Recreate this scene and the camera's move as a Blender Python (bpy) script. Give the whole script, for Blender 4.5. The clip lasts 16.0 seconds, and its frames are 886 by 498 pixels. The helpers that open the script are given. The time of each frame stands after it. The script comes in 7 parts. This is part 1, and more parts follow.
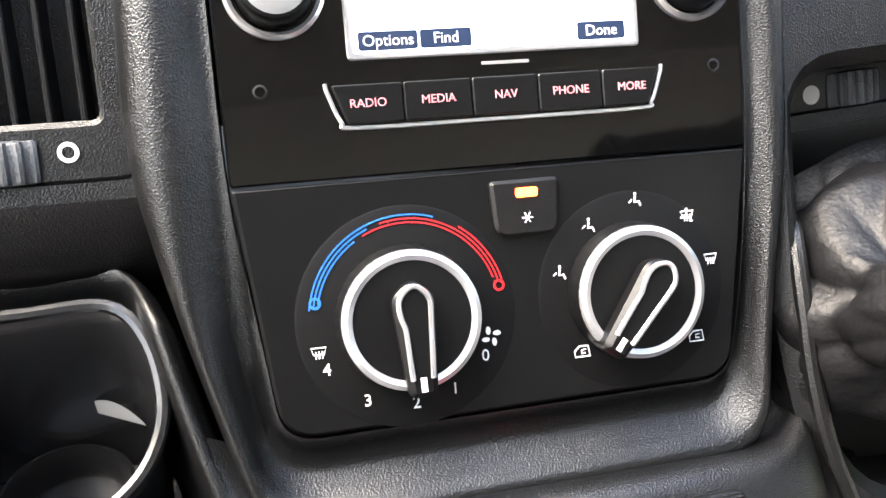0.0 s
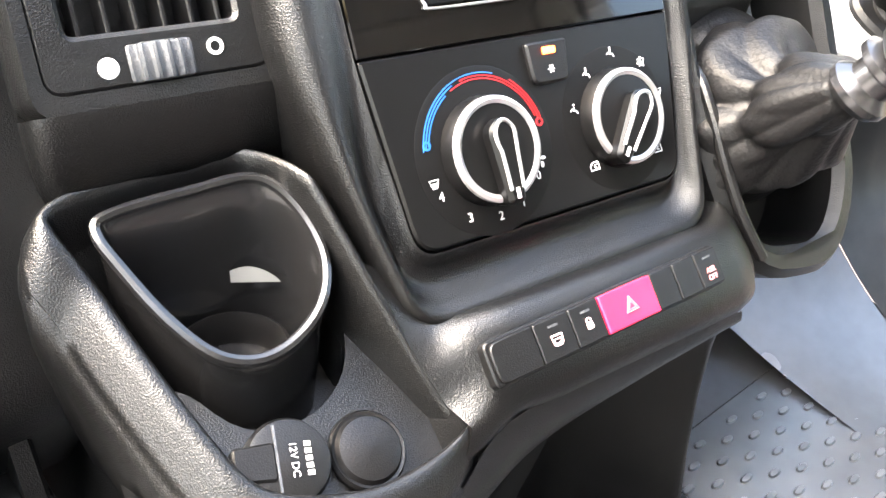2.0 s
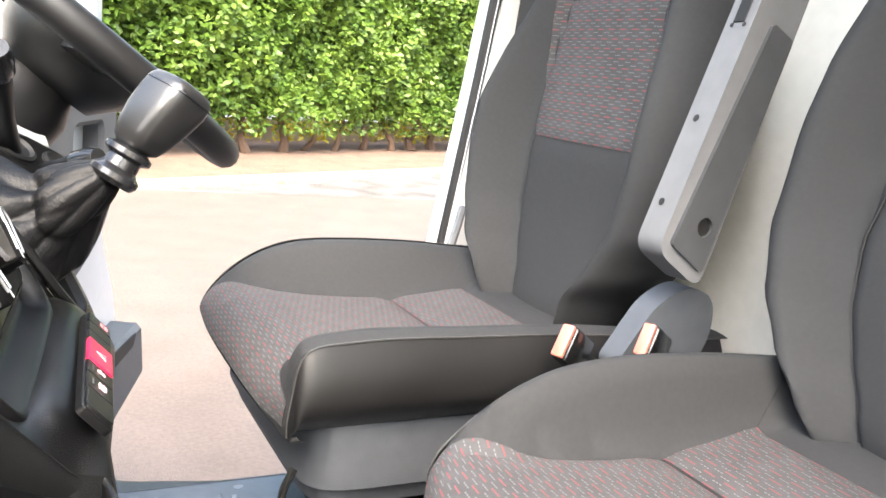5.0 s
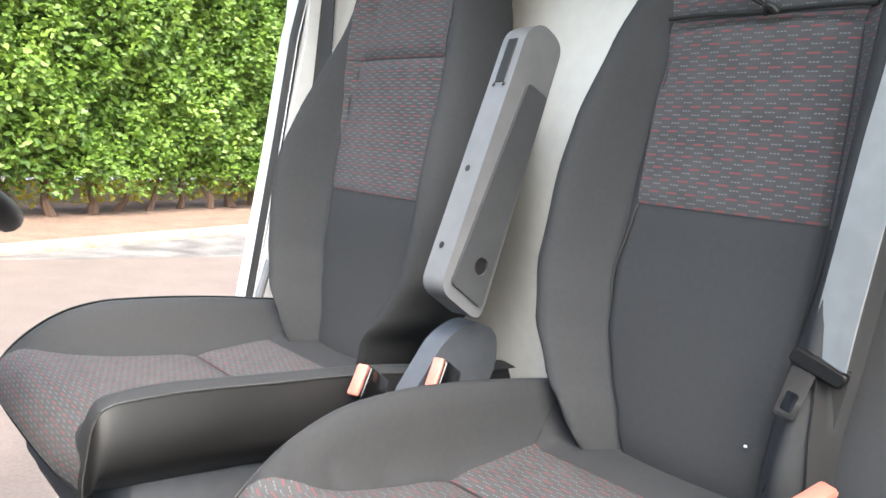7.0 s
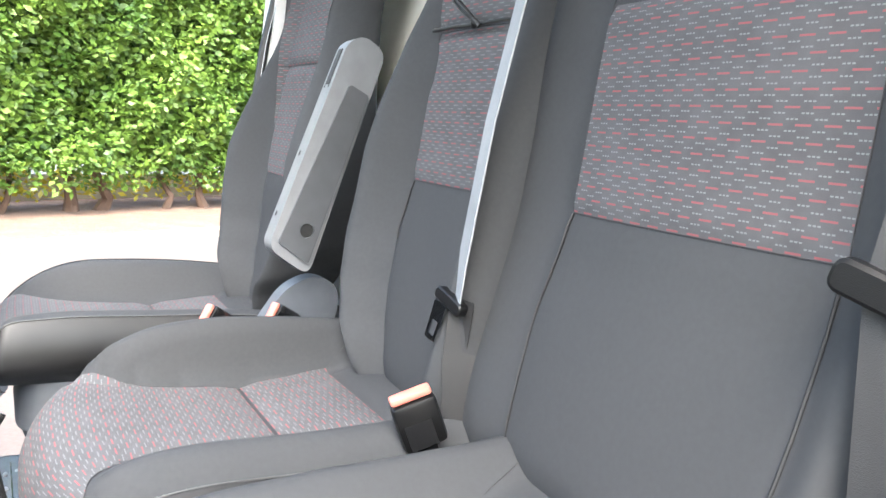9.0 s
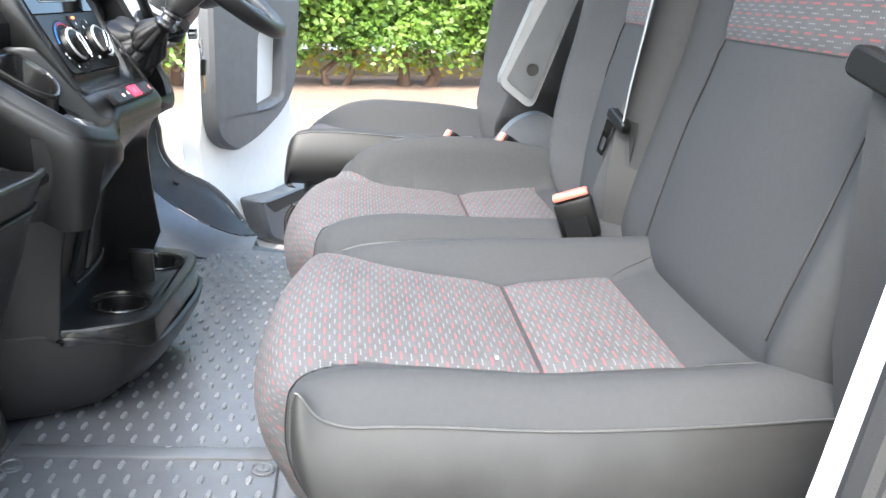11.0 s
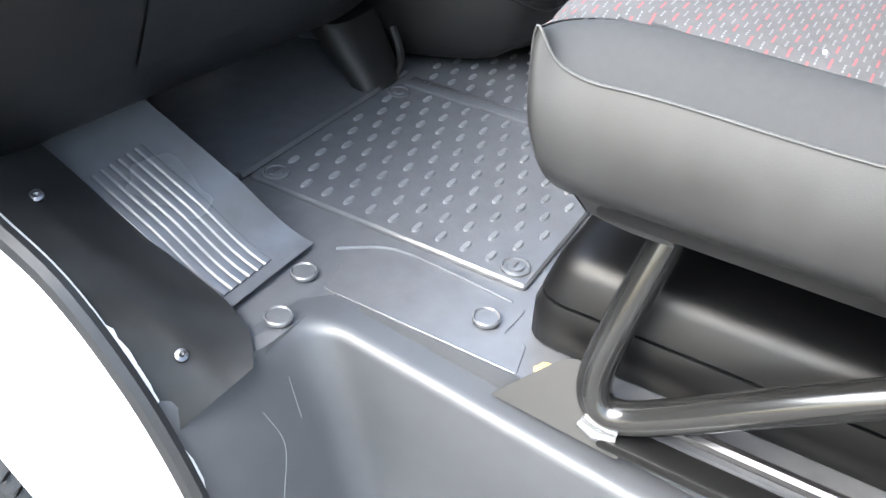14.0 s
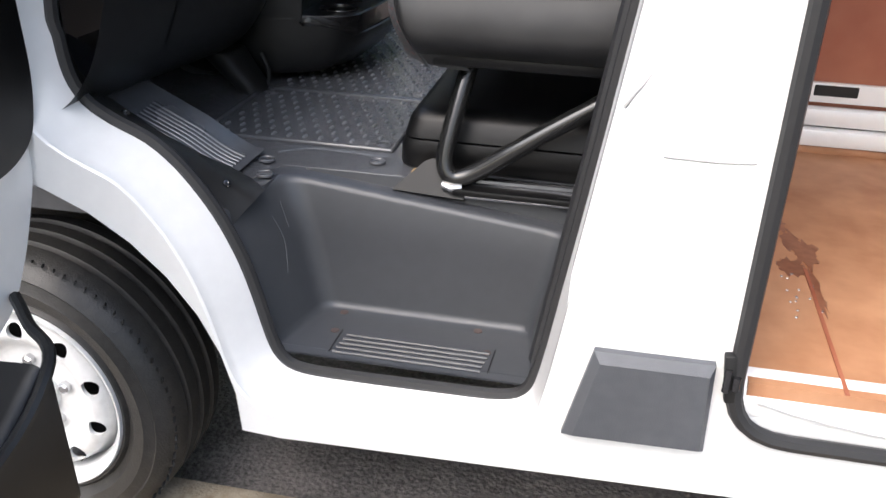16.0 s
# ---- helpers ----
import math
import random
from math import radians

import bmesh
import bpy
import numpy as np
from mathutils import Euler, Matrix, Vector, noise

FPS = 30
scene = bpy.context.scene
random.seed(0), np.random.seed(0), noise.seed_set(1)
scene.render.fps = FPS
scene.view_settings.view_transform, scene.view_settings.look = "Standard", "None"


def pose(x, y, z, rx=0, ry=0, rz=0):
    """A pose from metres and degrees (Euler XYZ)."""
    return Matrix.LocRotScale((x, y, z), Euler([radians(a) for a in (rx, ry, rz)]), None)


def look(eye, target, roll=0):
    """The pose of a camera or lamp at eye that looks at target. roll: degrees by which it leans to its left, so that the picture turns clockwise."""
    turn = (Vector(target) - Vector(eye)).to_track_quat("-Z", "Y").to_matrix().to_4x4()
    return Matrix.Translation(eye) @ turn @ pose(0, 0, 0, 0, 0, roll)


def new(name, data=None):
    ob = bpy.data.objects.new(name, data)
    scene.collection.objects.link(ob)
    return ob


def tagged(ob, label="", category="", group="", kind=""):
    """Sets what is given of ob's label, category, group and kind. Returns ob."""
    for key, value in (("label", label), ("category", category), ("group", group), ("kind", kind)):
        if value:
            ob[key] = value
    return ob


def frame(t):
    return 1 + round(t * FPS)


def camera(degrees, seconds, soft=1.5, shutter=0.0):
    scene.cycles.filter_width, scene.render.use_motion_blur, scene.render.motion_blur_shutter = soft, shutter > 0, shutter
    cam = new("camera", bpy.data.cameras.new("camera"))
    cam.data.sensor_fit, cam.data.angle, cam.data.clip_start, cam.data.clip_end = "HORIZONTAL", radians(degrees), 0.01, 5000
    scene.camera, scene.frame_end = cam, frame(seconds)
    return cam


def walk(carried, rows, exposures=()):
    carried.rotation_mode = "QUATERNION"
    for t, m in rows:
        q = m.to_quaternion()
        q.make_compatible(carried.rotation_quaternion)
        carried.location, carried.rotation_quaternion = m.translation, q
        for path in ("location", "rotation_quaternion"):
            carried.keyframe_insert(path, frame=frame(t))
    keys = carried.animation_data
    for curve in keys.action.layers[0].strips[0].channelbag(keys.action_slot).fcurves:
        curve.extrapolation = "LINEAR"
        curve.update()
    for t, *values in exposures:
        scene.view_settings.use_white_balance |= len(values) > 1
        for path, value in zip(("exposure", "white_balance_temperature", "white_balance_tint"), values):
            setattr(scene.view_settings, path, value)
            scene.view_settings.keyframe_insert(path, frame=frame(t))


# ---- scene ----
from mathutils.geometry import tessellate_polygon
cam = camera(55.0, 16.0)
EXPOSURES = [(0.0, 3.42, 6550, 10), (0.5, 3.62, 6600, 10), (1.0, 3.74, 6680, 10), (1.5, 3.92, 6700, 10), (2.0, 4.05, 6750, 10), (3.0, 4.0, 6950, 10), (3.5, 3.7, 6850, 10), (4.0, 3.42, 6750, 10), (4.5, 3.0, 6620, 10), (7.0, 2.47, 6200, 8), (8.2, 2.95, 5980, 8), (10.5, 3.02, 5950, 6), (12.2, 2.84, 5900, 6), (13.5, 3.0, 5900, 6), (14.0, 2.9, 5900, 6), (14.5, 2.93, 6000, 8), (15.0, 2.32, 6000, 10), (16.0, 1.05, 6000, 12)]
PATH = [
    (0, (-0.121, -0.005, 1.326), (0.485, 1.508, 0.166), 3.4),
    (0.5, (-0.15, -0.002, 1.317), (0.57, 1.481, 0.184), 4.4),
    (1, (-0.187, -0.016, 1.306), (0.664, 1.409, 0.19), 4.8),
    (1.5, (-0.26, -0.012, 1.314), (0.781, 1.286, 0.204), 6.5),
    (2, (-0.313, -0.026, 1.311), (0.872, 1.142, 0.2), 6.9),
    (2.5, (-0.39, -0.004, 1.321), (0.964, 0.938, 0.19), 8.2),
    (3, (-0.43, 0.083, 1.303), (1.122, 0.714, 0.21), 8.9),
    (3.5, (-0.432, 0.162, 1.282), (1.293, 0.34, 0.286), 9.5),
    (4, (-0.486, 0.178, 1.296), (1.354, -0.094, 0.561), 9.3),
    (4.5, (-0.479, 0.199, 1.256), (1.361, -0.433, 0.791), 6.8),
    (4.7, (-0.497, 0.192, 1.251), (1.303, -0.566, 0.82), 6.3),
    (6.8, (-0.589, 0.209, 1.255), (0.979, -1.008, 1.01), 4.8),
    (7, (-0.603, 0.188, 1.259), (0.948, -1.052, 1.024), 4.7),
    (7.5, (-0.723, 0.12, 1.284), (0.822, -1.13, 1.059), 4.4),
    (8, (-0.887, 0.026, 1.309), (0.684, -1.187, 1.065), 3.8),
    (8.2, (-0.926, 0.002, 1.305), (0.678, -1.17, 1.065), 3.8),
    (10.3, (-1.262, -0.144, 1.271), (0.631, -0.571, 0.785), 4.2),
    (10.5, (-1.275, -0.152, 1.267), (0.623, -0.511, 0.749), 4.3),
    (11, (-1.325, -0.179, 1.241), (0.576, -0.404, 0.662), 4.4),
    (11.5, (-1.343, -0.229, 1.235), (0.537, -0.256, 0.554), 4.6),
    (12, (-1.34, -0.241, 1.238), (0.529, -0.142, 0.533), 5.0),
    (12.5, (-1.266, -0.218, 1.219), (0.53, 0.235, 0.466), 5.0),
    (13, (-1.201, -0.223, 1.205), (0.419, 0.541, 0.315), 5.2),
    (13.5, (-1.196, -0.297, 1.196), (0.261, 0.487, 0.072), 4.7),
    (14, (-1.228, -0.353, 1.153), (0.181, 0.418, -0.039), 3.8),
    (14.5, (-1.421, -0.47, 1.089), (0.006, 0.213, -0.135), 1.7),
    (15, (-1.599, -0.504, 1.092), (-0.124, 0.096, -0.118), 1.6),
    (15.5, (-1.767, -0.532, 1.115), (-0.212, 0.01, -0.019), 1.6),
    (16, (-2.031, -0.468, 1.134), (-0.264, -0.144, 0.255), 2.1),
]
walk(cam, [(t, look(eye, target, roll)) for t, eye, target, roll in PATH], EXPOSURES)


# ---- small mesh tools ----
def part(name, bm, material, parent=None, label="", smooth=35):
    """Link a bmesh as one mesh object, under a thing or a part."""
    bmesh.ops.remove_doubles(bm, verts=bm.verts, dist=1e-6)
    bmesh.ops.recalc_face_normals(bm, faces=bm.faces)
    if smooth:
        lim = radians(smooth)
        for f in bm.faces:
            f.smooth = True
        for e in bm.edges:
            if len(e.link_faces) == 2 and e.calc_face_angle(0) > lim:
                e.smooth = False
    me = bpy.data.meshes.new(name)
    bm.to_mesh(me)
    bm.free()
    me.materials.append(material)
    ob = new(name, me)
    if parent is not None:
        ob.parent = parent
        ob.matrix_parent_inverse = parent.matrix_world.inverted() if parent.type == "EMPTY" else Matrix()
    if label:
        tagged(ob, label)
    return ob


def thing(name, label, category, at=(0, 0, 0), group="", kind=""):
    ob = new(name)
    ob.empty_display_size = 0.05
    ob.location = at
    bpy.context.view_layer.update()
    return tagged(ob, label, category, group, kind)


def rpoly(pts, r, n=5):
    """A closed outline with rounded corners. r: one radius, or one for each corner."""
    out, m = [], len(pts)
    for i in range(m):
        p, a, b = Vector(pts[i]), Vector(pts[i - 1]), Vector(pts[(i + 1) % m])
        rr = r[i] if isinstance(r, (list, tuple)) else r
        da, db = (a - p), (b - p)
        k = min(rr, da.length * 0.48, db.length * 0.48)
        if k < 1e-5:
            out.append(tuple(p))
            continue
        s, e = p + da.normalized() * k, p + db.normalized() * k
        for j in range(n + 1):
            t = j / n
            out.append(tuple(s * (1 - t) ** 2 + p * 2 * t * (1 - t) + e * t * t))
    return out


def circle(cx, cy, r, n=24, ry=None):
    ry = ry or r
    return [(cx + r * math.cos(2 * math.pi * i / n), cy + ry * math.sin(2 * math.pi * i / n)) for i in range(n)]


def smoothline(pts, n=6, closed=False):
    """A Catmull-Rom line through the points."""
    P = [Vector(p) for p in pts]
    m, out = len(P), []
    for i in range(m if closed else m - 1):
        a, b = P[i], P[(i + 1) % m]
        z = P[i - 1] if (i or closed) else a * 2 - b
        c = P[(i + 2) % m] if (closed or i + 2 < m) else b * 2 - a
        for j in range(n):
            t = j / n
            out.append(0.5 * ((2 * a) + (b - z) * t + (2 * z - 5 * a + 4 * b - c) * t * t + (3 * a - z - 3 * b + c) * t ** 3))
    if not closed:
        out.append(P[-1])
    return [tuple(p) for p in out]


def plate(outer, holes=(), z0=0.0, z1=0.01, M=None, bm=None, bev=0.0):
    """A flat plate in local x, y with holes through it, between z0 and z1; bev: chamfer of its z1 side."""
    bm = bm or bmesh.new()
    M = M or Matrix()
    loops = [list(outer)] + [list(h) for h in holes]
    flat = [p for l in loops for p in l]
    tris = tessellate_polygon([[Vector((*p, 0)) for p in l] for l in loops])
    lo = [bm.verts.new(M @ Vector((*p, z0))) for p in flat]
    tops = []
    for l in loops:
        area = sum(l[i - 1][0] * l[i][1] - l[i][0] * l[i - 1][1] for i in range(len(l)))
        for i in range(len(l)):
            if bev:
                a, p, b = Vector(l[i - 1]), Vector(l[i]), Vector(l[(i + 1) % len(l)])
                d1, d2 = (p - a), (b - p)
                d1 = d1.normalized() if d1.length > 1e-9 else d2.normalized()
                d2 = d2.normalized() if d2.length > 1e-9 else d1
                nrm = Vector((-(d1 + d2).y, (d1 + d2).x))
                nrm = nrm.normalized() if nrm.length > 1e-6 else Vector((-d1.y, d1.x))
                if area < 0:
                    nrm = -nrm
                if l is not loops[0]:
                    nrm = -nrm
                tops.append(p + nrm * bev)
            else:
                tops.append(Vector(l[i]))
    hi = [bm.verts.new(M @ Vector((p.x, p.y, z1))) for p in tops]
    mid = [bm.verts.new(M @ Vector((*p, z1 - bev * (1 if z1 > z0 else -1)))) for p in flat] if bev else hi
    for t in tris:
        try:
            bm.faces.new([hi[i] for i in t])
            bm.faces.new([lo[i] for i in reversed(t)])
        except ValueError:
            pass
    k = 0
    for l in loops:
        for i in range(len(l)):
            a, b = k + i, k + (i + 1) % len(l)
            bm.faces.new((lo[a], lo[b], mid[b], mid[a]))
            if bev:
                bm.faces.new((mid[a], mid[b], hi[b], hi[a]))
        k += len(l)
    return bm


def loft(rings, bm=None, caps=True, closed=True):
    bm = bm or bmesh.new()
    vs = [[bm.verts.new(p) for p in r] for r in rings]
    n = len(rings[0])
    for a, b in zip(vs, vs[1:]):
        for i in range(n if closed else n - 1):
            j = (i + 1) % n
            bm.faces.new((a[i], a[j], b[j], b[i]))
    if caps and closed:
        bm.faces.new(list(reversed(vs[0])))
        bm.faces.new(vs[-1])
    return bm


def sheet(fn, nu, nv, thick=0.0, bm=None):
    """A surface fn(u, v) over the unit square; thick gives it a back."""
    bm = bm or bmesh.new()
    P = [[Vector(fn(i / nu, j / nv)) for j in range(nv + 1)] for i in range(nu + 1)]
    g = [[bm.verts.new(p) for p in r] for r in P]
    for i in range(nu):
        for j in range(nv):
            bm.faces.new((g[i][j], g[i + 1][j], g[i + 1][j + 1], g[i][j + 1]))
    if thick:
        geom = bmesh.ops.solidify(bm, geom=list(bm.faces), thickness=thick)
    return bm


def tube(path, r, n=10, closed=False, bm=None, flat=1.0, up=None):
    """A tube along a path. r: one radius or one a point; flat: squash across."""
    bm = bm or bmesh.new()
    P = [Vector(p) for p in path]
    m = len(P)
    rings, side = [], None
    for i, p in enumerate(P):
        d = (P[(i + 1) % m] - P[i - 1]) if closed else (P[min(i + 1, m - 1)] - P[max(i - 1, 0)])
        d.normalize()
        if side is None:
            base = Vector(up) if up else (Vector((0, 0, 1)) if abs(d.z) < 0.9 else Vector((1, 0, 0)))
            side = d.cross(base).normalized()
        side = (side - d * side.dot(d)).normalized()
        w = d.cross(side)
        rr = r[i] if isinstance(r, (list, tuple)) else r
        rings.append([p + side * (rr * math.cos(2 * math.pi * k / n)) + w * (rr * flat * math.sin(2 * math.pi * k / n)) for k in range(n)])
    if closed:
        rings.append(rings[0])
        return loft(rings, bm, caps=False)
    return loft(rings, bm)


def strip(path, width, thick, up=(0, 0, 1), bm=None):
    """A flat band along a path; up: the face's normal, or one a point."""
    bm = bm or bmesh.new()
    P = [Vector(p) for p in path]
    rings = []
    for i, p in enumerate(P):
        d = (P[min(i + 1, len(P) - 1)] - P[max(i - 1, 0)]).normalized()
        u = Vector(up[i]) if isinstance(up[0], (tuple, list, Vector)) else Vector(up)
        s = d.cross(u).normalized() * width / 2
        w = s.cross(d).normalized() * thick / 2
        rings.append([p - s - w, p + s - w, p + s + w, p - s + w])
    return loft(rings, bm)


def lathe(profile, n=32, M=None, bm=None, span=2 * math.pi):
    """Turn (radius, height) points about local z."""
    bm = bm or bmesh.new()
    M = M or Matrix()
    full = abs(span - 2 * math.pi) < 1e-6
    rings = []
    for k in range(n if full else n + 1):
        a = span * k / n
        rings.append([bm.verts.new(M @ Vector((max(r, 1e-5) * math.cos(a), max(r, 1e-5) * math.sin(a), h))) for r, h in profile])
    for k in range(n):
        a, b = rings[k], rings[(k + 1) % len(rings)]
        for i in range(len(profile) - 1):
            bm.faces.new((a[i], b[i], b[i + 1], a[i + 1]))
    return bm


def box(c, s, M=None, bm=None, bev=0.0, seg=2):
    """A box of size s about c, with rounded edges."""
    bm = bm or bmesh.new()
    tmp = bmesh.new()
    bmesh.ops.create_cube(tmp, size=1.0, matrix=Matrix.Translation(c) @ Matrix.Diagonal((*s, 1)))
    if bev:
        bmesh.ops.bevel(tmp, geom=list(tmp.edges), offset=bev, segments=seg, affect="EDGES", profile=0.5)
    if M:
        bmesh.ops.transform(tmp, matrix=M, verts=tmp.verts)
    return merge(bm, tmp)


def merge(bm, tmp):
    idx = [bm.verts.new(v.co) for v in tmp.verts]
    tmp.verts.index_update()
    for f in tmp.faces:
        try:
            bm.faces.new([idx[v.index] for v in f.verts])
        except ValueError:
            pass
    tmp.free()
    return bm


def superring(c, ax, ay, a, b, n=28, e=3.0):
    """A rounded-square ring about c with half sizes a, b along ax, ay."""
    c, ax, ay = Vector(c), Vector(ax), Vector(ay)
    out = []
    for k in range(n):
        t = 2 * math.pi * k / n
        ct, st = math.cos(t), math.sin(t)
        out.append(c + ax * (a * math.copysign(abs(ct) ** (2 / e), ct)) + ay * (b * math.copysign(abs(st) ** (2 / e), st)))
    return out


def sheet_uv(fn, nu, nv, turned=False):
    """A surface with its own flat map in metres, for woven patterns."""
    bm = bmesh.new()
    g = [[bm.verts.new(fn(i / nu, j / nv)) for j in range(nv + 1)] for i in range(nu + 1)]
    lay = bm.loops.layers.uv.new("weave")
    mid, across, down = nu // 2, [[0.0] * (nv + 1) for _ in range(nu + 1)], [0.0]
    for j in range(nv):
        down.append(down[-1] + (g[mid][j + 1].co - g[mid][j].co).length)
    for j in range(nv + 1):
        for i in range(nu):
            across[i + 1][j] = across[i][j] + (g[i + 1][j].co - g[i][j].co).length
        shift = across[mid][j]
        for i in range(nu + 1):
            across[i][j] -= shift
    for i in range(nu):
        for j in range(nv):
            f = bm.faces.new((g[i][j], g[i + 1][j], g[i + 1][j + 1], g[i][j + 1]))
            for l, (a, b) in zip(f.loops, ((i, j), (i + 1, j), (i + 1, j + 1), (i, j + 1))):
                p = (across[a][b], down[b])
                l[lay].uv = (p[1], p[0]) if turned else p
    return bm


def words(name, body, size, M, material, parent, label="", align="CENTER", thick=0.0002):
    """Writing as a thin raised mesh in local x, y of M."""
    c = bpy.data.curves.new(name, "FONT")
    c.body, c.size, c.align_x, c.align_y, c.extrude = body, size, align, "CENTER", thick
    c.resolution_u = 3
    ob = new(name, c)
    dg = bpy.context.evaluated_depsgraph_get()
    me = bpy.data.meshes.new_from_object(ob.evaluated_get(dg))
    bpy.data.objects.remove(ob)
    bpy.data.curves.remove(c)
    bm = bmesh.new()
    bm.from_mesh(me)
    bpy.data.meshes.remove(me)
    bmesh.ops.transform(bm, matrix=M, verts=bm.verts)
    return part(name, bm, material, parent, label, smooth=0)


def frame_of(origin, x, n):
    n = Vector(n).normalized()
    x = Vector(x)
    x = (x - n * x.dot(n)).normalized()
    y = n.cross(x)
    return Matrix(((x.x, y.x, n.x, origin[0]), (x.y, y.y, n.y, origin[1]), (x.z, y.z, n.z, origin[2]), (0, 0, 0, 1)))


def T3(x, y, z=0.0, rz=0.0):
    return Matrix.Translation((x, y, z)) @ Matrix.Rotation(radians(rz), 4, "Z")


def lerp(a, b, t):
    return a + (b - a) * t


def along(line, s):
    """A point of a polyline at 0..1 of its point count."""
    f = min(max(s, 0), 1) * (len(line) - 1)
    i = min(int(f), len(line) - 2)
    return Vector(line[i]).lerp(Vector(line[i + 1]), f - i)


# ---- world and light: a bright overcast day ----
world = bpy.data.worlds.new("sky")
scene.world = world
world.use_nodes = True
wn = world.node_tree
sky = wn.nodes.new("ShaderNodeTexSky")
sky.sky_type = "NISHITA"
sky.sun_disc = False
sky.sun_elevation = radians(52)
sky.sun_rotation = radians(297)
sky.air_density, sky.dust_density, sky.ozone_density = 1.6, 6.0, 1.0
wn.links.new(sky.outputs[0], wn.nodes["Background"].inputs[0])
wn.nodes["Background"].inputs[1].default_value = 0.15
sun = new("sun", bpy.data.lights.new("sun", "SUN"))
sun.data.energy, sun.data.angle, sun.data.color = 1.5, radians(60), (1.0, 0.99, 0.98)
sun.matrix_world = look((-3.2, 1.6, 5.5), (0, 0, 0.5))


# ---- materials ----
def mat(name, col, rough=0.5, metal=0.0, var=0.12, scale=40.0, bump=0.0, bump_scale=300.0, coat=0.0, spec=0.5, col2=None, coarse=3.0, rvar=0.08, deep=0.3):
    """A surface with two scales of colour and gloss change, and fine relief."""
    m = bpy.data.materials.new(name)
    m.use_nodes = True
    nt, N, L = m.node_tree, m.node_tree.nodes, m.node_tree.links
    b = N["Principled BSDF"]
    tc = N.new("ShaderNodeTexCoord")
    n1, n2 = N.new("ShaderNodeTexNoise"), N.new("ShaderNodeTexNoise")
    n1.inputs["Scale"].default_value, n1.inputs["Detail"].default_value = scale, 6
    n2.inputs["Scale"].default_value, n2.inputs["Detail"].default_value = coarse, 4
    mix = N.new("ShaderNodeMath")
    mix.operation = "ADD"
    for n in (n1, n2):
        L.new(tc.outputs["Object"], n.inputs["Vector"])
    L.new(n1.outputs["Fac"], mix.inputs[0])
    L.new(n2.outputs["Fac"], mix.inputs[1])
    ramp = N.new("ShaderNodeMapRange")
    ramp.inputs["From Min"].default_value, ramp.inputs["From Max"].default_value = 0.7, 1.3
    L.new(mix.outputs[0], ramp.inputs["Value"])
    mc = N.new("ShaderNodeMix")
    mc.data_type = "RGBA"
    c2 = col2 or tuple(min(1, c * (1 + var)) for c in col)
    c1 = tuple(c * (1 - var) for c in col) if not col2 else col
    mc.inputs["A"].default_value, mc.inputs["B"].default_value = (*c1, 1), (*c2, 1)
    L.new(ramp.outputs[0], mc.inputs["Factor"])
    L.new(mc.outputs["Result"], b.inputs["Base Color"])
    rr = N.new("ShaderNodeMapRange")
    rr.inputs["To Min"].default_value, rr.inputs["To Max"].default_value = max(0.02, rough - rvar), min(1, rough + rvar)
    L.new(n2.outputs["Fac"], rr.inputs["Value"])
    L.new(rr.outputs[0], b.inputs["Roughness"])
    b.inputs["Metallic"].default_value = metal
    b.inputs["Coat Weight"].default_value = coat
    b.inputs["Coat Roughness"].default_value = 0.05
    b.inputs["Specular IOR Level"].default_value = spec
    if bump:
        v = N.new("ShaderNodeTexVoronoi")
        v.inputs["Scale"].default_value = bump_scale
        nb = N.new("ShaderNodeTexNoise")
        nb.inputs["Scale"].default_value = bump_scale * 1.7
        L.new(tc.outputs["Object"], v.inputs["Vector"])
        L.new(tc.outputs["Object"], nb.inputs["Vector"])
        ad = N.new("ShaderNodeMath")
        ad.operation = "ADD"
        L.new(v.outputs["Distance"], ad.inputs[0])
        L.new(nb.outputs["Fac"], ad.inputs[1])
        bp = N.new("ShaderNodeBump")
        bp.inputs["Strength"].default_value = bump
        bp.inputs["Distance"].default_value = deep / bump_scale
        L.new(ad.outputs[0], bp.inputs["Height"])
        L.new(bp.outputs[0], b.inputs["Normal"])
    return m


def plain_light(name, col, power):
    m = bpy.data.materials.new(name)
    m.use_nodes = True
    b = m.node_tree.nodes["Principled BSDF"]
    b.inputs["Base Color"].default_value = (*col, 1)
    b.inputs["Emission Color"].default_value = (*col, 1)
    b.inputs["Emission Strength"].default_value = power
    return m


PLASTIC = mat("grained black plastic", (0.0034, 0.0034, 0.0036), 0.31, spec=0.52, bump=0.5, bump_scale=1250, deep=0.45, coarse=6, rvar=0.03)
PLASTIC_D = mat("matt black plastic", (0.0045, 0.0045, 0.0048), 0.38, spec=0.3, bump=0.3, bump_scale=1200)
PLASTIC_G = mat("dark grey trim plastic", (0.05, 0.053, 0.058), 0.45, bump=0.4, bump_scale=700)
GLOSS = mat("gloss black panel", (0.0012, 0.0012, 0.0013), 0.05, spec=0.4, var=0.2, rvar=0.02)
SILK = mat("satin black panel", (0.0032, 0.0032, 0.0034), 0.32, spec=0.24, bump=0.08, bump_scale=1500)
SILVER = mat("satin silver paint", (0.55, 0.55, 0.56), 0.3, metal=0.8)
WHITE_INK = mat("white print", (0.8, 0.8, 0.8), 0.5)
RED_INK = mat("red print", (0.42, 0.01, 0.015), 0.5)
PINK_INK = mat("pale red print", (0.75, 0.25, 0.27), 0.5)
BLUE_INK = mat("blue print", (0.015, 0.12, 0.42), 0.5)
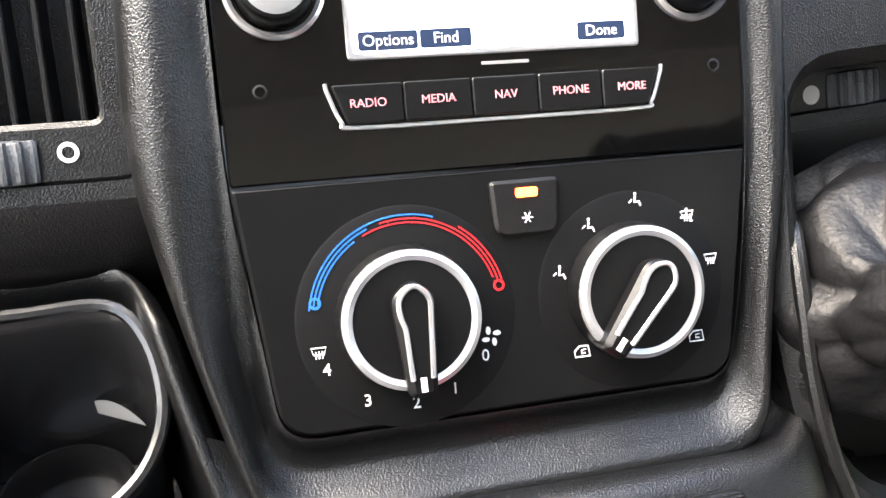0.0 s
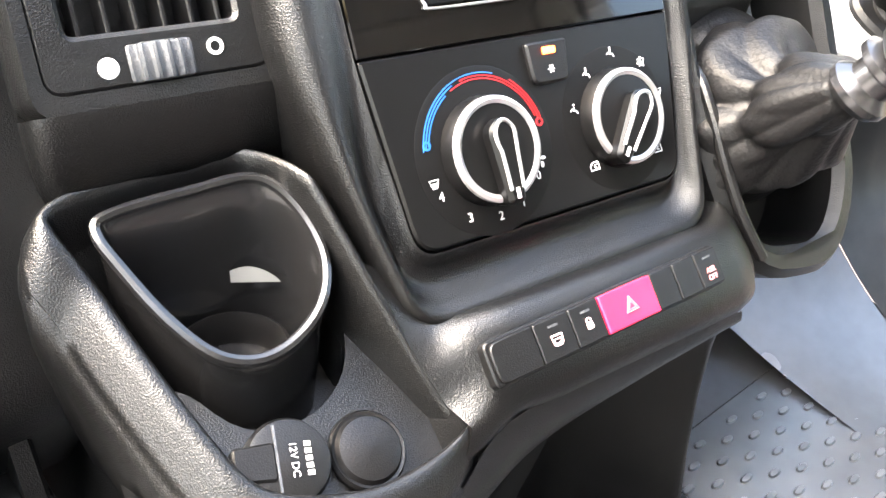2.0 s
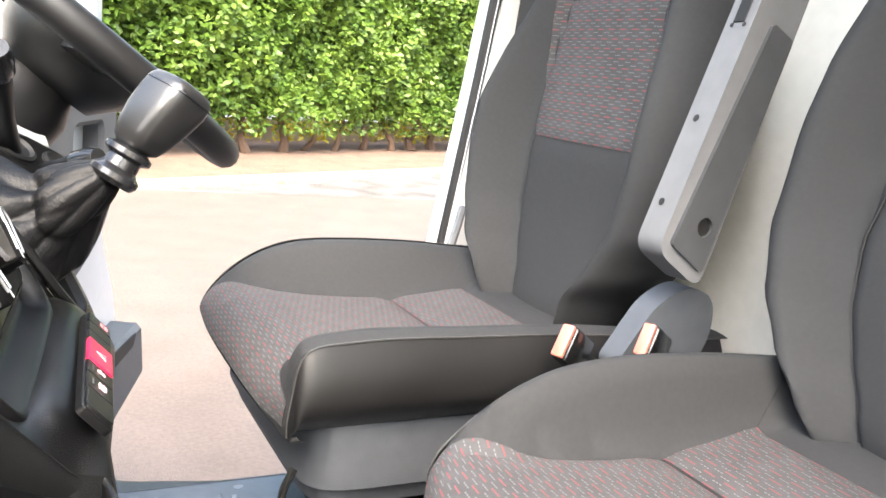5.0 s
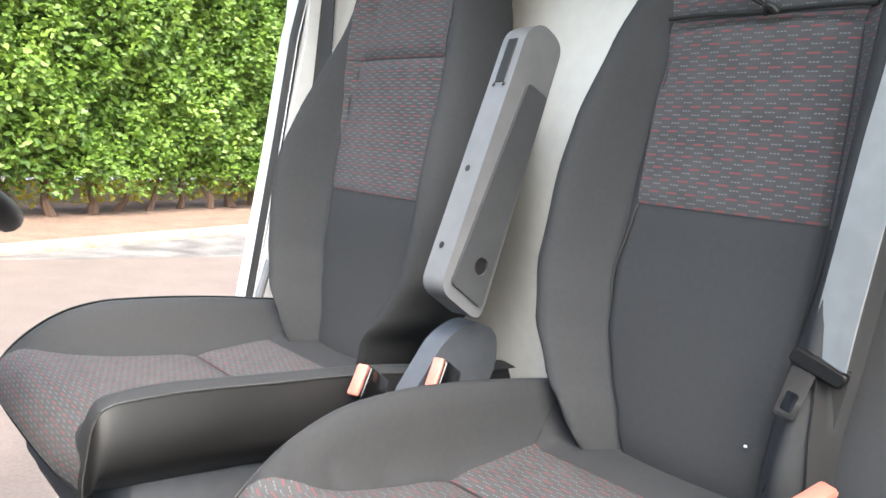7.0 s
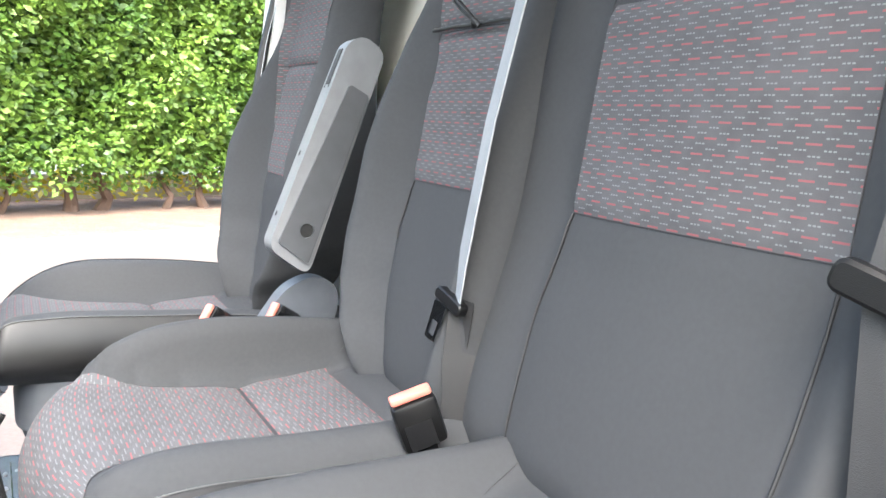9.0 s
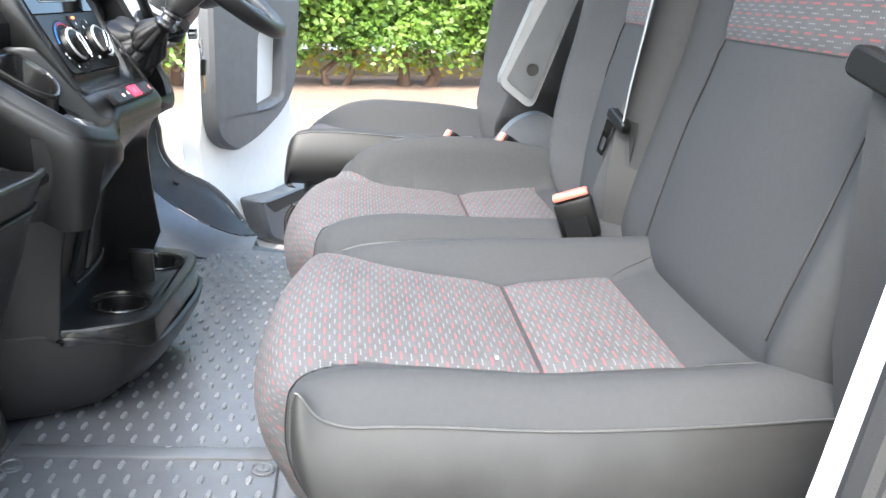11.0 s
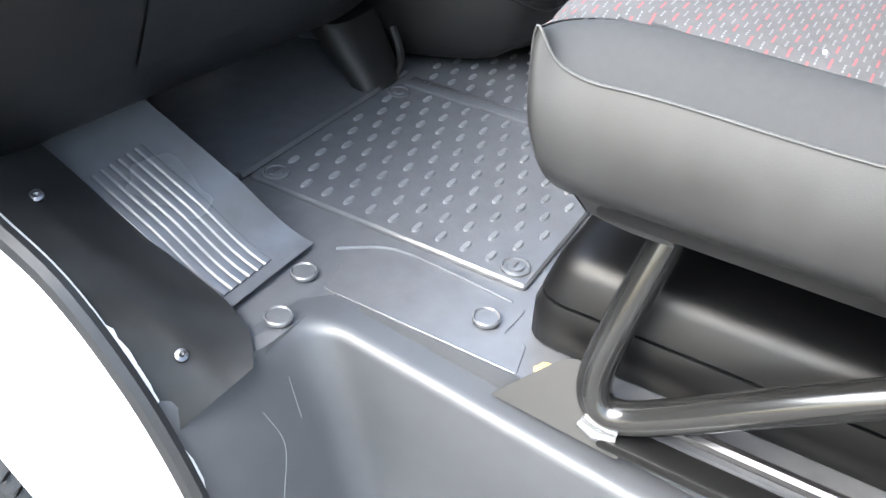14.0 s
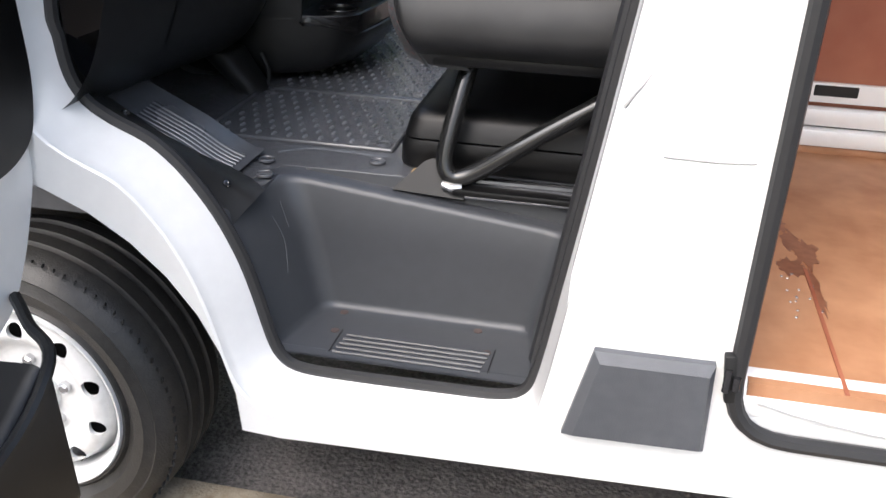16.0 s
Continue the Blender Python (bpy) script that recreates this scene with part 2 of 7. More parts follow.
HAZARD = mat("red switch plastic", (0.62, 0.015, 0.058), 0.35)
WHITE = mat("white van paint", (0.78, 0.78, 0.77), 0.22, coat=0.5, var=0.03, coarse=1.2, rvar=0.05)
INNER = mat("cream lining", (0.62, 0.61, 0.57), 0.55, var=0.06)
RUBBER = mat("black rubber", (0.02, 0.02, 0.021), 0.5, bump=0.2, bump_scale=500)
TYRE = mat("worn tyre rubber", (0.013, 0.013, 0.013), 0.5, col2=(0.03, 0.029, 0.0275), var=0.35, scale=60, bump=0.3, bump_scale=250)
STEEL = mat("white painted steel", (0.6, 0.61, 0.62), 0.36, metal=0.1, var=0.15)
CHROME = mat("bright steel", (0.6, 0.6, 0.61), 0.18, metal=1.0)
TUBE = mat("gloss black tube", (0.012, 0.012, 0.012), 0.2, coat=0.3)
CLOTH = mat("dark grey cloth", (0.033, 0.0342, 0.0364), 0.8, spec=0.22, bump=0.4, bump_scale=1900, var=0.08, scale=160, coarse=5, rvar=0.04)
THREAD = mat("black seam thread", (0.012, 0.012, 0.013), 0.7)
LEATHER = mat("black leatherette", (0.011, 0.011, 0.0115), 0.42, spec=0.4, bump=0.1, bump_scale=900, var=0.25, scale=14, coarse=5)
# Scuffs, plus a lighter base that paints in the light from the open door.
LEATHER_SCUFF_LIT = mat("scuffed leatherette lightened for door light", (0.0125, 0.0125, 0.0128), 0.48, spec=0.4, col2=(0.0235, 0.0235, 0.0238), bump=0.12, bump_scale=900, scale=22, coarse=7)
# Paler than the leather: the piping's edge highlight is put into this grey.
PIPE = mat("worn piping greyed for its highlight", (0.045, 0.045, 0.045), 0.4)
BASE_G = mat("blue-grey seat base plastic", (0.068, 0.075, 0.088), 0.5, bump=0.2, bump_scale=600)
MATTE = mat("dark grey floor rubber", (0.078, 0.081, 0.088), 0.27, spec=0.8, bump=0.2, bump_scale=900, var=0.12, rvar=0.015)
TARMAC = mat("dark tarmac", (0.024, 0.022, 0.021), 0.62, col2=(0.24, 0.22, 0.205), scale=110, bump=1.0, bump_scale=90)
PAVE = mat("pale pavement", (0.1, 0.078, 0.066), 0.85, col2=(0.145, 0.112, 0.095), scale=60, bump=0.4, bump_scale=120)
CONCRETE = mat("pale concrete", (0.26, 0.2, 0.13), 0.85, col2=(0.5, 0.43, 0.33), scale=45, coarse=5, bump=0.5, bump_scale=150)
SOIL = mat("brown soil", (0.12, 0.075, 0.05), 0.95, col2=(0.22, 0.14, 0.1), scale=25, bump=0.8, bump_scale=40)
LEAF = mat("hedge leaf", (0.055, 0.115, 0.012), 0.5, col2=(0.15, 0.24, 0.032), scale=3, coarse=1.2)
BARK = mat("brown bark", (0.1, 0.06, 0.04), 0.9, bump=0.8, bump_scale=60)
PLY = mat("stained plywood", (0.3, 0.13, 0.06), 0.55, col2=(0.48, 0.26, 0.14), scale=12, coarse=2.5)


def woven():
    """Dark cloth with rows of red dashes and grey triple ticks."""
    m = mat("dashed seat fabric", (0.05, 0.05, 0.053), 0.9, bump=0.6, bump_scale=1500, var=0.2, coarse=8)
    N, L = m.node_tree.nodes, m.node_tree.links
    b = N["Principled BSDF"]
    under = b.inputs["Base Color"].links[0].from_socket
    uv = N.new("ShaderNodeUVMap")
    uv.uv_map = "weave"
    sp = N.new("ShaderNodeSeparateXYZ")
    L.new(uv.outputs[0], sp.inputs[0])

    def op(kind, a, c=None):
        n = N.new("ShaderNodeMath")
        n.operation = kind
        for k, v in enumerate((a, c)):
            if v is None:
                continue
            if isinstance(v, (int, float)):
                n.inputs[k].default_value = v
            else:
                L.new(v, n.inputs[k])
        return n.outputs[0]
    v = op("DIVIDE", sp.outputs["Y"], 0.0046)
    row, fv = op("FLOOR", v), op("FRACT", v)
    u = op("ADD", op("DIVIDE", sp.outputs["X"], 0.0255), op("MULTIPLY", row, 0.5))
    fu = op("FRACT", u)
    third = op("LESS_THAN", op("FRACT", op("DIVIDE", op("ADD", row, 0.5), 3.0)), 0.333)
    thin = op("ADD", op("MULTIPLY", third, 0.05), 0.15)
    dash = op("MULTIPLY", op("LESS_THAN", fu, op("ADD", op("MULTIPLY", third, 0.1), 0.46)), op("LESS_THAN", op("ABSOLUTE", op("SUBTRACT", fv, 0.5)), thin))
    tick = op("LESS_THAN", op("FRACT", op("MULTIPLY", fu, 6.52)), 0.7)
    red = op("MULTIPLY", dash, third)
    grey = op("MULTIPLY", op("MULTIPLY", dash, op("SUBTRACT", 1.0, third)), tick)
    for f, c in ((grey, (0.108, 0.12, 0.119, 1)), (red, (0.15, 0.043, 0.048, 1))):
        x = N.new("ShaderNodeMix")
        x.data_type = "RGBA"
        L.new(f, x.inputs["Factor"])
        L.new(under, x.inputs["A"])
        x.inputs["B"].default_value = c
        under = x.outputs["Result"]
    L.new(under, b.inputs["Base Color"])
    return m


FABRIC = woven()
SILK2 = mat("darker satin disc", (0.0022, 0.0022, 0.0024), 0.5, spec=0.18)
SCREEN = plain_light("lit white screen", (0.9, 0.95, 0.97), 1.1)
AMBER = plain_light("lit amber lamp", (1.0, 0.09, 0.012), 4.0)
NAVY = mat("screen key navy", (0.01, 0.02, 0.05), 0.3)
PALE_PINK = mat("pale pink print", (0.75, 0.5, 0.5), 0.5)
PALE = mat("pale grey print", (0.5, 0.5, 0.5), 0.5)
PAPER = mat("pale grey label", (0.2, 0.2, 0.195), 0.6)
BLACK = mat("deep black plastic", (0.006, 0.006, 0.006), 0.6)
SOFT = mat("soft creased leather", (0.004, 0.004, 0.0044), 0.46, spec=0.24, bump=0.3, bump_scale=420, rvar=0.06)
KNOB = mat("worn grey leather", (0.02, 0.02, 0.02), 0.3, spec=0.75, bump=0.15, bump_scale=700)
CHROME_D = mat("dark chrome", (0.1, 0.1, 0.105), 0.25, metal=0.9)
GREY_L = mat("pale grey plastic", (0.3, 0.31, 0.32), 0.5, bump=0.2, bump_scale=800)
BRASS = mat("worn brass", (0.6, 0.4, 0.12), 0.35, metal=0.9)
LIGHT_G = mat("light grey trim plastic", (0.135, 0.139, 0.146), 0.45, bump=0.2, bump_scale=800)
ORANGE = mat("orange red release button", (0.55, 0.16, 0.12), 0.3)
BELT = mat("grey woven belt", (0.22, 0.23, 0.24), 0.6, bump=0.5, bump_scale=900)
BELT_D = mat("black woven belt", (0.02, 0.02, 0.021), 0.6, bump=0.5, bump_scale=900)
FOAM = mat("yellowed foam", (0.36, 0.23, 0.09), 0.9)
YELLOW = mat("yellow lit foliage", (0.55, 0.42, 0.03), 0.6, col2=(0.7, 0.6, 0.08), scale=8)
STONE = mat("pale garden wall", (0.55, 0.5, 0.46), 0.85, bump=0.4, bump_scale=60)
DOORCARD = mat("grey door trim", (0.09, 0.093, 0.1), 0.5, bump=0.3, bump_scale=700)
STUD = mat("worn stud rubber", (0.112, 0.116, 0.125), 0.35, var=0.25, scale=30)
RUST = mat("rusty screw head", (0.11, 0.08, 0.072), 0.5, metal=0.4, var=0.3)
RIBG = mat("worn grey rib rubber", (0.095, 0.1, 0.108), 0.4, var=0.2)
PAD_G = mat("grey rubbing pad", (0.075, 0.079, 0.088), 0.45, bump=0.4, bump_scale=500)
PLY_R = mat("red-brown plywood", (0.26, 0.075, 0.04), 0.5, col2=(0.36, 0.13, 0.07), scale=9)
# Leaf green darkened to paint the shade deep in the hedge.
LEAF_D = mat("hedge green darkened for inner shade", (0.035, 0.075, 0.012), 0.8)
STAIN = mat("wet plywood", (0.15, 0.055, 0.028), 0.35, col2=(0.26, 0.115, 0.062), scale=60, coarse=14)
SATIN = mat("smooth black plastic", (0.008, 0.008, 0.0085), 0.24, coat=0.3, bump=0.1, bump_scale=1500)
STEP_G = mat("dark grey step plastic", (0.046, 0.049, 0.055), 0.38, bump=0.3, bump_scale=1100, var=0.07, rvar=0.02)
# Serves the long paint scratch and the painted shadow of a dent.
SCUFF_SHADE = mat("grey of scuff and dent shade", (0.3, 0.3, 0.29), 0.7)
SILL = mat("dusty black sill plastic", (0.01, 0.0102, 0.0106), 0.46, spec=0.3, col2=(0.02, 0.0202, 0.0205), bump=0.35, bump_scale=900, scale=30, coarse=9)


# ---- setting: ground and van shell ----
GZ = -0.03
SIDE = Matrix(((0, 0, 1, 0), (1, 0, 0, 0), (0, 1, 0, 0), (0, 0, 0, 1)))  # local x, y, z -> world y, z, x


def side_at(x):
    return Matrix.Translation((x, 0, 0)) @ SIDE


tagged(part("ground", box((0, 0, GZ - 0.05), (900, 900, 0.1)), TARMAC, smooth=0), "dark coarse tarmac ground under the van", "ground", kind="structure")
tagged(part("pavement", box((4.0, -2, GZ - 0.015), (7.0, 60, 0.05)), PAVE, smooth=0), "pale pinkish paved drive beside the van", "pavement", kind="structure")

LINE = [(0.318, 0.94), (0.317, 0.851), (0.309, 0.793), (0.287, 0.756), (0.249, 0.731), (0.192, 0.705), (0.15, 0.671), (0.113, 0.626), (0.084, 0.58), (0.056, 0.519), (0.036, 0.455), (0.018, 0.386), (0.003, 0.353), (-0.025, 0.333), (-0.094, 0.328),
        (-0.29, 0.331), (-0.365, 0.334), (-0.403, 0.35), (-0.421, 0.399), (-0.445, 0.561), (-0.468, 0.723), (-0.488, 0.874), (-0.56, 1.45), (-0.58, 1.82), (-0.1, 1.86), (0.25, 1.5)]
DOOR_IN = smoothline(LINE, 3, closed=True)


def offset_line(pts, fn):
    out, m = [], len(pts)
    for i, p in enumerate(pts):
        d = (Vector(pts[(i + 1) % m]) - Vector(pts[i - 1])).normalized()
        w = fn(p[0], p[1])
        out.append((p[0] + d.y * w, p[1] - d.x * w) if SPIN < 0 else (p[0] - d.y * w, p[1] + d.x * w))
    return out


SPIN = sum(DOOR_IN[i - 1][0] * p[1] - p[0] * DOOR_IN[i - 1][1] for i, p in enumerate(DOOR_IN))
SPIN = -SPIN
DOOR_OUT = offset_line(DOOR_IN, lambda y, z: lerp(0.012, 0.04, min(1.0, max(0.0, (y + 0.42) / 0.12))))
SLIDE = rpoly([(-0.692, 0.385), (-0.692, 1.95), (-1.95, 1.95), (-1.95, 0.385)], [0.09, 0.12, 0.12, 0.09], 6)
ARCH = [(0.475 + 0.432 * math.cos(a), 0.25 + 0.415 * math.sin(a)) for a in [math.pi * (1 - k / 18) for k in range(19)]]
OUTER = [(1.45, 0.3), (1.5, 1.0), (1.1, 1.25), (0.0, 2.05), (-0.4, 2.25), (-3.6, 2.25), (-3.6, 0.28), (-0.72, 0.268), (-0.02, 0.245)] + ARCH
wl = part("wall_left", plate(OUTER, [DOOR_OUT, SLIDE], 0.012, 0.0, side_at(-1.0), bev=0.004), WHITE, smooth=30)
tagged(wl, "white painted van side with open cab and load doors", "van side", kind="structure")
LINE_R = [(y - (0.055 if y < -0.3 else 0.0), z) for y, z in LINE]
RIGHT_IN = smoothline(LINE_R, 3, closed=True)
RIGHT_OUT = offset_line(RIGHT_IN, lambda y, z: lerp(0.012, 0.04, min(1.0, max(0.0, (y + 0.47) / 0.12))))
wr = part("wall_right", plate(OUTER, [RIGHT_OUT], -0.012, 0.0, side_at(1.0), bev=0.004), WHITE, smooth=30)
tagged(wr, "white painted van side with open driver doorway", "van side", kind="structure")
tagged(part("ceiling", box((0, -0.54, 2.0), (2.0, 0.78, 0.05)), INNER, smooth=0), "pale lining of the cab roof", "ceiling", kind="structure")
tagged(part("roof", box((0, -2.2, 2.26), (2.0, 2.8, 0.04)), WHITE, smooth=0), "white roof over the load space", "roof", kind="structure")
bulk = [(-0.703, 0.45), (-0.703, 1.3), (-0.79, 1.62), (-0.79, 2.1), (-0.8, 2.1), (-0.8, 1.62), (-0.713, 1.3), (-0.713, 0.45)]
tagged(part("wall_bulkhead", plate(bulk, [], -0.955, 0.955, SIDE), INNER, smooth=20), "cream painted steel bulkhead behind the seats", "bulkhead", kind="structure")
tagged(part("wall_front", box((0, 0.95, 0.75), (1.92, 0.04, 1.0)), PLASTIC_D, smooth=0), "black lining of the front wall", "wall", kind="structure")
tagged(part("door_seal", tube([(-0.914, y, z) for y, z in DOOR_IN], 0.0105, 8, closed=True), RUBBER), "black rubber seal round the cab doorway", "seal", kind="structure")
tagged(part("door_seal", tube([(-1.004, y, z) for y, z in SLIDE], 0.012, 8, closed=True), RUBBER), "black rubber seal round the load doorway", "seal", kind="structure")

# cab floor with the step well on the near side
FL = [(-0.703, 0.055), (-0.703, -0.44), (-0.9, -0.44), (-0.9, -0.7), (0.9, -0.7), (0.9, -0.44), (0.703, -0.44), (0.703, 0.055), (0.8, 0.062), (0.9, 0.1), (0.9, 0.6), (-0.9, 0.6), (-0.9, 0.1), (-0.8, 0.062)]
tagged(part("floor", plate(FL, [], 0.56, 0.6), MATTE, smooth=0), "dark grey rubber covered cab floor", "floor", kind="structure")


def well_ring(z, x, yf, yr, r):
    pts = [(-0.915, yf + 0.042), (x, yf), (x, yr), (-0.915, yr - 0.02)]
    out = [pts[0]]
    for p, a, b in ((1, 0, 2), (2, 1, 3)):
        P, A, B = Vector(pts[p]), Vector(pts[a]), Vector(pts[b])
        s, e = P + (A - P).normalized() * r, P + (B - P).normalized() * r
        out += [tuple(s * (1 - t) ** 2 + P * 2 * t * (1 - t) + e * t * t) for t in [j / 6 for j in range(7)]]
    out.append(pts[3])
    fall = 0.05 * min(1.0, max(0.0, (z - 0.4) / 0.19)) * (x < -0.704)
    return [(px, py, z - fall * min(1.0, max(0.0, (0.03 - py) / 0.45))) for px, py in out]


def step_well():
    """The rim falls towards the rear."""
    rings = [well_ring(0.6006, -0.7, 0.075, -0.455, 0.05), well_ring(0.6005, -0.7035, 0.073, -0.454, 0.05), well_ring(0.6002, -0.709, 0.072, -0.452, 0.05), well_ring(0.6, -0.73, 0.064, -0.446, 0.045), well_ring(0.5985, -0.737, 0.057, -0.443, 0.042), well_ring(0.595, -0.742, 0.051, -0.44, 0.04),
             well_ring(0.588, -0.745, 0.046, -0.438, 0.04),
             well_ring(0.5, -0.75, 0.01, -0.42, 0.035), well_ring(0.374, -0.754, -0.02, -0.398, 0.03), well_ring(0.3635, -0.757, -0.024, -0.395, 0.028), well_ring(0.36, -0.764, -0.031, -0.388, 0.026)]
    bm = loft(rings, closed=False)
    bm.verts.ensure_lookup_table()
    last = bm.verts[-len(rings[-1]):]
    bm.faces.new(list(last))
    return merge(bm, sheet(lambda u, v: (-0.895 - 0.02 * u, 0.04 - 0.45 * v, 0.3605 - 0.004 * u), 6, 4))


def mirrored(bm):
    for v in bm.verts:
        v.co.x = -v.co.x
    return bm


tagged(part("step_driver", mirrored(step_well()), STEP_G, smooth=50), "moulded dark grey plastic entry step on the driver side", "step", kind="structure")
step = part("step", step_well(), STEP_G, smooth=50)
tagged(step, "moulded dark grey plastic entry step", "step", kind="structure")

pil = [(-0.452, 0.43), (-0.456, 0.6), (-0.502, 0.95), (-0.572, 1.45), (-0.6, 1.9), (-0.69, 1.9), (-0.69, 0.43)]
tagged(part("pillar", plate(pil, [], 0.012, 0.11, side_at(-1.0), bev=0.012), WHITE), "white painted door pillar", "pillar", kind="structure")
tagged(part("door_seal", tube([(-0.905, y, z) for y, z in [(-0.418, 0.40), (-0.441, 0.56), (-0.464, 0.723), (-0.484, 0.874), (-0.556, 1.45), (-0.576, 1.8)]], 0.015, 8), RUBBER), "black inner rubber seal on the pillar", "seal", kind="structure")

JX = [(0.0, 0.998), (0.03, 0.992), (0.12, 0.982), (0.6, 0.945), (0.9, 0.918), (1.0, 0.906), (1.0, 0.898)]
for side, outer_line, inner_line in ((-1, DOOR_OUT, DOOR_IN), (1, RIGHT_OUT, RIGHT_IN)):
    jamb = part("doorway_jamb", loft([[(side * x, lerp(a[0], b[0], k), lerp(a[1], b[1], k)) for a, b in zip(outer_line, inner_line)] for k, x in JX], caps=False), WHITE, smooth=50)
    tagged(jamb, "white painted jamb round the cab doorway", "jamb", kind="structure")
pil_r = [(y - 0.055, z) for y, z in pil]
tagged(part("pillar", plate(pil_r, [], -0.11, -0.013, side_at(1.0)), WHITE), "white painted door pillar", "pillar", kind="structure")
tagged(part("door_seal", tube([(0.914, y, z) for y, z in RIGHT_IN], 0.0105, 8, closed=True), RUBBER), "black rubber seal round the driver doorway", "seal", kind="structure")
inner_edge = [(-0.446, 0.6), (-0.452, 0.64), (-0.474, 0.8), (-0.498, 0.95), (-0.566, 1.45), (-0.59, 1.85), (-0.7, 1.85), (-0.7, 0.6)]
tagged(part("pillar", plate(inner_edge, [], 0.101, 0.16, side_at(-1.0), bev=0.01), WHITE), "white painted inner face of the door pillar", "pillar", kind="structure")


# ---- seats ----
def bump(x, c, w):
    return math.exp(-((x - c) / w) ** 2)


def ease(t):
    t = min(1.0, max(0.0, t))
    return t * t * (3 - 2 * t)


def table(rows, x):
    """A smooth reading of (x, value) rows."""
    if x <= rows[0][0]:
        return rows[0][1]
    for (x0, y0), (x1, y1) in zip(rows, rows[1:]):
        if x <= x1:
            return lerp(y0, y1, ease((x - x0) / (x1 - x0)) * 0.4 + 0.6 * (x - x0) / (x1 - x0))
    return rows[-1][1]


V_MID, V_REAR = 0.335, 0.215  # the two cross seams of a cushion


def fabric_edge(k, u, v, spread):
    """Where the fabric ends across the cushion: it widens towards the nose."""
    t = min(1.0, max(0.0, (v - V_MID) / (1 - V_MID)) / 0.62)
    return lerp(k, 0.965, math.sin(math.pi / 2 * t) ** (spread[0] if u < 0 else spread[1]))


def cushion_fn(cx, hw, k, spread, dy=0.0, dz=0.0, bolster=(0.03, 0.03), curl=0.055, crest=0.8, drop=0.03, horn=(0.0, 0.0), keep=0.0, rear=0.7, sharp=0.0, f0=0.0, hem=0.0, nose=0.0):
    """hw: half width; k: share of it under the fabric; the bolsters start at the edge of the fabric."""
    middle = k
    line = smoothline([(-0.68, 0.952), (-0.58, 0.947), (-0.48, 0.935), (-0.36, 0.926), (-0.24, 0.928), (-0.16, 0.932), (-0.112, 0.925), (-0.082, 0.895), (-0.076, 0.85), (-0.088, 0.80)], 6)
    square = smoothline([(-0.68, 0.952), (-0.58, 0.947), (-0.48, 0.935), (-0.36, 0.926), (-0.24, 0.928), (-0.16, 0.933), (-0.092, 0.933), (-0.074, 0.915), (-0.074, 0.85), (-0.078, 0.80)], 6)

    def fn(u, v, off=0.0):
        """u: -1 to 1 across; v: 0 at the back to 1 under the nose."""
        p = along(line, v).lerp(along(square, v), sharp * max(0.0, -u) ** 3)
        w = hw * (1 - 0.17 * (1 - sharp * (u < 0)) * max(0.0, (v - 0.55) / 0.45) ** 2 * abs(u) ** 1.5)
        a = abs(u)
        k = middle + math.copysign(f0 / hw, u)
        win = lerp(rear, 1.0, ease(v / 0.36)) * lerp(1.0, keep if isinstance(keep, float) else keep[u > 0], ease((v - 0.42) / 0.3))
        corner = (horn[0] if u < 0 else horn[1]) * bump(v, 0.72, 0.11) * a ** 6
        side = bolster[0] if u < 0 else bolster[1]
        edge = fabric_edge(k, u, v, spread)
        bol = side * ease((a - edge * 0.98) / max(0.1, crest + 0.06 - edge)) * win * min(1.0, max(0.0, (0.97 - edge) / (0.97 - k))) + corner - drop * max(0.0, (a - crest) / (1 - crest)) ** 2 * min(1.0, win + 0.3)
        back = -nose * ease((v - 0.5) / 0.3) - 0.6 * nose * ease((v - 0.8) / 0.2) - curl * max(0.0, (v - 0.35) / 0.65) ** 1.5 * a ** 2.6
        inside = 1 - ease((a - k * 0.96) / 0.1)
        fold = -0.0065 * (bump(v, V_MID, 0.016) + 0.6 * bump(v, V_REAR, 0.014)) * inside
        if v > V_REAR - 0.02:
            fold -= 0.004 * bump(a, edge, 0.03) * (1 - ease((v - 0.5) / 0.15))
        puff = 0.004 * inside * (1 - bump(v, 0.27, 0.2)) * min(1.0, v * 3) * (1 - a)
        lift = fold + puff
        return (cx + u * w, p.x + dy + back + (off if v > 0.68 else 0.0), max(p.y + dz + bol + lift + (off if v < 0.86 else 0.0), hem))
    return fn


def seam(name, pts, parent, r=0.0006):
    part(name, tube(pts, r, 5), THREAD, parent)


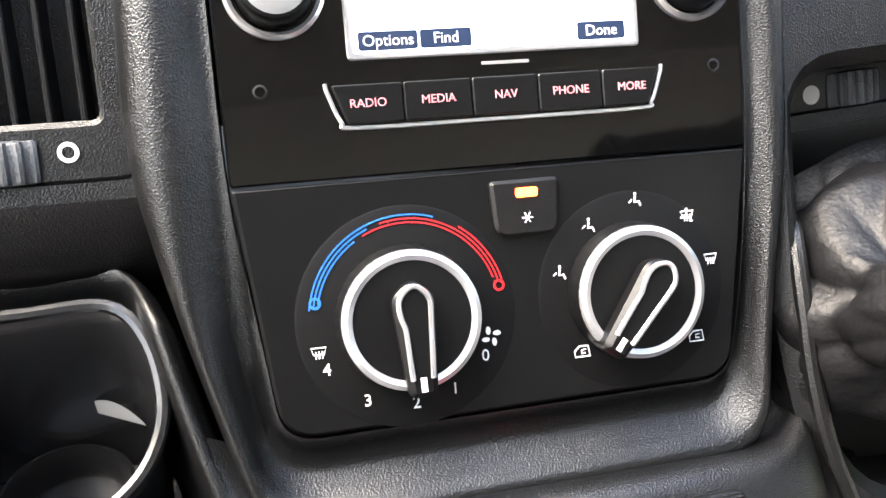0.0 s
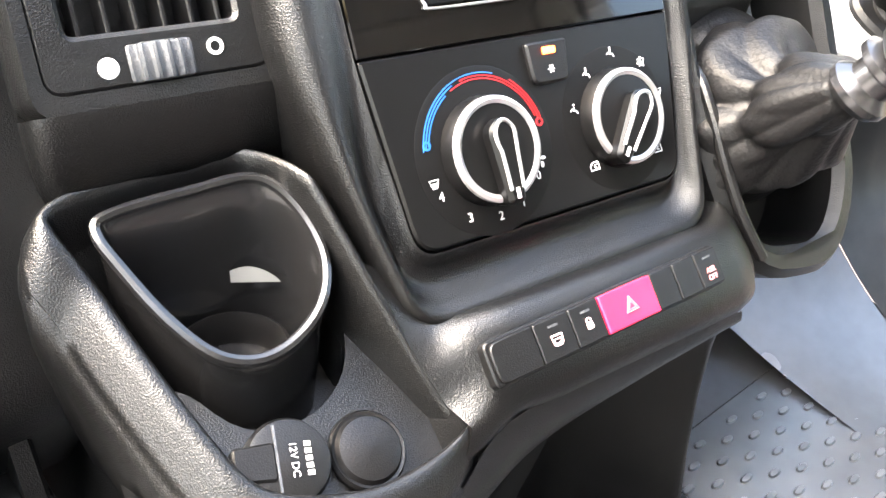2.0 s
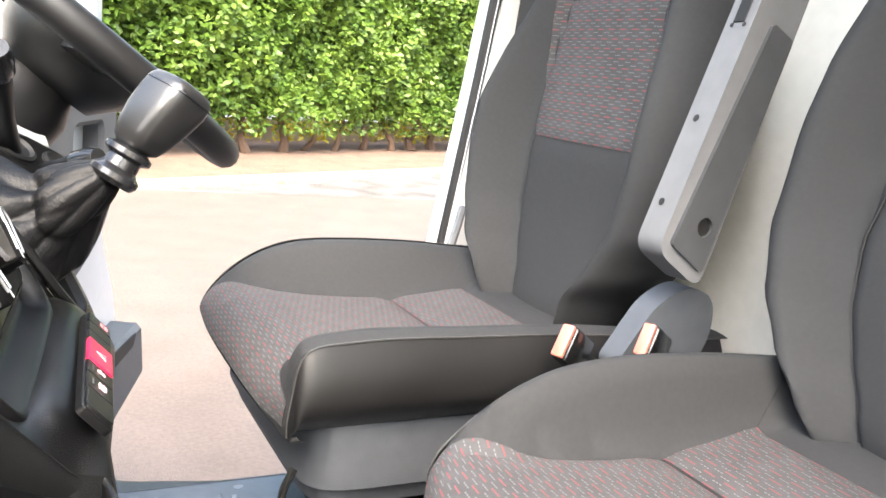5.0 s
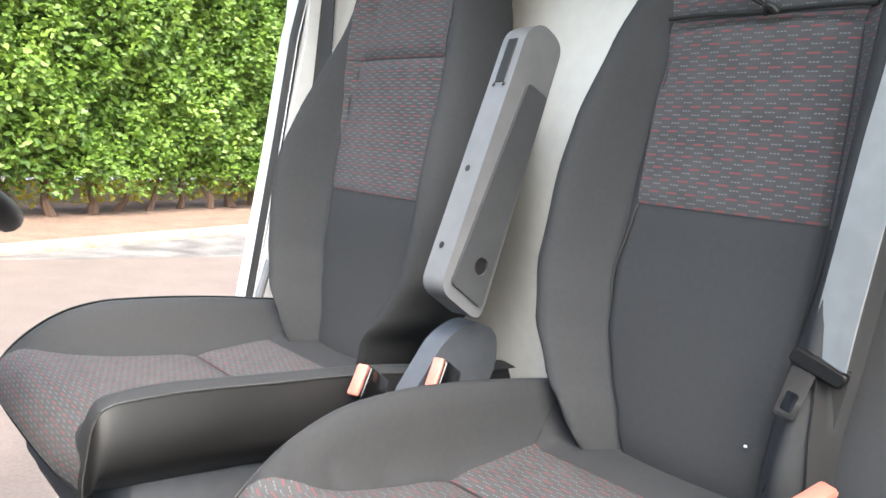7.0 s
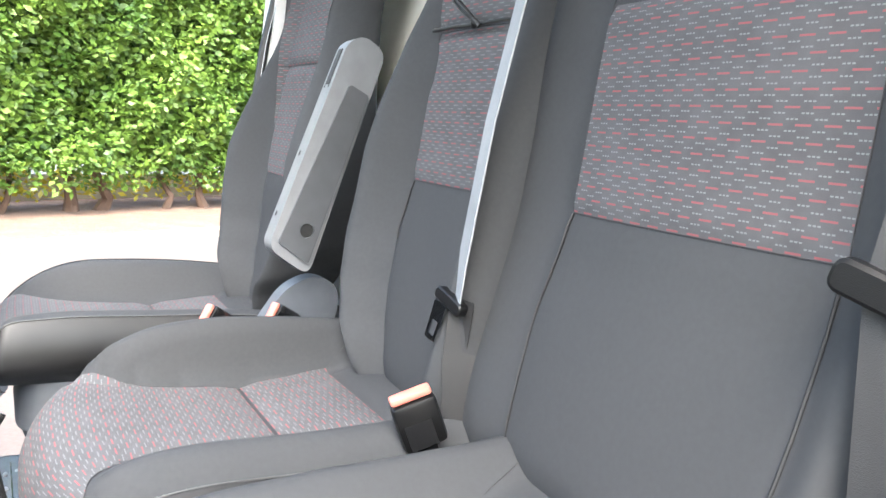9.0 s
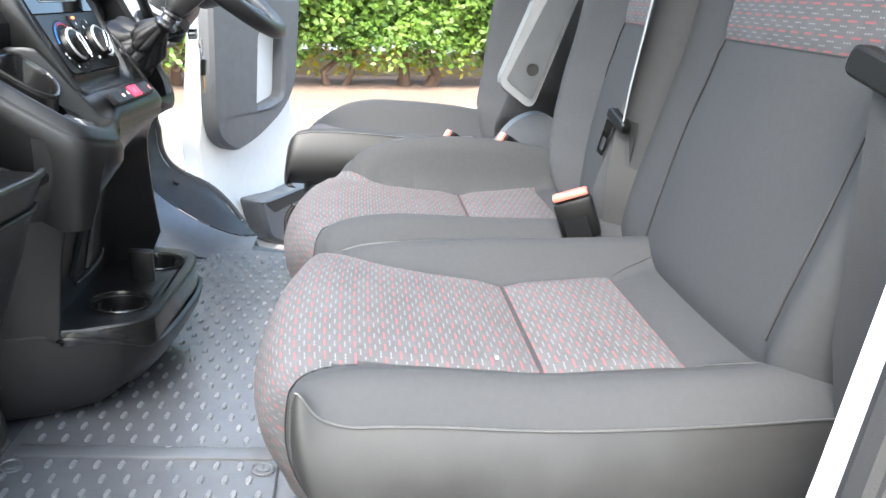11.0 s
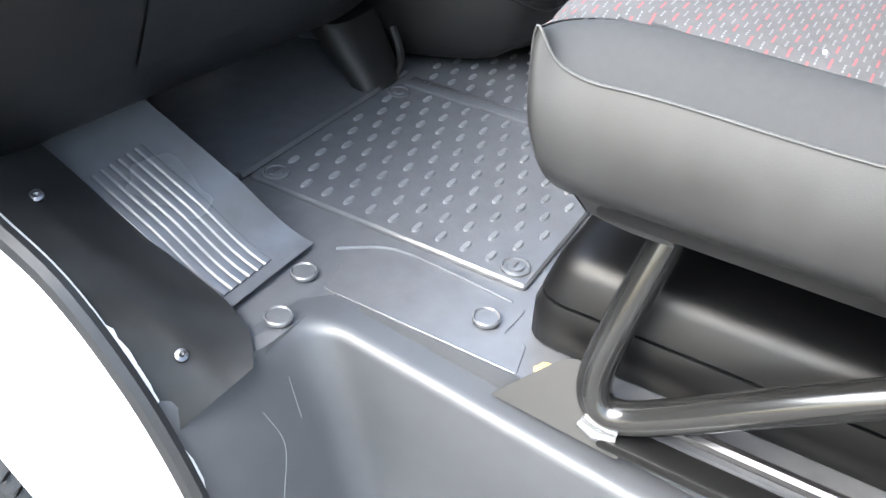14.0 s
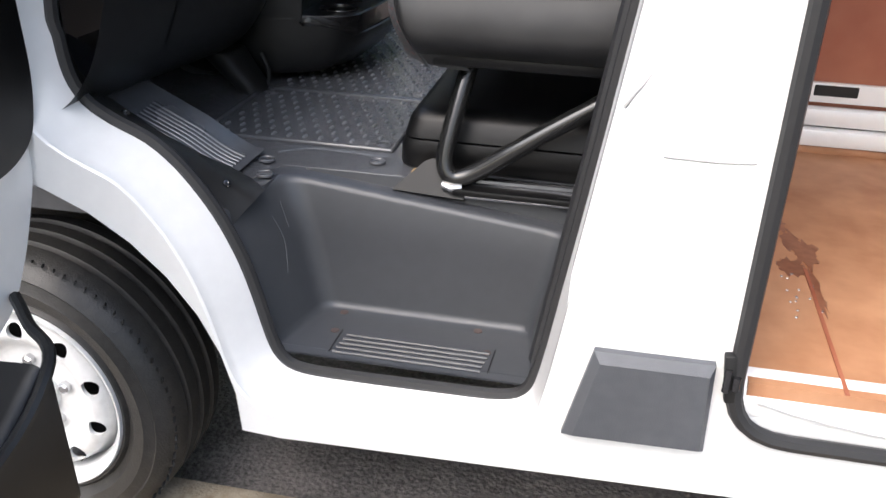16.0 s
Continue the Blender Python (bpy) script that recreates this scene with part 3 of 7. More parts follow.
def seat_cushion(parent, cx, hw, fw, low=0.82, f0=0.0, tuck=0.07, end=1.0, spread=(5.5, 1.2), **shape):
    k = fw / hw
    fn = cushion_fn(cx, hw, k, spread, f0=f0, **shape)
    part("cushion", sheet(lambda u, v: fn(2 * u - 1, v), 44, 84), CLOTH, parent, smooth=60)
    vm, vr = V_MID, V_REAR

    def front(u, v, off=0.0012):
        s = 2 * u - 1
        at = lerp(vm + 0.002, end, v)
        return fn(f0 / hw * (1 - v) + s * fabric_edge(k, s, at, spread), at, off)

    def rear(u, v, off=0.0012):
        return fn(f0 / hw + (2 * u - 1) * k * (1.0 + 0.04 * (1 - v)), lerp(vr, vm - 0.002, v), off)
    part("seat_fabric", sheet_uv(front, 22, 56), FABRIC, parent, "dark fabric insert with rows of red and grey dashes")
    part("rear_fabric", sheet_uv(rear, 16, 14), FABRIC, parent, "dark fabric insert with rows of red and grey dashes")
    for s in (0.0, 1.0):
        seam("seam", [front(s, j / 24, 0.001) for j in range(25)], parent)
        seam("seam", [rear(s, j / 6, 0.001) for j in range(7)], parent)
        seam("seam", [fn(f0 / hw + (2 * s - 1) * lerp(k * 1.04, 0.8, j / 8), lerp(vr, 0.075, j / 8), 0.0003) for j in range(9)], parent)
    seam("seam", [front(j / 16, 0.0, 0.001) for j in range(17)], parent, 0.0008)
    seam("seam", [rear(j / 16, 0.0, 0.001) for j in range(17)], parent)
    for s in (-1, 1):
        edge = [Vector(fn(s * 1.0, v / 40)) for v in range(41)]
        dz = shape.get("dz", 0.0)

        def skirt(u, v):
            p = along(edge, 0.02 + 0.96 * u)
            z1 = min(p.z - 0.006, low + dz + (0.05 if tuck > 0.03 else 0.0) * max(0.0, (u - 0.72) / 0.28) ** 2)
            b = (0.019 * math.sin(math.pi * min(1, v * 0.8 + 0.05)) - 0.15 * max(0.0, v - 0.62) ** 1.7) * min(1.0, (p.z - z1) / 0.05)
            return (p.x + s * b, p.y - tuck * v ** 1.6 * max(0.0, (u - 0.5) / 0.5), lerp(p.z + 0.002, z1, v))
        # The doorway side gets the scuffed leather with door light in its colour.
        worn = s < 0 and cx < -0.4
        part("side_panel", sheet(skirt, 40, 18), LEATHER_SCUFF_LIT if worn else LEATHER, parent, "scuffed leatherette entry side panel, lightened for door light" if worn else "smooth black leatherette side panel", smooth=60)
        part("piping", tube([Vector(skirt(i / 40 * 0.86, 0)) + Vector((s * 0.001, 0, 0.0004)) for i in range(41)], 0.0011, 8), PIPE, parent, "thin worn piping, greyed for its edge highlight")
    part("cushion_base", box((cx, shape.get("dy", 0.0) - 0.42, dz + low - 0.006), (2 * hw * 0.88, 0.46, 0.03), bev=0.012), PLASTIC_D, parent)


def seat_back(parent, cx, front, left, right, fw, zs, depth, fx=0.0, inner=0.56, roll=(0.075, 0.075)):
    """front: (y, z) line of the middle; left, right: half widths by height; zs: heights of the fabric's seams; depth: side bolsters by height."""
    line = smoothline(front, 8)
    inner = inner if isinstance(inner, tuple) else (inner, inner)

    def at_height(z):
        for p, q in zip(line, line[1:]):
            if z <= q[1]:
                return lerp(p[0], q[0], (z - p[1]) / (q[1] - p[1]))
        return line[-1][0]
    z0, z1 = front[0][1], front[-1][1]

    def width(u, z):
        return table(left if u < 0 else right, z)

    def fn(u, z, off=0.0):
        a, w, inn = abs(u), width(u, z), inner[u > 0]
        d = table(depth, z)
        rise = d * ease((a - inn) / (max(0.84, inn + 0.15) - inn))
        rnd = roll[u > 0] * max(0.0, (a - 0.8) / 0.2) ** 2.6
        crease = min(0.008, 0.2 * d) * bump(a, inn, 0.022) * (1 - ease((z - zs[1] + 0.05) / 0.1))
        dip = 0.007 * bump(z, zs[1], 0.009) * (1 - ease((a - inn) / 0.1)) + 0.003 * bump(z, zs[0], 0.008) * (1 - ease((a - inn) / 0.08))
        belly = 0.006 * (1 - min(1.0, a / inn) ** 2)
        return (cx + u * w, at_height(z) + rise - rnd - crease - dip + belly + off, z)
    n = 72
    us = [-1 + 2 * i / 56 for i in range(57)]
    rings = []
    for j in range(n + 1):
        z = lerp(z0, z1, j / n)
        fr = [fn(u, z) for u in us]
        yb = at_height(z) - 0.1
        back = [(cx + (lerp(fr[-1][0], fr[0][0], i / 8) - cx) * 0.96, yb + 0.03 * abs(2 * i / 8 - 1) ** 2, z) for i in range(9)]
        rings.append(fr + back)
    part("backrest", loft(rings), CLOTH, parent, smooth=60)

    def edge(s, z):
        f = (fx + s * fw) / width(s, z)
        return max(-0.9, min(0.9, f))
    for a, b in ((zs[0], zs[1] - 0.001), (zs[1] + 0.001, zs[2])):
        part("back_fabric", sheet_uv(lambda u, v: fn(lerp(edge(-1, lerp(a, b, v)), edge(1, lerp(a, b, v)), u), lerp(a, b, v), 0.0012), 26, 30), FABRIC, parent, "dark fabric insert with rows of red and grey dashes")
    for z in zs[:2]:
        seam("seam", [fn(lerp(edge(-1, z), edge(1, z), i / 18), z, 0.001) for i in range(19)], parent, 0.0009)
    for s in (-1, 1):
        seam("seam", [fn(edge(s, lerp(zs[0], zs[2], i / 16)), lerp(zs[0], zs[2], i / 16), 0.001) for i in range(17)], parent)
        seam("seam", [fn(lerp(s * inner[s > 0], edge(s, zs[0]), ease((i / 16 - 0.45) / 0.55)), lerp(z0 + 0.07, zs[0], i / 16), 0.0022) for i in range(17)], parent, 0.0016)


def buckle(at, lean, turn, label, frame_m=None):
    b = thing("belt_buckle", label, "buckle", at)
    M = frame_m or Matrix.Translation(at) @ Matrix.Rotation(radians(turn), 4, "Z") @ Matrix.Rotation(radians(lean), 4, "Y")
    part("body", box((0, 0, -0.024), (0.042, 0.02, 0.048), M, bev=0.005), PLASTIC_D if at[0] < 0 else SATIN, b)
    part("release_button", box((0.0, 0, 0.004), (0.039, 0.0155, 0.007), M, bev=0.003), ORANGE, b, "orange red release button")
    part("stem", box((0, 0, -0.065), (0.02, 0.008, 0.04), M, bev=0.002), PLASTIC_D, b)
    part("label", box((-0.002, -0.0115, -0.032), (0.026, 0.0006, 0.026), M), SATIN, b)
    return b


bench = thing("bench_seat", "double passenger bench seat in dark grey cloth with dashed fabric inserts", "seat", (-0.3, -0.4, 0.6))
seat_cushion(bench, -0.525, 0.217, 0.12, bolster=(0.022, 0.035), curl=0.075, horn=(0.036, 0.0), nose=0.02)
seat_cushion(bench, -0.088, 0.198, 0.106, f0=0.024, spread=(3.0, 2.0), bolster=(0.035, 0.088), curl=0.1, rear=0.45, keep=0.45, nose=0.012)
BENCH_LINE = [(-0.56, 0.90), (-0.546, 0.95), (-0.552, 1.0), (-0.575, 1.1), (-0.6, 1.212), (-0.626, 1.424), (-0.66, 1.6), (-0.69, 1.72)]
seat_back(bench, -0.52, BENCH_LINE, [(0.92, 0.2), (1.1, 0.222), (1.3, 0.218), (1.5, 0.205), (1.72, 0.17)], [(0.92, 0.29), (1.1, 0.303), (1.3, 0.298), (1.5, 0.282), (1.72, 0.25)], 0.163,
          (1.212, 1.428, 1.66), [(0.9, 0.006), (1.0, 0.008), (1.25, 0.008), (1.5, 0.006)], inner=(0.72, 0.6), roll=(0.045, 0.016))
seat_back(bench, -0.095, BENCH_LINE, [(0.92, 0.16), (1.1, 0.17), (1.3, 0.172), (1.45, 0.165), (1.72, 0.14)], [(0.93, 0.115), (0.98, 0.145), (1.02, 0.185), (1.07, 0.222), (1.14, 0.244), (1.22, 0.244), (1.31, 0.234), (1.4, 0.21), (1.48, 0.178), (1.72, 0.14)], 0.1245,
          (1.214, 1.424, 1.66), [(0.9, 0.02), (1.0, 0.05), (1.25, 0.055), (1.48, 0.02)], inner=0.58, roll=(0.045, 0.06))
# legs, rail and bracket of the bench
leg = smoothline([(-0.63, -0.255, 0.83), (-0.66, -0.242, 0.76), (-0.69, -0.226, 0.68), (-0.703, -0.222, 0.638), (-0.709, -0.232, 0.616), (-0.709, -0.252, 0.613), (-0.706, -0.29, 0.634), (-0.700, -0.38, 0.697), (-0.692, -0.48, 0.763), (-0.685, -0.56, 0.815)], 6)
part("front_leg", tube(leg, 0.0155, 14), TUBE, bench, "gloss black bent steel tube leg")
leg2 = [(-p[0] * 0.9 - 0.52, p[1], p[2]) for p in leg]
part("front_leg", tube(leg2, 0.0155, 14), TUBE, bench, "gloss black bent steel tube leg")
part("foot_bracket", plate(rpoly([(-0.135, 0.0), (-0.262, -0.006), (-0.258, 0.022), (-0.20, 0.062), (-0.185, 0.055)], 0.004, 3), [], -0.0, 0.012, Matrix.Translation((-0.722, 0, 0.585)) @ Matrix.Rotation(radians(36), 4, "Y") @ SIDE), BLACK, bench, "black steel foot bracket")
part("weld", tube([(-0.722, -0.222, 0.604), (-0.724, -0.238, 0.6), (-0.722, -0.256, 0.602)], [0.006, 0.008, 0.006], 8), CHROME, bench, "bright bare weld at the foot")
part("side_rail", tube([(-0.716, -0.262, 0.588), (-0.72, -0.5, 0.592), (-0.72, -0.6, 0.592)], 0.0095, 12), CHROME, bench, "bright steel side rail")
part("side_rail", tube([(-0.684, -0.25, 0.6), (-0.686, -0.45, 0.602), (-0.686, -0.62, 0.604)], 0.008, 10), CHROME_D, bench, "bright steel side rail")
part("rail_base", box((-0.7, -0.44, 0.594), (0.06, 0.4, 0.012), bev=0.004), PLASTIC_D, bench)
cr = [(-0.66, -0.30, 0.80), (-0.3, -0.30, 0.80), (0.05, -0.30, 0.80)]
part("cross_tube", tube(cr, 0.0125, 10), TUBE, bench)
part("cross_tube", tube([(x, y - 0.2, z) for x, y, z in cr], 0.0125, 10), TUBE, bench)
def box_rings(levels, bm):
    return loft([[(x, y, z) for x, y in rpoly([(-0.655 + k, -0.13 - k), (0.1, -0.13 - k), (0.1, -0.69), (-0.655 + k, -0.69)], 0.035, 5)] for z, k in levels], bm)


sbox = thing("storage_box", "black moulded plastic box with a lid under the bench", "box", (-0.28, -0.42, 0.6))
part("body", box_rings(((0.6, 0.004), (0.605, 0.0), (0.64, 0.0), (0.652, 0.004)), bmesh.new()), PLASTIC_D, sbox, smooth=50)
part("lid", box_rings(((0.6525, 0.007), (0.656, 0.004), (0.685, 0.012), (0.697, 0.02), (0.702, 0.032), (0.7025, 0.06)), bmesh.new()), PLASTIC_D, sbox, "black lid with a bevelled edge", smooth=40)
rf = random.Random(5)
for at, size in (((-0.69, -0.178, 0.609), 0.011), ((-0.285, -0.572, 0.945), 0.014)):
    foam = loft([[tuple(Vector(at) + Vector((size * r * (1 + rf.uniform(-0.25, 0.25)) * math.cos(a), size * 1.3 * r * (1 + rf.uniform(-0.25, 0.25)) * math.sin(a), size * h))) for a in [2 * math.pi * k / 12 for k in range(12)]] for r, h in ((0.8, -0.5), (1.0, -0.1), (0.9, 0.3), (0.4, 0.55))])
    tagged(part("foam_scrap", foam, FOAM, None, smooth=30), "torn scrap of yellowed seat foam", "foam")
for x, y, z in ((-0.089, -0.551, 0.991), (-0.174, -0.546, 0.998), (-0.30, -0.36, 0.9295), (-0.33, -0.22, 0.935), (-0.668, -0.31, 0.946)):
    tagged(part("crumb", loft([[tuple(Vector((x, y, z)) + Vector((0.0021 * r * math.cos(a), 0.0016 * r * math.sin(a), h * 0.7))) for a in [2 * math.pi * k / 7 for k in range(7)]] for r, h in ((0.7, -0.001), (1.0, 0.001), (0.5, 0.0025))]), WHITE_INK, None), "small white crumb on the seat cloth", "crumb", "crumbs")
cord = thing("cord_tie", "short black cord tied round the middle backrest seam", "cord", (-0.16, -0.585, 1.44))
part("loop", tube(smoothline([(0.022, -0.611, 1.424), (-0.03, -0.6125, 1.4255), (-0.09, -0.6125, 1.424), (-0.16, -0.6125, 1.4255), (-0.212, -0.611, 1.424)], 6), 0.0028, 8), BLACK, cord)
for k, end in enumerate(((-0.058, -0.597, 1.463), (-0.066, -0.594, 1.459), (-0.05, -0.602, 1.456), (-0.073, -0.6, 1.45))):
    mid = Vector(end).lerp(Vector((-0.105, -0.609, 1.426)), 0.5) + Vector((0.003 * (k - 1.5), 0.003, 0))
    part("strand", tube(smoothline([(-0.105, -0.609, 1.426), tuple(mid), end], 5), 0.0022, 7), BLACK, cord)
part("knot", tube(smoothline([(-0.098, -0.608, 1.421), (-0.105, -0.603, 1.428), (-0.113, -0.608, 1.421)], 5), 0.004, 8), BLACK, cord)

driver = thing("driver_seat", "dark grey cloth driver seat with dashed fabric inserts", "seat", (0.475, -0.35, 0.6))
seat_cushion(driver, 0.51, 0.25, 0.138, low=0.885, tuck=0.012, dy=0.026, dz=-0.014, hem=0.872, end=0.81, spread=(60.0, 3.0), bolster=(0.066, 0.07), curl=0.02, crest=0.86, drop=0.006, keep=(0.8, 0.6), rear=0.3, sharp=1.0)
DRIVER_LINE = [(-0.52, 0.88), (-0.516, 0.93), (-0.526, 0.98), (-0.545, 1.07), (-0.557, 1.172), (-0.587, 1.392), (-0.62, 1.56), (-0.66, 1.72)]
DRIVER_W = [(0.92, 0.125), (0.97, 0.15), (1.02, 0.2), (1.08, 0.236), (1.16, 0.25), (1.23, 0.247), (1.31, 0.229), (1.37, 0.207), (1.44, 0.178), (1.49, 0.16), (1.56, 0.15), (1.72, 0.14)]
seat_back(driver, 0.515, DRIVER_LINE, DRIVER_W, DRIVER_W, 0.135, (1.178, 1.392, 1.66), [(0.9, 0.03), (1.0, 0.065), (1.22, 0.07), (1.45, 0.02)], inner=0.55)
part("pedestal", loft([[tuple(p) for p in superring((0.49, -0.315, z), (1, 0, 0), (0, 1, 0), a, b, 48, 9)] for z, a, b in ((0.765, 0.19, 0.2), (0.77, 0.2, 0.212), (0.79, 0.206, 0.218), (0.794, 0.212, 0.224), (0.868, 0.214, 0.226), (0.874, 0.21, 0.222), (0.895, 0.2, 0.21))]), BASE_G, driver, "blue-grey plastic seat base", smooth=40)
part("slide_frame", loft([[tuple(p) for p in superring((0.475, -0.36, z), (1, 0, 0), (0, 1, 0), a, b, 32, 6)] for z, a, b in ((0.6, 0.175, 0.2), (0.63, 0.175, 0.2), (0.635, 0.15, 0.17), (0.7, 0.15, 0.165), (0.705, 0.165, 0.18), (0.75, 0.165, 0.18))]), PLASTIC_D, driver, smooth=40)
part("slide_bar", tube(smoothline([(0.34, -0.2, 0.655), (0.29, -0.12, 0.66), (0.272, -0.085, 0.68), (0.268, -0.068, 0.74), (0.27, -0.062, 0.8), (0.275, -0.075, 0.83)], 5), 0.0045, 8), TUBE, driver, "black seat slide bar")
part("pivot_cover", plate(rpoly([(-0.56, -0.01), (-0.555, 0.035), (-0.515, 0.05), (-0.47, 0.03), (-0.42, -0.045), (-0.44, -0.06), (-0.54, -0.05)], 0.04, 6), [], -0.035, 0.0, Matrix.Translation((0.235, 0, 0.995)) @ SIDE, bev=0.0), BASE_G, driver, "blue-grey recliner cover")

# raised armrest on the inner side of the driver seat
AM = Matrix.Translation((0.189, -0.474, 1.082)) @ Matrix.Rotation(radians(2.6), 4, "Y") @ Matrix.Rotation(radians(18.5), 4, "X")
arm = part("armrest", plate(rpoly([(-0.03, -0.025), (0.045, -0.005), (0.036, 0.335), (0.015, 0.355), (-0.028, 0.345)], [0.02, 0.02, 0.015, 0.015, 0.02], 6), [], -0.02, 0.02, AM @ Matrix(((0, 0, 1, 0), (1, 0, 0, 0), (0, 1, 0, 0), (0, 0, 0, 1))), bev=0.0), LIGHT_G, driver, "raised light grey armrest with a dark side panel", smooth=40)
part("armrest_panel", plate(rpoly([(-0.022, -0.008), (0.034, 0.008), (0.012, 0.275), (-0.024, 0.27)], 0.006, 4), [circle(-0.002, 0.04, 0.011, 18)], -0.025, -0.02, AM @ SIDE), PLASTIC_G, arm, "dark grey inset panel")
part("armrest_hole", lathe([(0.011, 0.0), (0.0, 0.001)], 16, AM @ frame_of((-0.0205, -0.002, 0.04), (0, 1, 0), (-1, 0, 0))), BLACK, arm)
part("latch_slot", box((0, 0.0378, 0.295), (0.017, 0.002, 0.06), AM @ Matrix.Translation((0, 0.0378, 0.295)) @ Matrix.Rotation(radians(1.5), 4, "X") @ Matrix.Translation((0, -0.0378, -0.295)), bev=0.0009, seg=1), BLACK, arm)
for z in (0.03, 0.13):
    part("screw_hole", lathe([(0.0045, 0.0), (0.0, 0.0004)], 12, AM @ frame_of((0.004, 0.0452 - 0.026 * z, z + 0.02), (1, 0, 0), (0, 1, 0.03))), BLACK, arm)
for x, z in ((-0.01, 0.262), (0.008, 0.262)):
    part("screw_hole", lathe([(0.003, 0.0), (0.0, 0.0004)], 10, AM @ frame_of((x, 0.0392, z), (1, 0, 0), (0, 1, 0.03))), BLACK, arm)

buckle((0.204, -0.35, 0.982), 58, 112, "black seat belt buckle with an orange button by the driver seat")
buckle((0.183, -0.446, 0.986), 60, 112, "black seat belt buckle with an orange button beside the recliner")
BM = Matrix(((0, 1, 0, -0.285), (-0.92, 0, 0.39, -0.462), (0.39, 0, 0.92, 1.0), (0, 0, 0, 1))) @ Matrix.Rotation(radians(-14), 4, "Z") @ Matrix.Scale(1.2, 4)
buckle((-0.285, -0.462, 1.0), 0, 0, "black seat belt buckle with an orange button on the bench", BM)

belt = thing("seat_belt", "grey woven seat belt of the middle seat", "seat belt", (-0.235, -0.57, 1.1))
N1 = (0.3, 0.95, 0.12)
part("webbing", strip([(-0.305, -0.632, 1.74), (-0.282, -0.576, 1.5), (-0.266, -0.545, 1.3), (-0.253, -0.53, 1.14), (-0.25, -0.528, 1.1)], 0.044, 0.0018, N1), BELT, belt)
# Same grey belt; the black webbing colour stands in for shade below the guide.
part("webbing", strip([(-0.25, -0.533, 1.1), (-0.24, -0.533, 1.04), (-0.222, -0.54, 0.97), (-0.215, -0.575, 0.92)], 0.038, 0.0018, (-0.5, 0.85, 0.1)), BELT_D, belt, "lower webbing coloured black for its shade")
part("webbing", strip([(-0.252, -0.541, 1.1), (-0.255, -0.535, 1.03), (-0.262, -0.535, 0.95), (-0.262, -0.56, 0.92)], 0.04, 0.0018, (-0.95, 0.3, 0)), BELT_D, belt, "black folded webbing")
BT = frame_of((-0.246, -0.522, 1.098), (0.92, 0.2, 0.35), (-0.2, 0.97, 0.1))
part("tongue_guide", plate(rpoly([(-0.026, -0.007), (0.024, -0.007), (0.024, 0.008), (-0.026, 0.008)], 0.006, 4), [], -0.006, 0.006, BT, bev=0.002), PLASTIC_D, belt, "black plastic belt guide")
part("tongue", plate(rpoly([(-0.0095, -0.054), (0.0095, -0.054), (0.011, -0.008), (-0.011, -0.008)], 0.003, 3), [rpoly([(-0.0055, -0.048), (0.0055, -0.048), (0.0055, -0.03), (-0.0055, -0.03)], 0.002, 2)], -0.001, 0.0012, BT @ T3(0.008, 0, 0.004, 186)), CHROME, belt, "bright steel tongue")

belt2 = thing("seat_belt", "black seat belt on the driver door pillar", "seat belt", (0.86, -0.62, 1.3))
part("webbing", strip([(0.90, -0.665, 1.8), (0.88, -0.655, 1.4), (0.86, -0.64, 1.0), (0.85, -0.63, 0.75)], 0.05, 0.003, (-0.4, 0.9, 0)), BELT_D, belt2)
part("tongue_guide", box((0.872, -0.632, 1.225), (0.05, 0.02, 0.016), bev=0.006), PLASTIC_D, belt2)
part("lower_strap", tube([(0.78, -0.5, 0.955), (0.84, -0.55, 1.02)], 0.008, 8), LIGHT_G, belt2)
belt3 = thing("seat_belt", "black seat belt guide beside the outer passenger backrest", "seat belt", (-0.745, -0.56, 1.21))
part("tongue_guide", plate(rpoly([(-0.03, -0.012), (0.03, -0.012), (0.03, 0.012), (-0.03, 0.012)], 0.01, 4), [], -0.008, 0.008, frame_of((-0.742, -0.553, 1.208), (0.9, 0.3, 0.3), (-0.3, 0.95, 0)), bev=0.003), PLASTIC_D, belt3)
part("webbing", strip([(-0.79, -0.62, 1.75), (-0.77, -0.585, 1.4), (-0.752, -0.562, 1.21), (-0.76, -0.57, 1.0), (-0.775, -0.6, 0.85)], 0.046, 0.0018, (-0.3, 0.95, 0.1)), BELT_D, belt3)


# ---- dashboard and centre console ----
PM = frame_of((-0.0017, 0.2235, 1.1407), (0.9944, -0.1056, 0.0024), (-0.0917, -0.8509, 0.5172))
dash = thing("dashboard", "grained black plastic van dashboard with shelves, vents and controls", "dashboard", (-0.1, 0.45, 0.9))

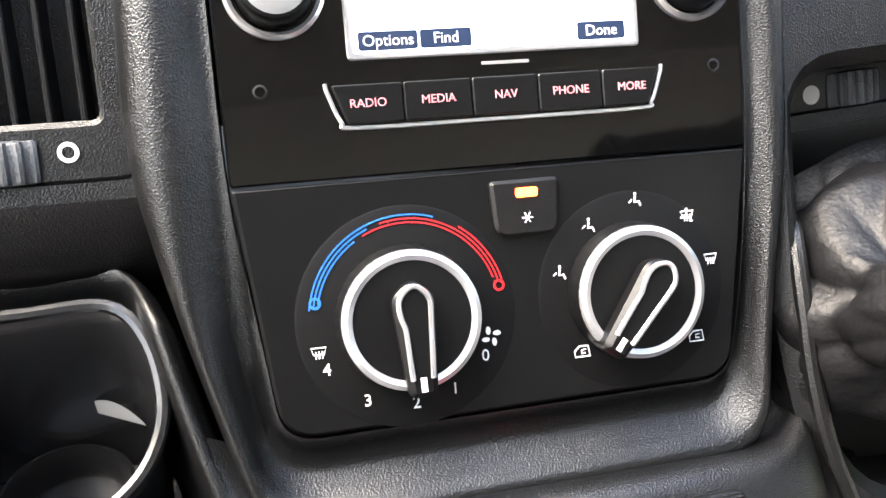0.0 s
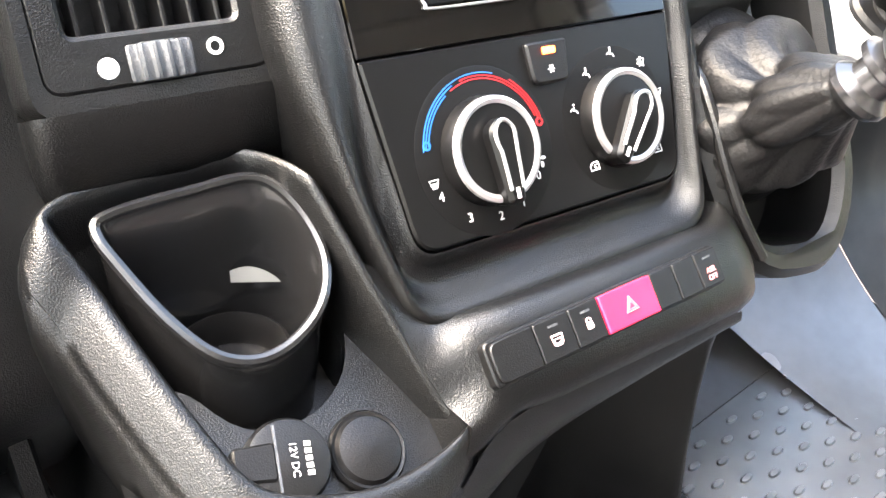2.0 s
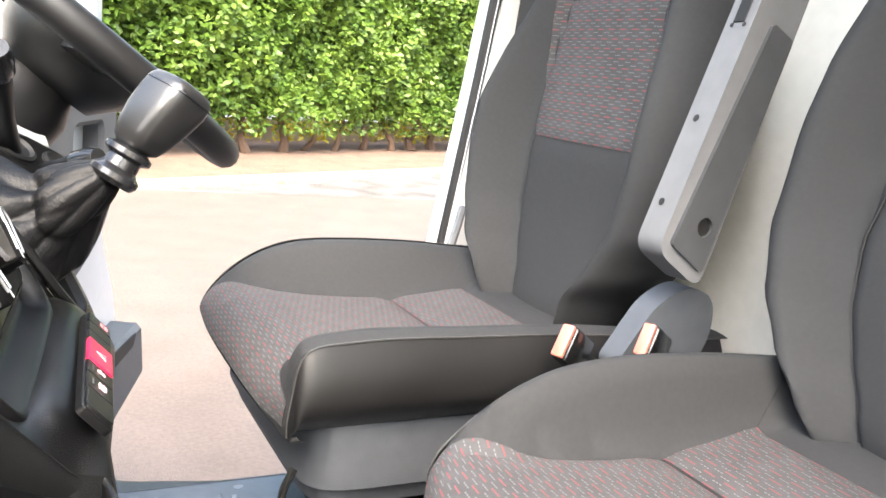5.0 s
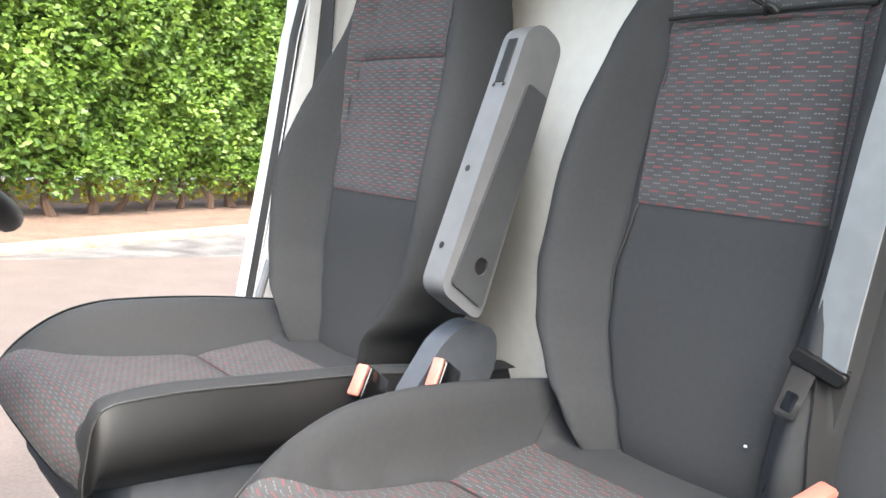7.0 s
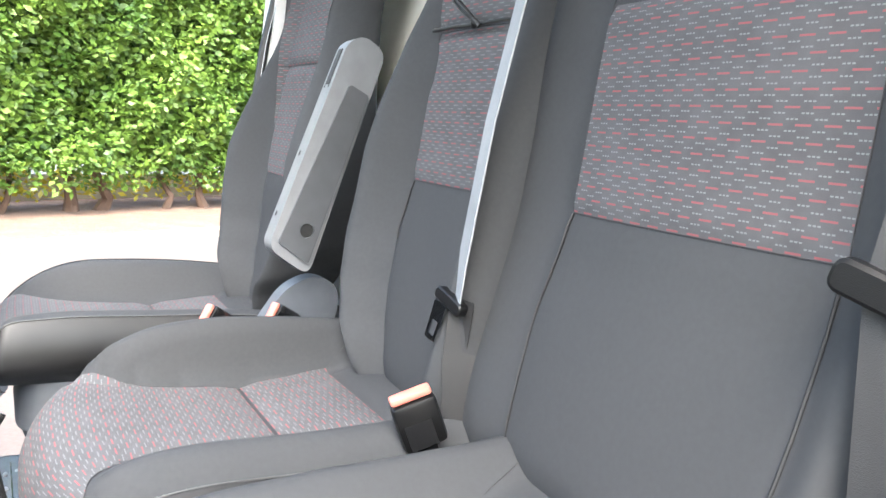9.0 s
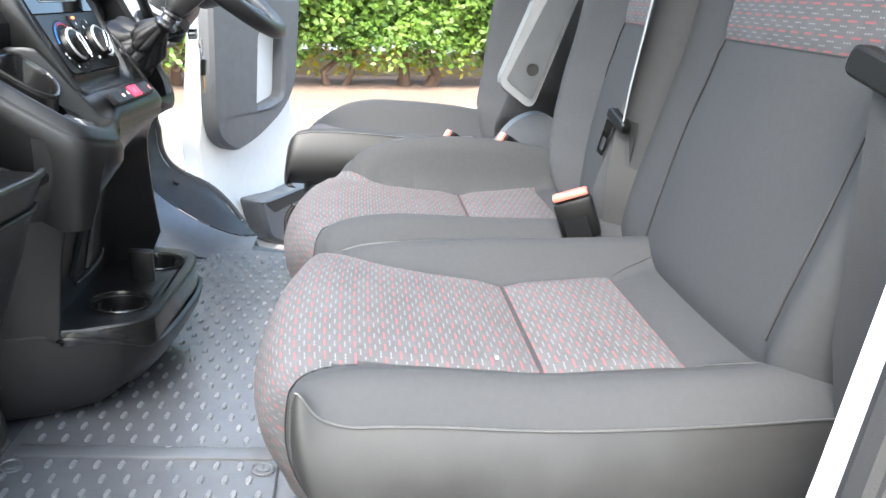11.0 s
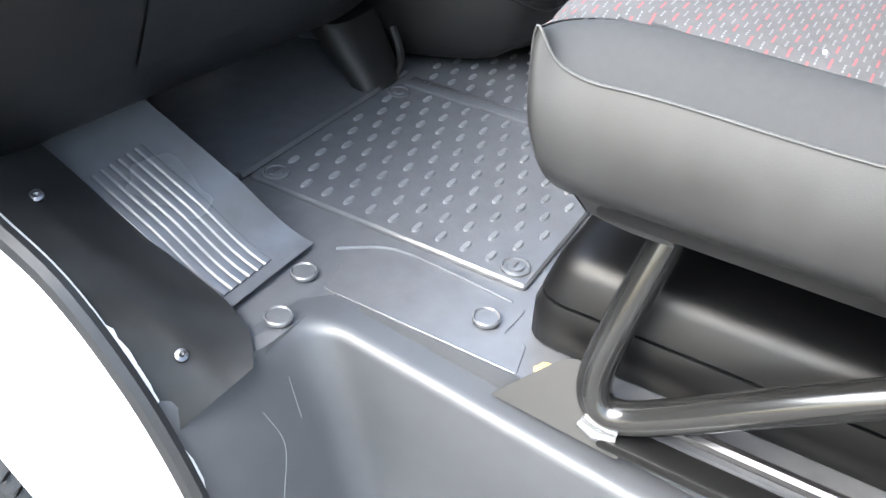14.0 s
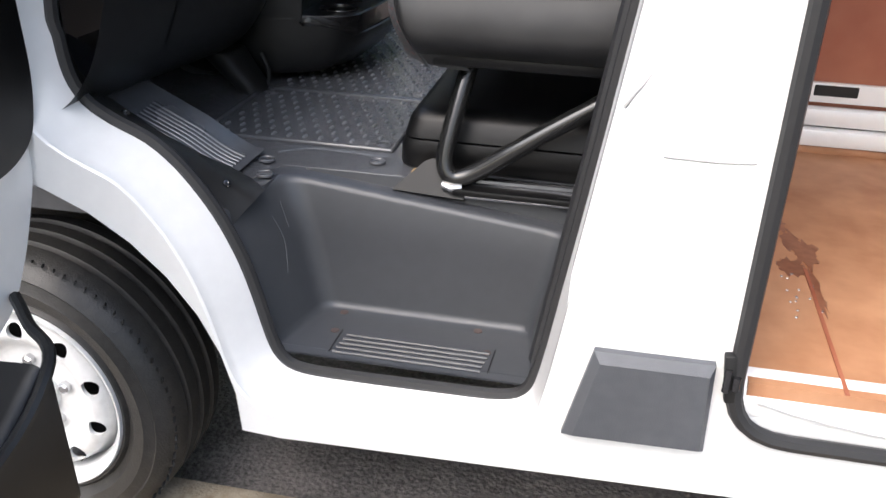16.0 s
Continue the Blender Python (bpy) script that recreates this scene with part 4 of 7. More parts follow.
# -- face of the centre console
FACE = {
    "panel": ([(-0.1, 0.225), (-0.0998, 0.034), (-0.0935, -0.02), (-0.0895, -0.057), (0.087, -0.057), (0.0945, -0.02), (0.0998, 0.034), (0.1, 0.225)], [0.004, 0.05, 0.03, 0.013, 0.013, 0.03, 0.05, 0.004]),
    "band": ([(-0.104, 0.225), (-0.1045, 0.034), (-0.1025, -0.02), (-0.094, -0.071), (0.0915, -0.0695), (0.0985, -0.02), (0.104, 0.034), (0.1045, 0.225)], [0.004, 0.05, 0.03, 0.018, 0.018, 0.03, 0.05, 0.004]),
    "crest": ([(-0.1135, 0.225), (-0.119, 0.04), (-0.1165, -0.012), (-0.0965, -0.0875), (0.1, -0.0855), (0.1045, -0.02), (0.111, 0.034), (0.113, 0.225)], [0.004, 0.05, 0.03, 0.02, 0.02, 0.03, 0.05, 0.004]),
    "outer": ([(-0.126, 0.225), (-0.1335, 0.045), (-0.1215, -0.012), (-0.1005, -0.0945), (0.106, -0.0935), (0.113, -0.02), (0.121, 0.034), (0.124, 0.225)], [0.004, 0.05, 0.03, 0.022, 0.024, 0.03, 0.05, 0.004]),
}


def face_ring(a, b, k, hi, lo):
    """A ring between two outlines of the console face; hi and lo are its heights beside the radio and round the foot."""
    A, B = rpoly(*FACE[a], 6), rpoly(*FACE[b], 6)
    out = []
    for p, q in zip(A, B):
        x, y = lerp(p[0], q[0], k), lerp(p[1], q[1], k)
        t = min(1.0, max(0.0, (0.05 - y) / 0.09))
        t = t * t * (3 - 2 * t)
        out.append(PM @ Vector((x, y, lerp(hi, lo, t))))
    return out


part("console_bezel", loft([face_ring("panel", "band", 0, -0.02, -0.02), face_ring("panel", "band", 0.0, -0.001, -0.001), face_ring("panel", "band", 0.1, -0.0005, -0.0012), face_ring("panel", "band", 0.35, -0.001, -0.006), face_ring("panel", "band", 0.9, -0.0008, -0.010), face_ring("band", "crest", 0.15, 0.0005, -0.009),
                            face_ring("band", "crest", 0.5, 0.003, -0.003), face_ring("band", "crest", 0.8, 0.0042, 0.0018), face_ring("crest", "outer", 0.0, 0.0045, 0.003), face_ring("crest", "outer", 0.3, 0.004, 0.0022),
                            face_ring("crest", "outer", 0.65, 0.0005, -0.002), face_ring("crest", "outer", 0.9, -0.006, -0.009), face_ring("crest", "outer", 1.0, -0.014, -0.02), face_ring("crest", "outer", 1.0, -0.06, -0.06)], caps=False), PLASTIC, dash, smooth=60)
hv = rpoly([(-0.0985, 0.0338), (-0.0892, -0.0555), (0.0868, -0.0555), (0.0985, 0.0338)], [0.001, 0.013, 0.013, 0.001], 6)
climate = part("climate_panel", plate(hv, [], -0.02, 0.001, PM, bev=0.0012), SILK, dash, "satin black climate control panel")
radio = part("radio", plate(rpoly([(-0.0988, 0.0348), (0.0988, 0.0348), (0.0992, 0.222), (-0.0992, 0.222)], 0.001, 1), [], -0.02, 0.0006, PM, bev=0.0008), GLOSS, dash, "gloss black radio fascia")
for sx in (-0.0853, 0.0867):
    part("fixing_hole", lathe([(0.0026, 0.0009), (0.0019, 0.0011), (0.0016, -0.0), (0.0, -0.0)], 14, PM @ T3(sx, 0.0666)), PLASTIC_D, radio)
part("screen_frame", plate(rpoly([(-0.0545, 0.0755), (0.056, 0.0755), (0.056, 0.151), (-0.0545, 0.151)], 0.002, 3), [rpoly([(-0.052, 0.078), (0.0535, 0.078), (0.0535, 0.149), (-0.052, 0.149)], 0.001, 2)], 0.0, 0.0016, PM, bev=0.0005), SILVER, radio, "thin silver screen surround")
screen = part("screen", plate([(-0.052, 0.078), (0.0535, 0.078), (0.0535, 0.149), (-0.052, 0.149)], [], 0.0, 0.001, PM), SCREEN, radio, "lit white touch screen")
for cx, w, txt in ((-0.0395, 0.0215, "Options"), (-0.0185, 0.019, "Find"), (0.041, 0.019, "Done")):
    key = part("screen_key", plate(rpoly([(cx - w / 2, 0.0785), (cx + w / 2, 0.0785), (cx + w / 2, 0.0852), (cx - w / 2, 0.0852)], 0.001, 2), [], 0.001, 0.0012, PM), NAVY, screen)
    words("caption", txt, 0.0056, PM @ T3(cx, 0.0818, 0.0013), WHITE_INK, key)
bar = [(-0.0628, 0.0678), (-0.0628, 0.0665), (-0.0585, 0.0545), (-0.055, 0.0522), (0.056, 0.0522), (0.0595, 0.0545), (0.064, 0.0665), (0.064, 0.0678)]
part("key_bar_edge", tube([PM @ Vector((x, y, 0.0014)) for x, y in smoothline([(-0.0632, 0.068), (-0.0625, 0.0645), (-0.0585, 0.0545), (-0.053, 0.0522), (0.0, 0.052), (0.054, 0.0522), (0.0595, 0.0545), (0.0635, 0.0645), (0.0642, 0.068)], 6)], 0.0008, 6), SILVER, radio, "bright trim under the keys")
xs = [-0.0615, -0.036, -0.0108, 0.0143, 0.0394, 0.063]
for i, txt in enumerate(("RADIO", "MEDIA", "NAV", "PHONE", "MORE")):
    a, b = xs[i] + 0.0002, xs[i + 1] - 0.0002
    lo_a, lo_b = (a + 0.005 if i == 0 else a), (b - 0.005 if i == 4 else b)
    key = part("radio_key", plate(rpoly([(lo_a, 0.0535), (lo_b, 0.0535), (b, 0.0672), (a, 0.0672)], 0.0012, 3), [], 0.0, 0.0028, PM, bev=0.0005), SILK, radio)
    words("caption", txt, 0.0043, PM @ T3((a + b) / 2, 0.0604, 0.0029), PINK_INK, key)
part("disc_slot", box((0.003, 0.0722, 0.0008), (0.018, 0.0012, 0.0006), PM), SILVER, radio)


def ribbed(profile, n, deep, z0, z1, M):
    """A knob skirt with fine ribs."""
    rings = []
    for z, r in profile:
        rings.append([M @ Vector(((r - (deep if (k % 2 and z0 < z < z1) else 0)) * math.cos(2 * math.pi * k / n), (r - (deep if (k % 2 and z0 < z < z1) else 0)) * math.sin(2 * math.pi * k / n), z)) for k in range(n)])
    return loft(rings)


for sx, sz in ((-0.0775, 0.101), (0.0785, 0.101)):
    KM = PM @ T3(sx, sz)
    knob = part("radio_knob", ribbed([(0.0, 0.0135), (0.002, 0.0135), (0.004, 0.0133), (0.011, 0.0128), (0.0125, 0.012), (0.013, 0.011)], 80, 0.0004, 0.003, 0.0115, KM), SILK, radio)
    part("knob_ring", lathe([(0.0175, 0.0), (0.0175, 0.003), (0.0163, 0.0044), (0.0150, 0.003), (0.0148, 0.0)], 48, KM), SILVER, knob, "silver knob ring")
    part("knob_cap", lathe([(0.0108, 0.0131), (0.009, 0.0138), (0.0, 0.0136)], 32, KM), SILVER, knob)


def dial(cx, cy, turn, ticks):
    """A climate dial: dark disc, silver ring, teardrop grip."""
    M = PM @ T3(cx, cy, 0.001)
    part("dial_base", lathe([(0.0405 if ticks else 0.038, 0.0001), (0.0395 if ticks else 0.037, 0.0004), (0.0, 0.0004)], 48, M), SILK2, climate)
    d = part("dial", ribbed([(0.0, 0.0264), (0.0018, 0.0264), (0.0088, 0.0252), (0.0096, 0.0244), (0.0098, 0.0215)], 72, 0.0006, 0.0015, 0.009, M), SILK, climate, "black ribbed dial with a silver ring")
    part("dial_ring", lathe([(0.0252, 0.0084), (0.0249, 0.0103), (0.0232, 0.0112), (0.0214, 0.0103), (0.021, 0.0084)], 56, M), SILVER, d, "satin silver ring")
    part("dial_face", lathe([(0.0212, 0.0094), (0.0172, 0.0082), (0.0164, 0.0056), (0.0, 0.005)], 48, M), SILK, d)
    part("dial_mark", box((0.0175, 0.0078, 0.0094), (0.0022, 0.0026, 0.0006), M), WHITE_INK, d)
    G = M @ Matrix.Rotation(radians(turn), 4, "Z")
    outl = rpoly([(-0.0072, 0.002), (-0.0078, 0.0095), (0, 0.0155), (0.0078, 0.0095), (0.0072, 0.002), (0.005, -0.0265), (-0.005, -0.0265)], [0.006, 0.006, 0.009, 0.006, 0.006, 0.003, 0.003], 5)
    part("grip", plate(outl, [], 0.0045, 0.017, G, bev=0.0022), SILK, d, "black teardrop grip")
    line = rpoly([(-0.0053, 0.002), (-0.0058, 0.009), (0, 0.0142), (0.0058, 0.009), (0.0053, 0.002), (0.0033, -0.0195)], [0.004, 0.005, 0.007, 0.005, 0.004, 0], 5)
    path = [(0.0036, -0.0195)] + list(reversed(line[:-1])) + [(-0.0036, -0.0195)]
    part("grip_trim", tube([G @ Vector((x, y, 0.0171)) for x, y in path], 0.001, 6), SILVER, d, "bright trim round the grip")
    part("grip_mark", box((0, -0.0215, 0.0168), (0.0022, 0.0052, 0.0006), G), WHITE_INK, d)
    return d


dial(-0.0412, -0.0165, 2, True)
dial(0.0468, -0.0165, -38, False)


def arc_band(name, cx, cy, r, w, a0, a1, material, n=30):
    bm = bmesh.new()
    rings = []
    for k in range(n + 1):
        a = radians(lerp(a0, a1, k / n))
        rings.append([PM @ Vector((cx + (r + s) * math.cos(a), cy + (r + s) * math.sin(a), z)) for s, z in ((-w / 2, 0.0012), (w / 2, 0.0012), (w / 2, 0.00165), (-w / 2, 0.00165))])
    return part(name, loft(rings, bm), material, climate)


DX, DY = -0.0402, -0.016
for r, a0, a1, m in ((0.0364, 171, 72, BLUE_INK), (0.0350, 169, 112, BLUE_INK), (0.0336, 167, 122, BLUE_INK), (0.0350, 104, 16, RED_INK), (0.0336, 116, 18, RED_INK), (0.0364, 56, 15, RED_INK)):
    arc_band("temperature_scale", DX, DY, r, 0.00058, a0, a1, m)
for a, m in ((164.5, BLUE_INK), (14, RED_INK)):
    part("scale_end", lathe([(0.0013, 0.0012), (0.0013, 0.0018), (0.0022, 0.0018), (0.0022, 0.0012)], 18, PM @ T3(DX + 0.035 * math.cos(radians(a)), DY + 0.035 * math.sin(radians(a)) - 0.0013)), m, climate)
for txt, u, v in (("0", 0.0268, -0.0185), ("1", 0.0143, -0.0292), ("2", -0.0005, -0.0325), ("3", -0.0182, -0.0292), ("4", -0.0317, -0.0162)):
    words("number", txt, 0.0062, PM @ T3(DX + u, DY + v, 0.0014), WHITE_INK, climate)


def icon(u, v, kind, s=1.0, base=0.0014, material=None, parent=None):
    """Small printed signs: fan, screen, airflow and car."""
    M = PM @ T3(u, v, base) @ Matrix.Scale(s, 4)
    bm = bmesh.new()
    if kind == "fan":
        for k in range(4):
            plate(circle(0.0017, 0.0008, 0.0012, 8, 0.0007), [], 0, 0.0003, M @ Matrix.Rotation(k * math.pi / 2, 4, "Z"), bm)
    if kind in ("screen", "both"):
        tube([M @ Vector((x, y, 0)) for x, y in ((-0.0028, 0.0018), (0.0028, 0.0018), (0.0019, -0.0008), (-0.0019, -0.0008))], 0.00025, 4, True, bm)
        for k in (-1, 0, 1):
            tube([M @ Vector((k * 0.0012, 0.0005, 0)), M @ Vector((k * 0.0012 + 0.0003, -0.0008, 0)), M @ Vector((k * 0.0012, -0.0024, 0))], 0.00025, 4, False, bm)
    if kind in ("seat", "both", "feet"):
        plate(circle(-0.0002, 0.0024, 0.0006, 8), [], 0, 0.0003, M, bm)
        tube([M @ Vector((x, y, 0)) for x, y in ((-0.0002, 0.0014), (-0.0006, -0.001), (0.0012, -0.0008), (0.002, -0.0026))], 0.00045, 4, False, bm)
        tube([M @ Vector((x, y, 0)) for x, y in ((-0.003, -0.001), (-0.0016, 0.0002))], 0.0003, 4, False, bm)
    if kind == "car":
        tube([M @ Vector((x, y, 0)) for x, y in ((-0.003, -0.0018), (-0.003, 0.0004), (-0.0012, 0.002), (0.0022, 0.002), (0.0028, -0.0018))], 0.00035, 4, True, bm)
        tube([M @ Vector((x, y, 0)) for x, y in ((0.0012, 0.0008), (-0.0004, 0.0006), (-0.0004, -0.0006), (0.001, -0.0006))], 0.0003, 4, False, bm)
    if kind == "snow":
        for k in range(3):
            a = k * math.pi / 3
            tube([M @ Vector((-0.0022 * math.cos(a), -0.0022 * math.sin(a), 0)), M @ Vector((0.0022 * math.cos(a), 0.0022 * math.sin(a), 0))], 0.00025, 4, False, bm)
    return part("printed_sign", bm, material or WHITE_INK, parent or climate, smooth=0)


icon(DX + 0.0295, DY - 0.0115, "fan", 1.3)
icon(DX - 0.034, DY - 0.0095, "screen", 0.95)
EX, EY = 0.0493, -0.0125
for u, v, k in ((-0.0312, 0.0055, "feet"), (-0.0184, 0.0222, "seat"), (0.0012, 0.0302, "seat"), (0.0222, 0.0222, "both"), (0.0312, 0.0045, "screen"), (0.0235, -0.0255, "car"), (-0.0245, -0.0255, "car")):
    icon(EX + u, EY + v, k, 0.95 if k != "car" else 1.05)
acb = part("air_con_switch", plate(rpoly([(-0.0075, 0.0293), (0.0192, 0.0293), (0.0178, 0.0085), (-0.0062, 0.0085)], [0.002, 0.002, 0.005, 0.005], 4), [], 0.0, 0.0042, PM, bev=0.0012), PLASTIC_D, climate, "black air conditioning switch with a lit lamp")
part("lamp", plate(rpoly([(0.002, 0.0228), (0.0102, 0.0228), (0.0102, 0.0262), (0.002, 0.0262)], 0.001, 3), [], 0.004, 0.0047, PM), AMBER, acb, "lit orange indicator lamp")
icon(0.0059, 0.0152, "snow", 0.95, 0.0044, WHITE_INK, acb)


# -- nose under the panel with the switch row
RIDGE = [PM @ Vector(p) for p in ((-0.1195, -0.049, -0.0015), (-0.1105, -0.08, 0.002), (-0.104, -0.103, 0.0055), (-0.0985, -0.122, 0.0085))] + [Vector((-0.104, 0.1475, 1.0365)), Vector((-0.112, 0.143, 1.022)), Vector((-0.118, 0.15, 1.0)), Vector((-0.12, 0.18, 0.97))]


def nose_ring(x, k):
    sy = -0.1056 * x
    prof = [(0.26, 1.05), (0.215, 1.065), (0.195, 1.067), (0.182, 1.066), (0.174, 1.069), (0.1635, 1.0695), (0.150, 1.0585), (0.1425, 1.051), (0.1375, 1.043), (0.1365, 1.034), (0.143, 1.02), (0.165, 0.998), (0.21, 0.97), (0.36, 0.95), (0.36, 1.05)]
    lean = 0.42 * min(1.0, max(0.0, (-0.06 - x) / 0.04))
    return [(x + lean * min(0.04, max(0.0, 1.068 - z)), y + sy + (k * 0.03 if i in range(6, 36) else 0), z) for i, (y, z) in enumerate(smoothline(prof, 3, closed=True))]


def ridge_ring():
    """The nose's end, drawn onto the ridge beside the tray."""
    ring = nose_ring(-0.1, 0.0)
    out = []
    for i, p in enumerate(ring):
        if 4 <= i <= 36:
            out.append(tuple(along(RIDGE, (i - 4) / 32)))
        else:
            out.append((-0.118, p[1], min(p[2], 1.03)))
    return out


def between(a, b, k):
    return [tuple(Vector(p).lerp(Vector(q), k)) for p, q in zip(a, b)]


N0, N1 = ridge_ring(), nose_ring(-0.085, 0.0)
part("console_nose", loft([N0, between(N0, N1, 0.3), between(N0, N1, 0.65), N1] + [nose_ring(x, k) for x, k in ((-0.05, 0), (0.0, 0), (0.05, 0), (0.085, 0.0), (0.1, 0.1), (0.112, 0.4), (0.122, 1.0))]), PLASTIC, dash, smooth=50)
SKIN_TOP = smoothline([(-0.236, 0.215, 1.03), (-0.222, 0.182, 1.022), (-0.19, 0.152, 1.012), (-0.15, 0.1365, 1.008), (-0.118, 0.1385, 1.012), (-0.08, 0.1455, 1.03), (0.0, 0.138, 1.03), (0.09, 0.128, 1.03)], 6)
SKIN_LOW = smoothline([(-0.225, 0.245, 0.91), (-0.205, 0.225, 0.9), (-0.17, 0.2, 0.9), (-0.13, 0.185, 0.915), (-0.08, 0.175, 0.94), (-0.03, 0.17, 0.965), (0.03, 0.165, 0.985), (0.1, 0.16, 1.0)], 6)


def skin(u, v):
    a, b = along(SKIN_TOP, u), along(SKIN_LOW, u)
    p = a.lerp(b, v)
    return (p.x, p.y - 0.012 * math.sin(math.pi * v), p.z)


part("console_skin", sheet(skin, 42, 14, 0.004), PLASTIC, dash, smooth=60)
SM = frame_of((-0.0125, 0.1476, 1.0633), (0.158, -0.0135, 0.002), (-0.06, -0.70, 0.69))
sw = part("switch_bar", plate(rpoly([(-0.081, -0.0108), (0.081, -0.0108), (0.081, 0.0108), (-0.081, 0.0108)], 0.004, 4), [], -0.004, 0.0012, SM, bev=0.0008), PLASTIC_D, dash, "row of black rocker switches with a red hazard switch")
cuts = [0, 0.165, 0.305, 0.43, 0.665, 0.775, 0.885, 1.0]
for i in range(7):
    a, b = -0.0795 + 0.159 * cuts[i] + 0.0003, -0.0795 + 0.159 * cuts[i + 1] - 0.0003
    mid = (a + b) / 2
    haz = i == 3
    r = [0.001, 0.001, 0.001, 0.001]
    if i == 0:
        r = [0.005, 0.001, 0.001, 0.005]
    key = part("hazard_switch" if haz else "switch", plate(rpoly([(a, -0.0096), (b, -0.0096), (b, 0.0096), (a, 0.0096)], r, 3), [], 0, 0.0038 if haz else 0.003, SM, bev=0.0006), HAZARD if haz else PLASTIC_D, sw, "raised red hazard switch" if haz else "")
    K = SM @ T3(mid, 0, 0.0034)
    if haz:
        for s in (0.0042, 0.0024):
            part("hazard_mark", tube([K @ Vector((s * x, s * y - 0.0008, 0.0006)) for x, y in ((0, 1.15), (-1, -0.6), (1, -0.6))], 0.0003, 4, True), PINK_INK, key)
    if i in (1, 2):
        part("lamp_slit", box((0, 0.0058, -0.0002), (0.006, 0.0011, 0.0004), K), PLASTIC_G, key)
        bm = bmesh.new()
        if i == 1:
            tube([K @ Vector((x, y, 0)) for x, y in ((-0.0032, 0.0012), (0.0032, 0.0012), (0.0026, -0.0028), (-0.0026, -0.0028))], 0.0006, 5, True, bm)
            tube([K @ Vector((x, y - 0.0016, 0)) for x, y in ((-0.0022, 0.001), (0.0022, 0.001), (0.0018, -0.002), (-0.0018, -0.002))], 0.0005, 5, True, bm)
        else:
            plate(rpoly([(-0.002, -0.003), (0.002, -0.003), (0.002, 0.0005), (-0.002, 0.0005)], 0.0006, 2), [], 0, 0.0003, K, bm)
            tube([K @ Vector((x, y, 0.0001)) for x, y in ((-0.0014, 0.0004), (-0.0012, 0.0018), (0, 0.0024), (0.0012, 0.0018), (0.0014, 0.0004))], 0.0005, 5, False, bm)
        part("switch_mark", bm, PALE_PINK, key, smooth=0)
    if i == 6:
        words("caption", "ASR", 0.0042, K @ T3(0, -0.0012), PINK_INK, key)
        words("caption", "OFF", 0.0042, K @ T3(0, -0.0052), PINK_INK, key)
        part("lamp_slit", box((0, 0.0058, -0.0002), (0.006, 0.0011, 0.0004), K), PLASTIC_G, key)


# -- sloping tray with the drinks bin and sockets
def tray(x, y, dz=0.0):
    return (x, y, 1.118 + 0.6 * (y - 0.288) + dz)


right_edge = [tuple(PM @ Vector(p)) for p in ((-0.0985, -0.122, 0.0085), (-0.104, -0.103, 0.0055), (-0.1105, -0.08, 0.002), (-0.1195, -0.049, -0.0015), (-0.1275, -0.018, -0.0065), (-0.1315, -0.006, -0.012))]
rim_line = smoothline([(-0.227, 0.271, 1.1165), (-0.2205, 0.256, 1.1), (-0.216, 0.231, 1.0835), (-0.2085, 0.195, 1.0615), (-0.2015, 0.173, 1.048), (-0.188, 0.1615, 1.0405), (-0.162, 0.1515, 1.0345), (-0.14, 0.149, 1.0325), (-0.118, 0.1495, 1.033), (-0.104, 0.1525, 1.0365)]
                      + right_edge + [(-0.14, 0.2715, 1.1285), (-0.16, 0.2775, 1.128), (-0.19, 0.2805, 1.1265), (-0.214, 0.282, 1.125), (-0.2265, 0.279, 1.122)], 5, closed=True)


def rim_rings():
    n = len(rim_line)
    sections = ((-0.003, -0.055, 0), (-0.002, -0.02, 0), (-0.0014, -0.005, 0), (-0.0008, -0.0015, 0), (0.0006, 0.0004, 0), (0.0028, 0.0008, 1), (0.0055, -0.0002, 1), (0.0085, -0.003, 1), (0.0155, -0.0135, 1), (0.0172, -0.016, 1), (0.0166, -0.0182, 1), (0.0186, -0.0212, 1), (0.0205, -0.0265, 1), (0.02, -0.045, 1), (0.012, -0.09, 1), (-0.005, -0.16, 1))
    rings = []
    for off, dz, outer_side in sections:
        ring = []
        for k, p in enumerate(rim_line):
            d = Vector(rim_line[(k + 2) % n]) - Vector(rim_line[k - 2])
            o = Vector((d.y, -d.x, 0)).normalized()
            if o.dot(Vector((p[0] + 0.17, p[1] - 0.22, 0))) < 0:
                o = -o
            side = min(1.0, max(0.0, (-0.10 - p[0]) / 0.045))
            back = min(1.0, max(0.0, (0.2815 - p[1]) / 0.012))
            w = side * back if p[1] < 0.2 or p[0] < -0.2 else 0.0
            w = w * w * (3 - 2 * w)
            f = lerp(0.42, 1.0, w) if outer_side else 1.0
            z = dz * (lerp(0.55 if p[1] > 0.16 else 1.0, 1.0, w) if outer_side else 1.0)
            ring.append((p[0] + o.x * off * f, p[1] + o.y * off * f, max(p[2] + z, 0.9 if p[0] < -0.18 else 0.975)))
        rings.append(ring)
    return rings


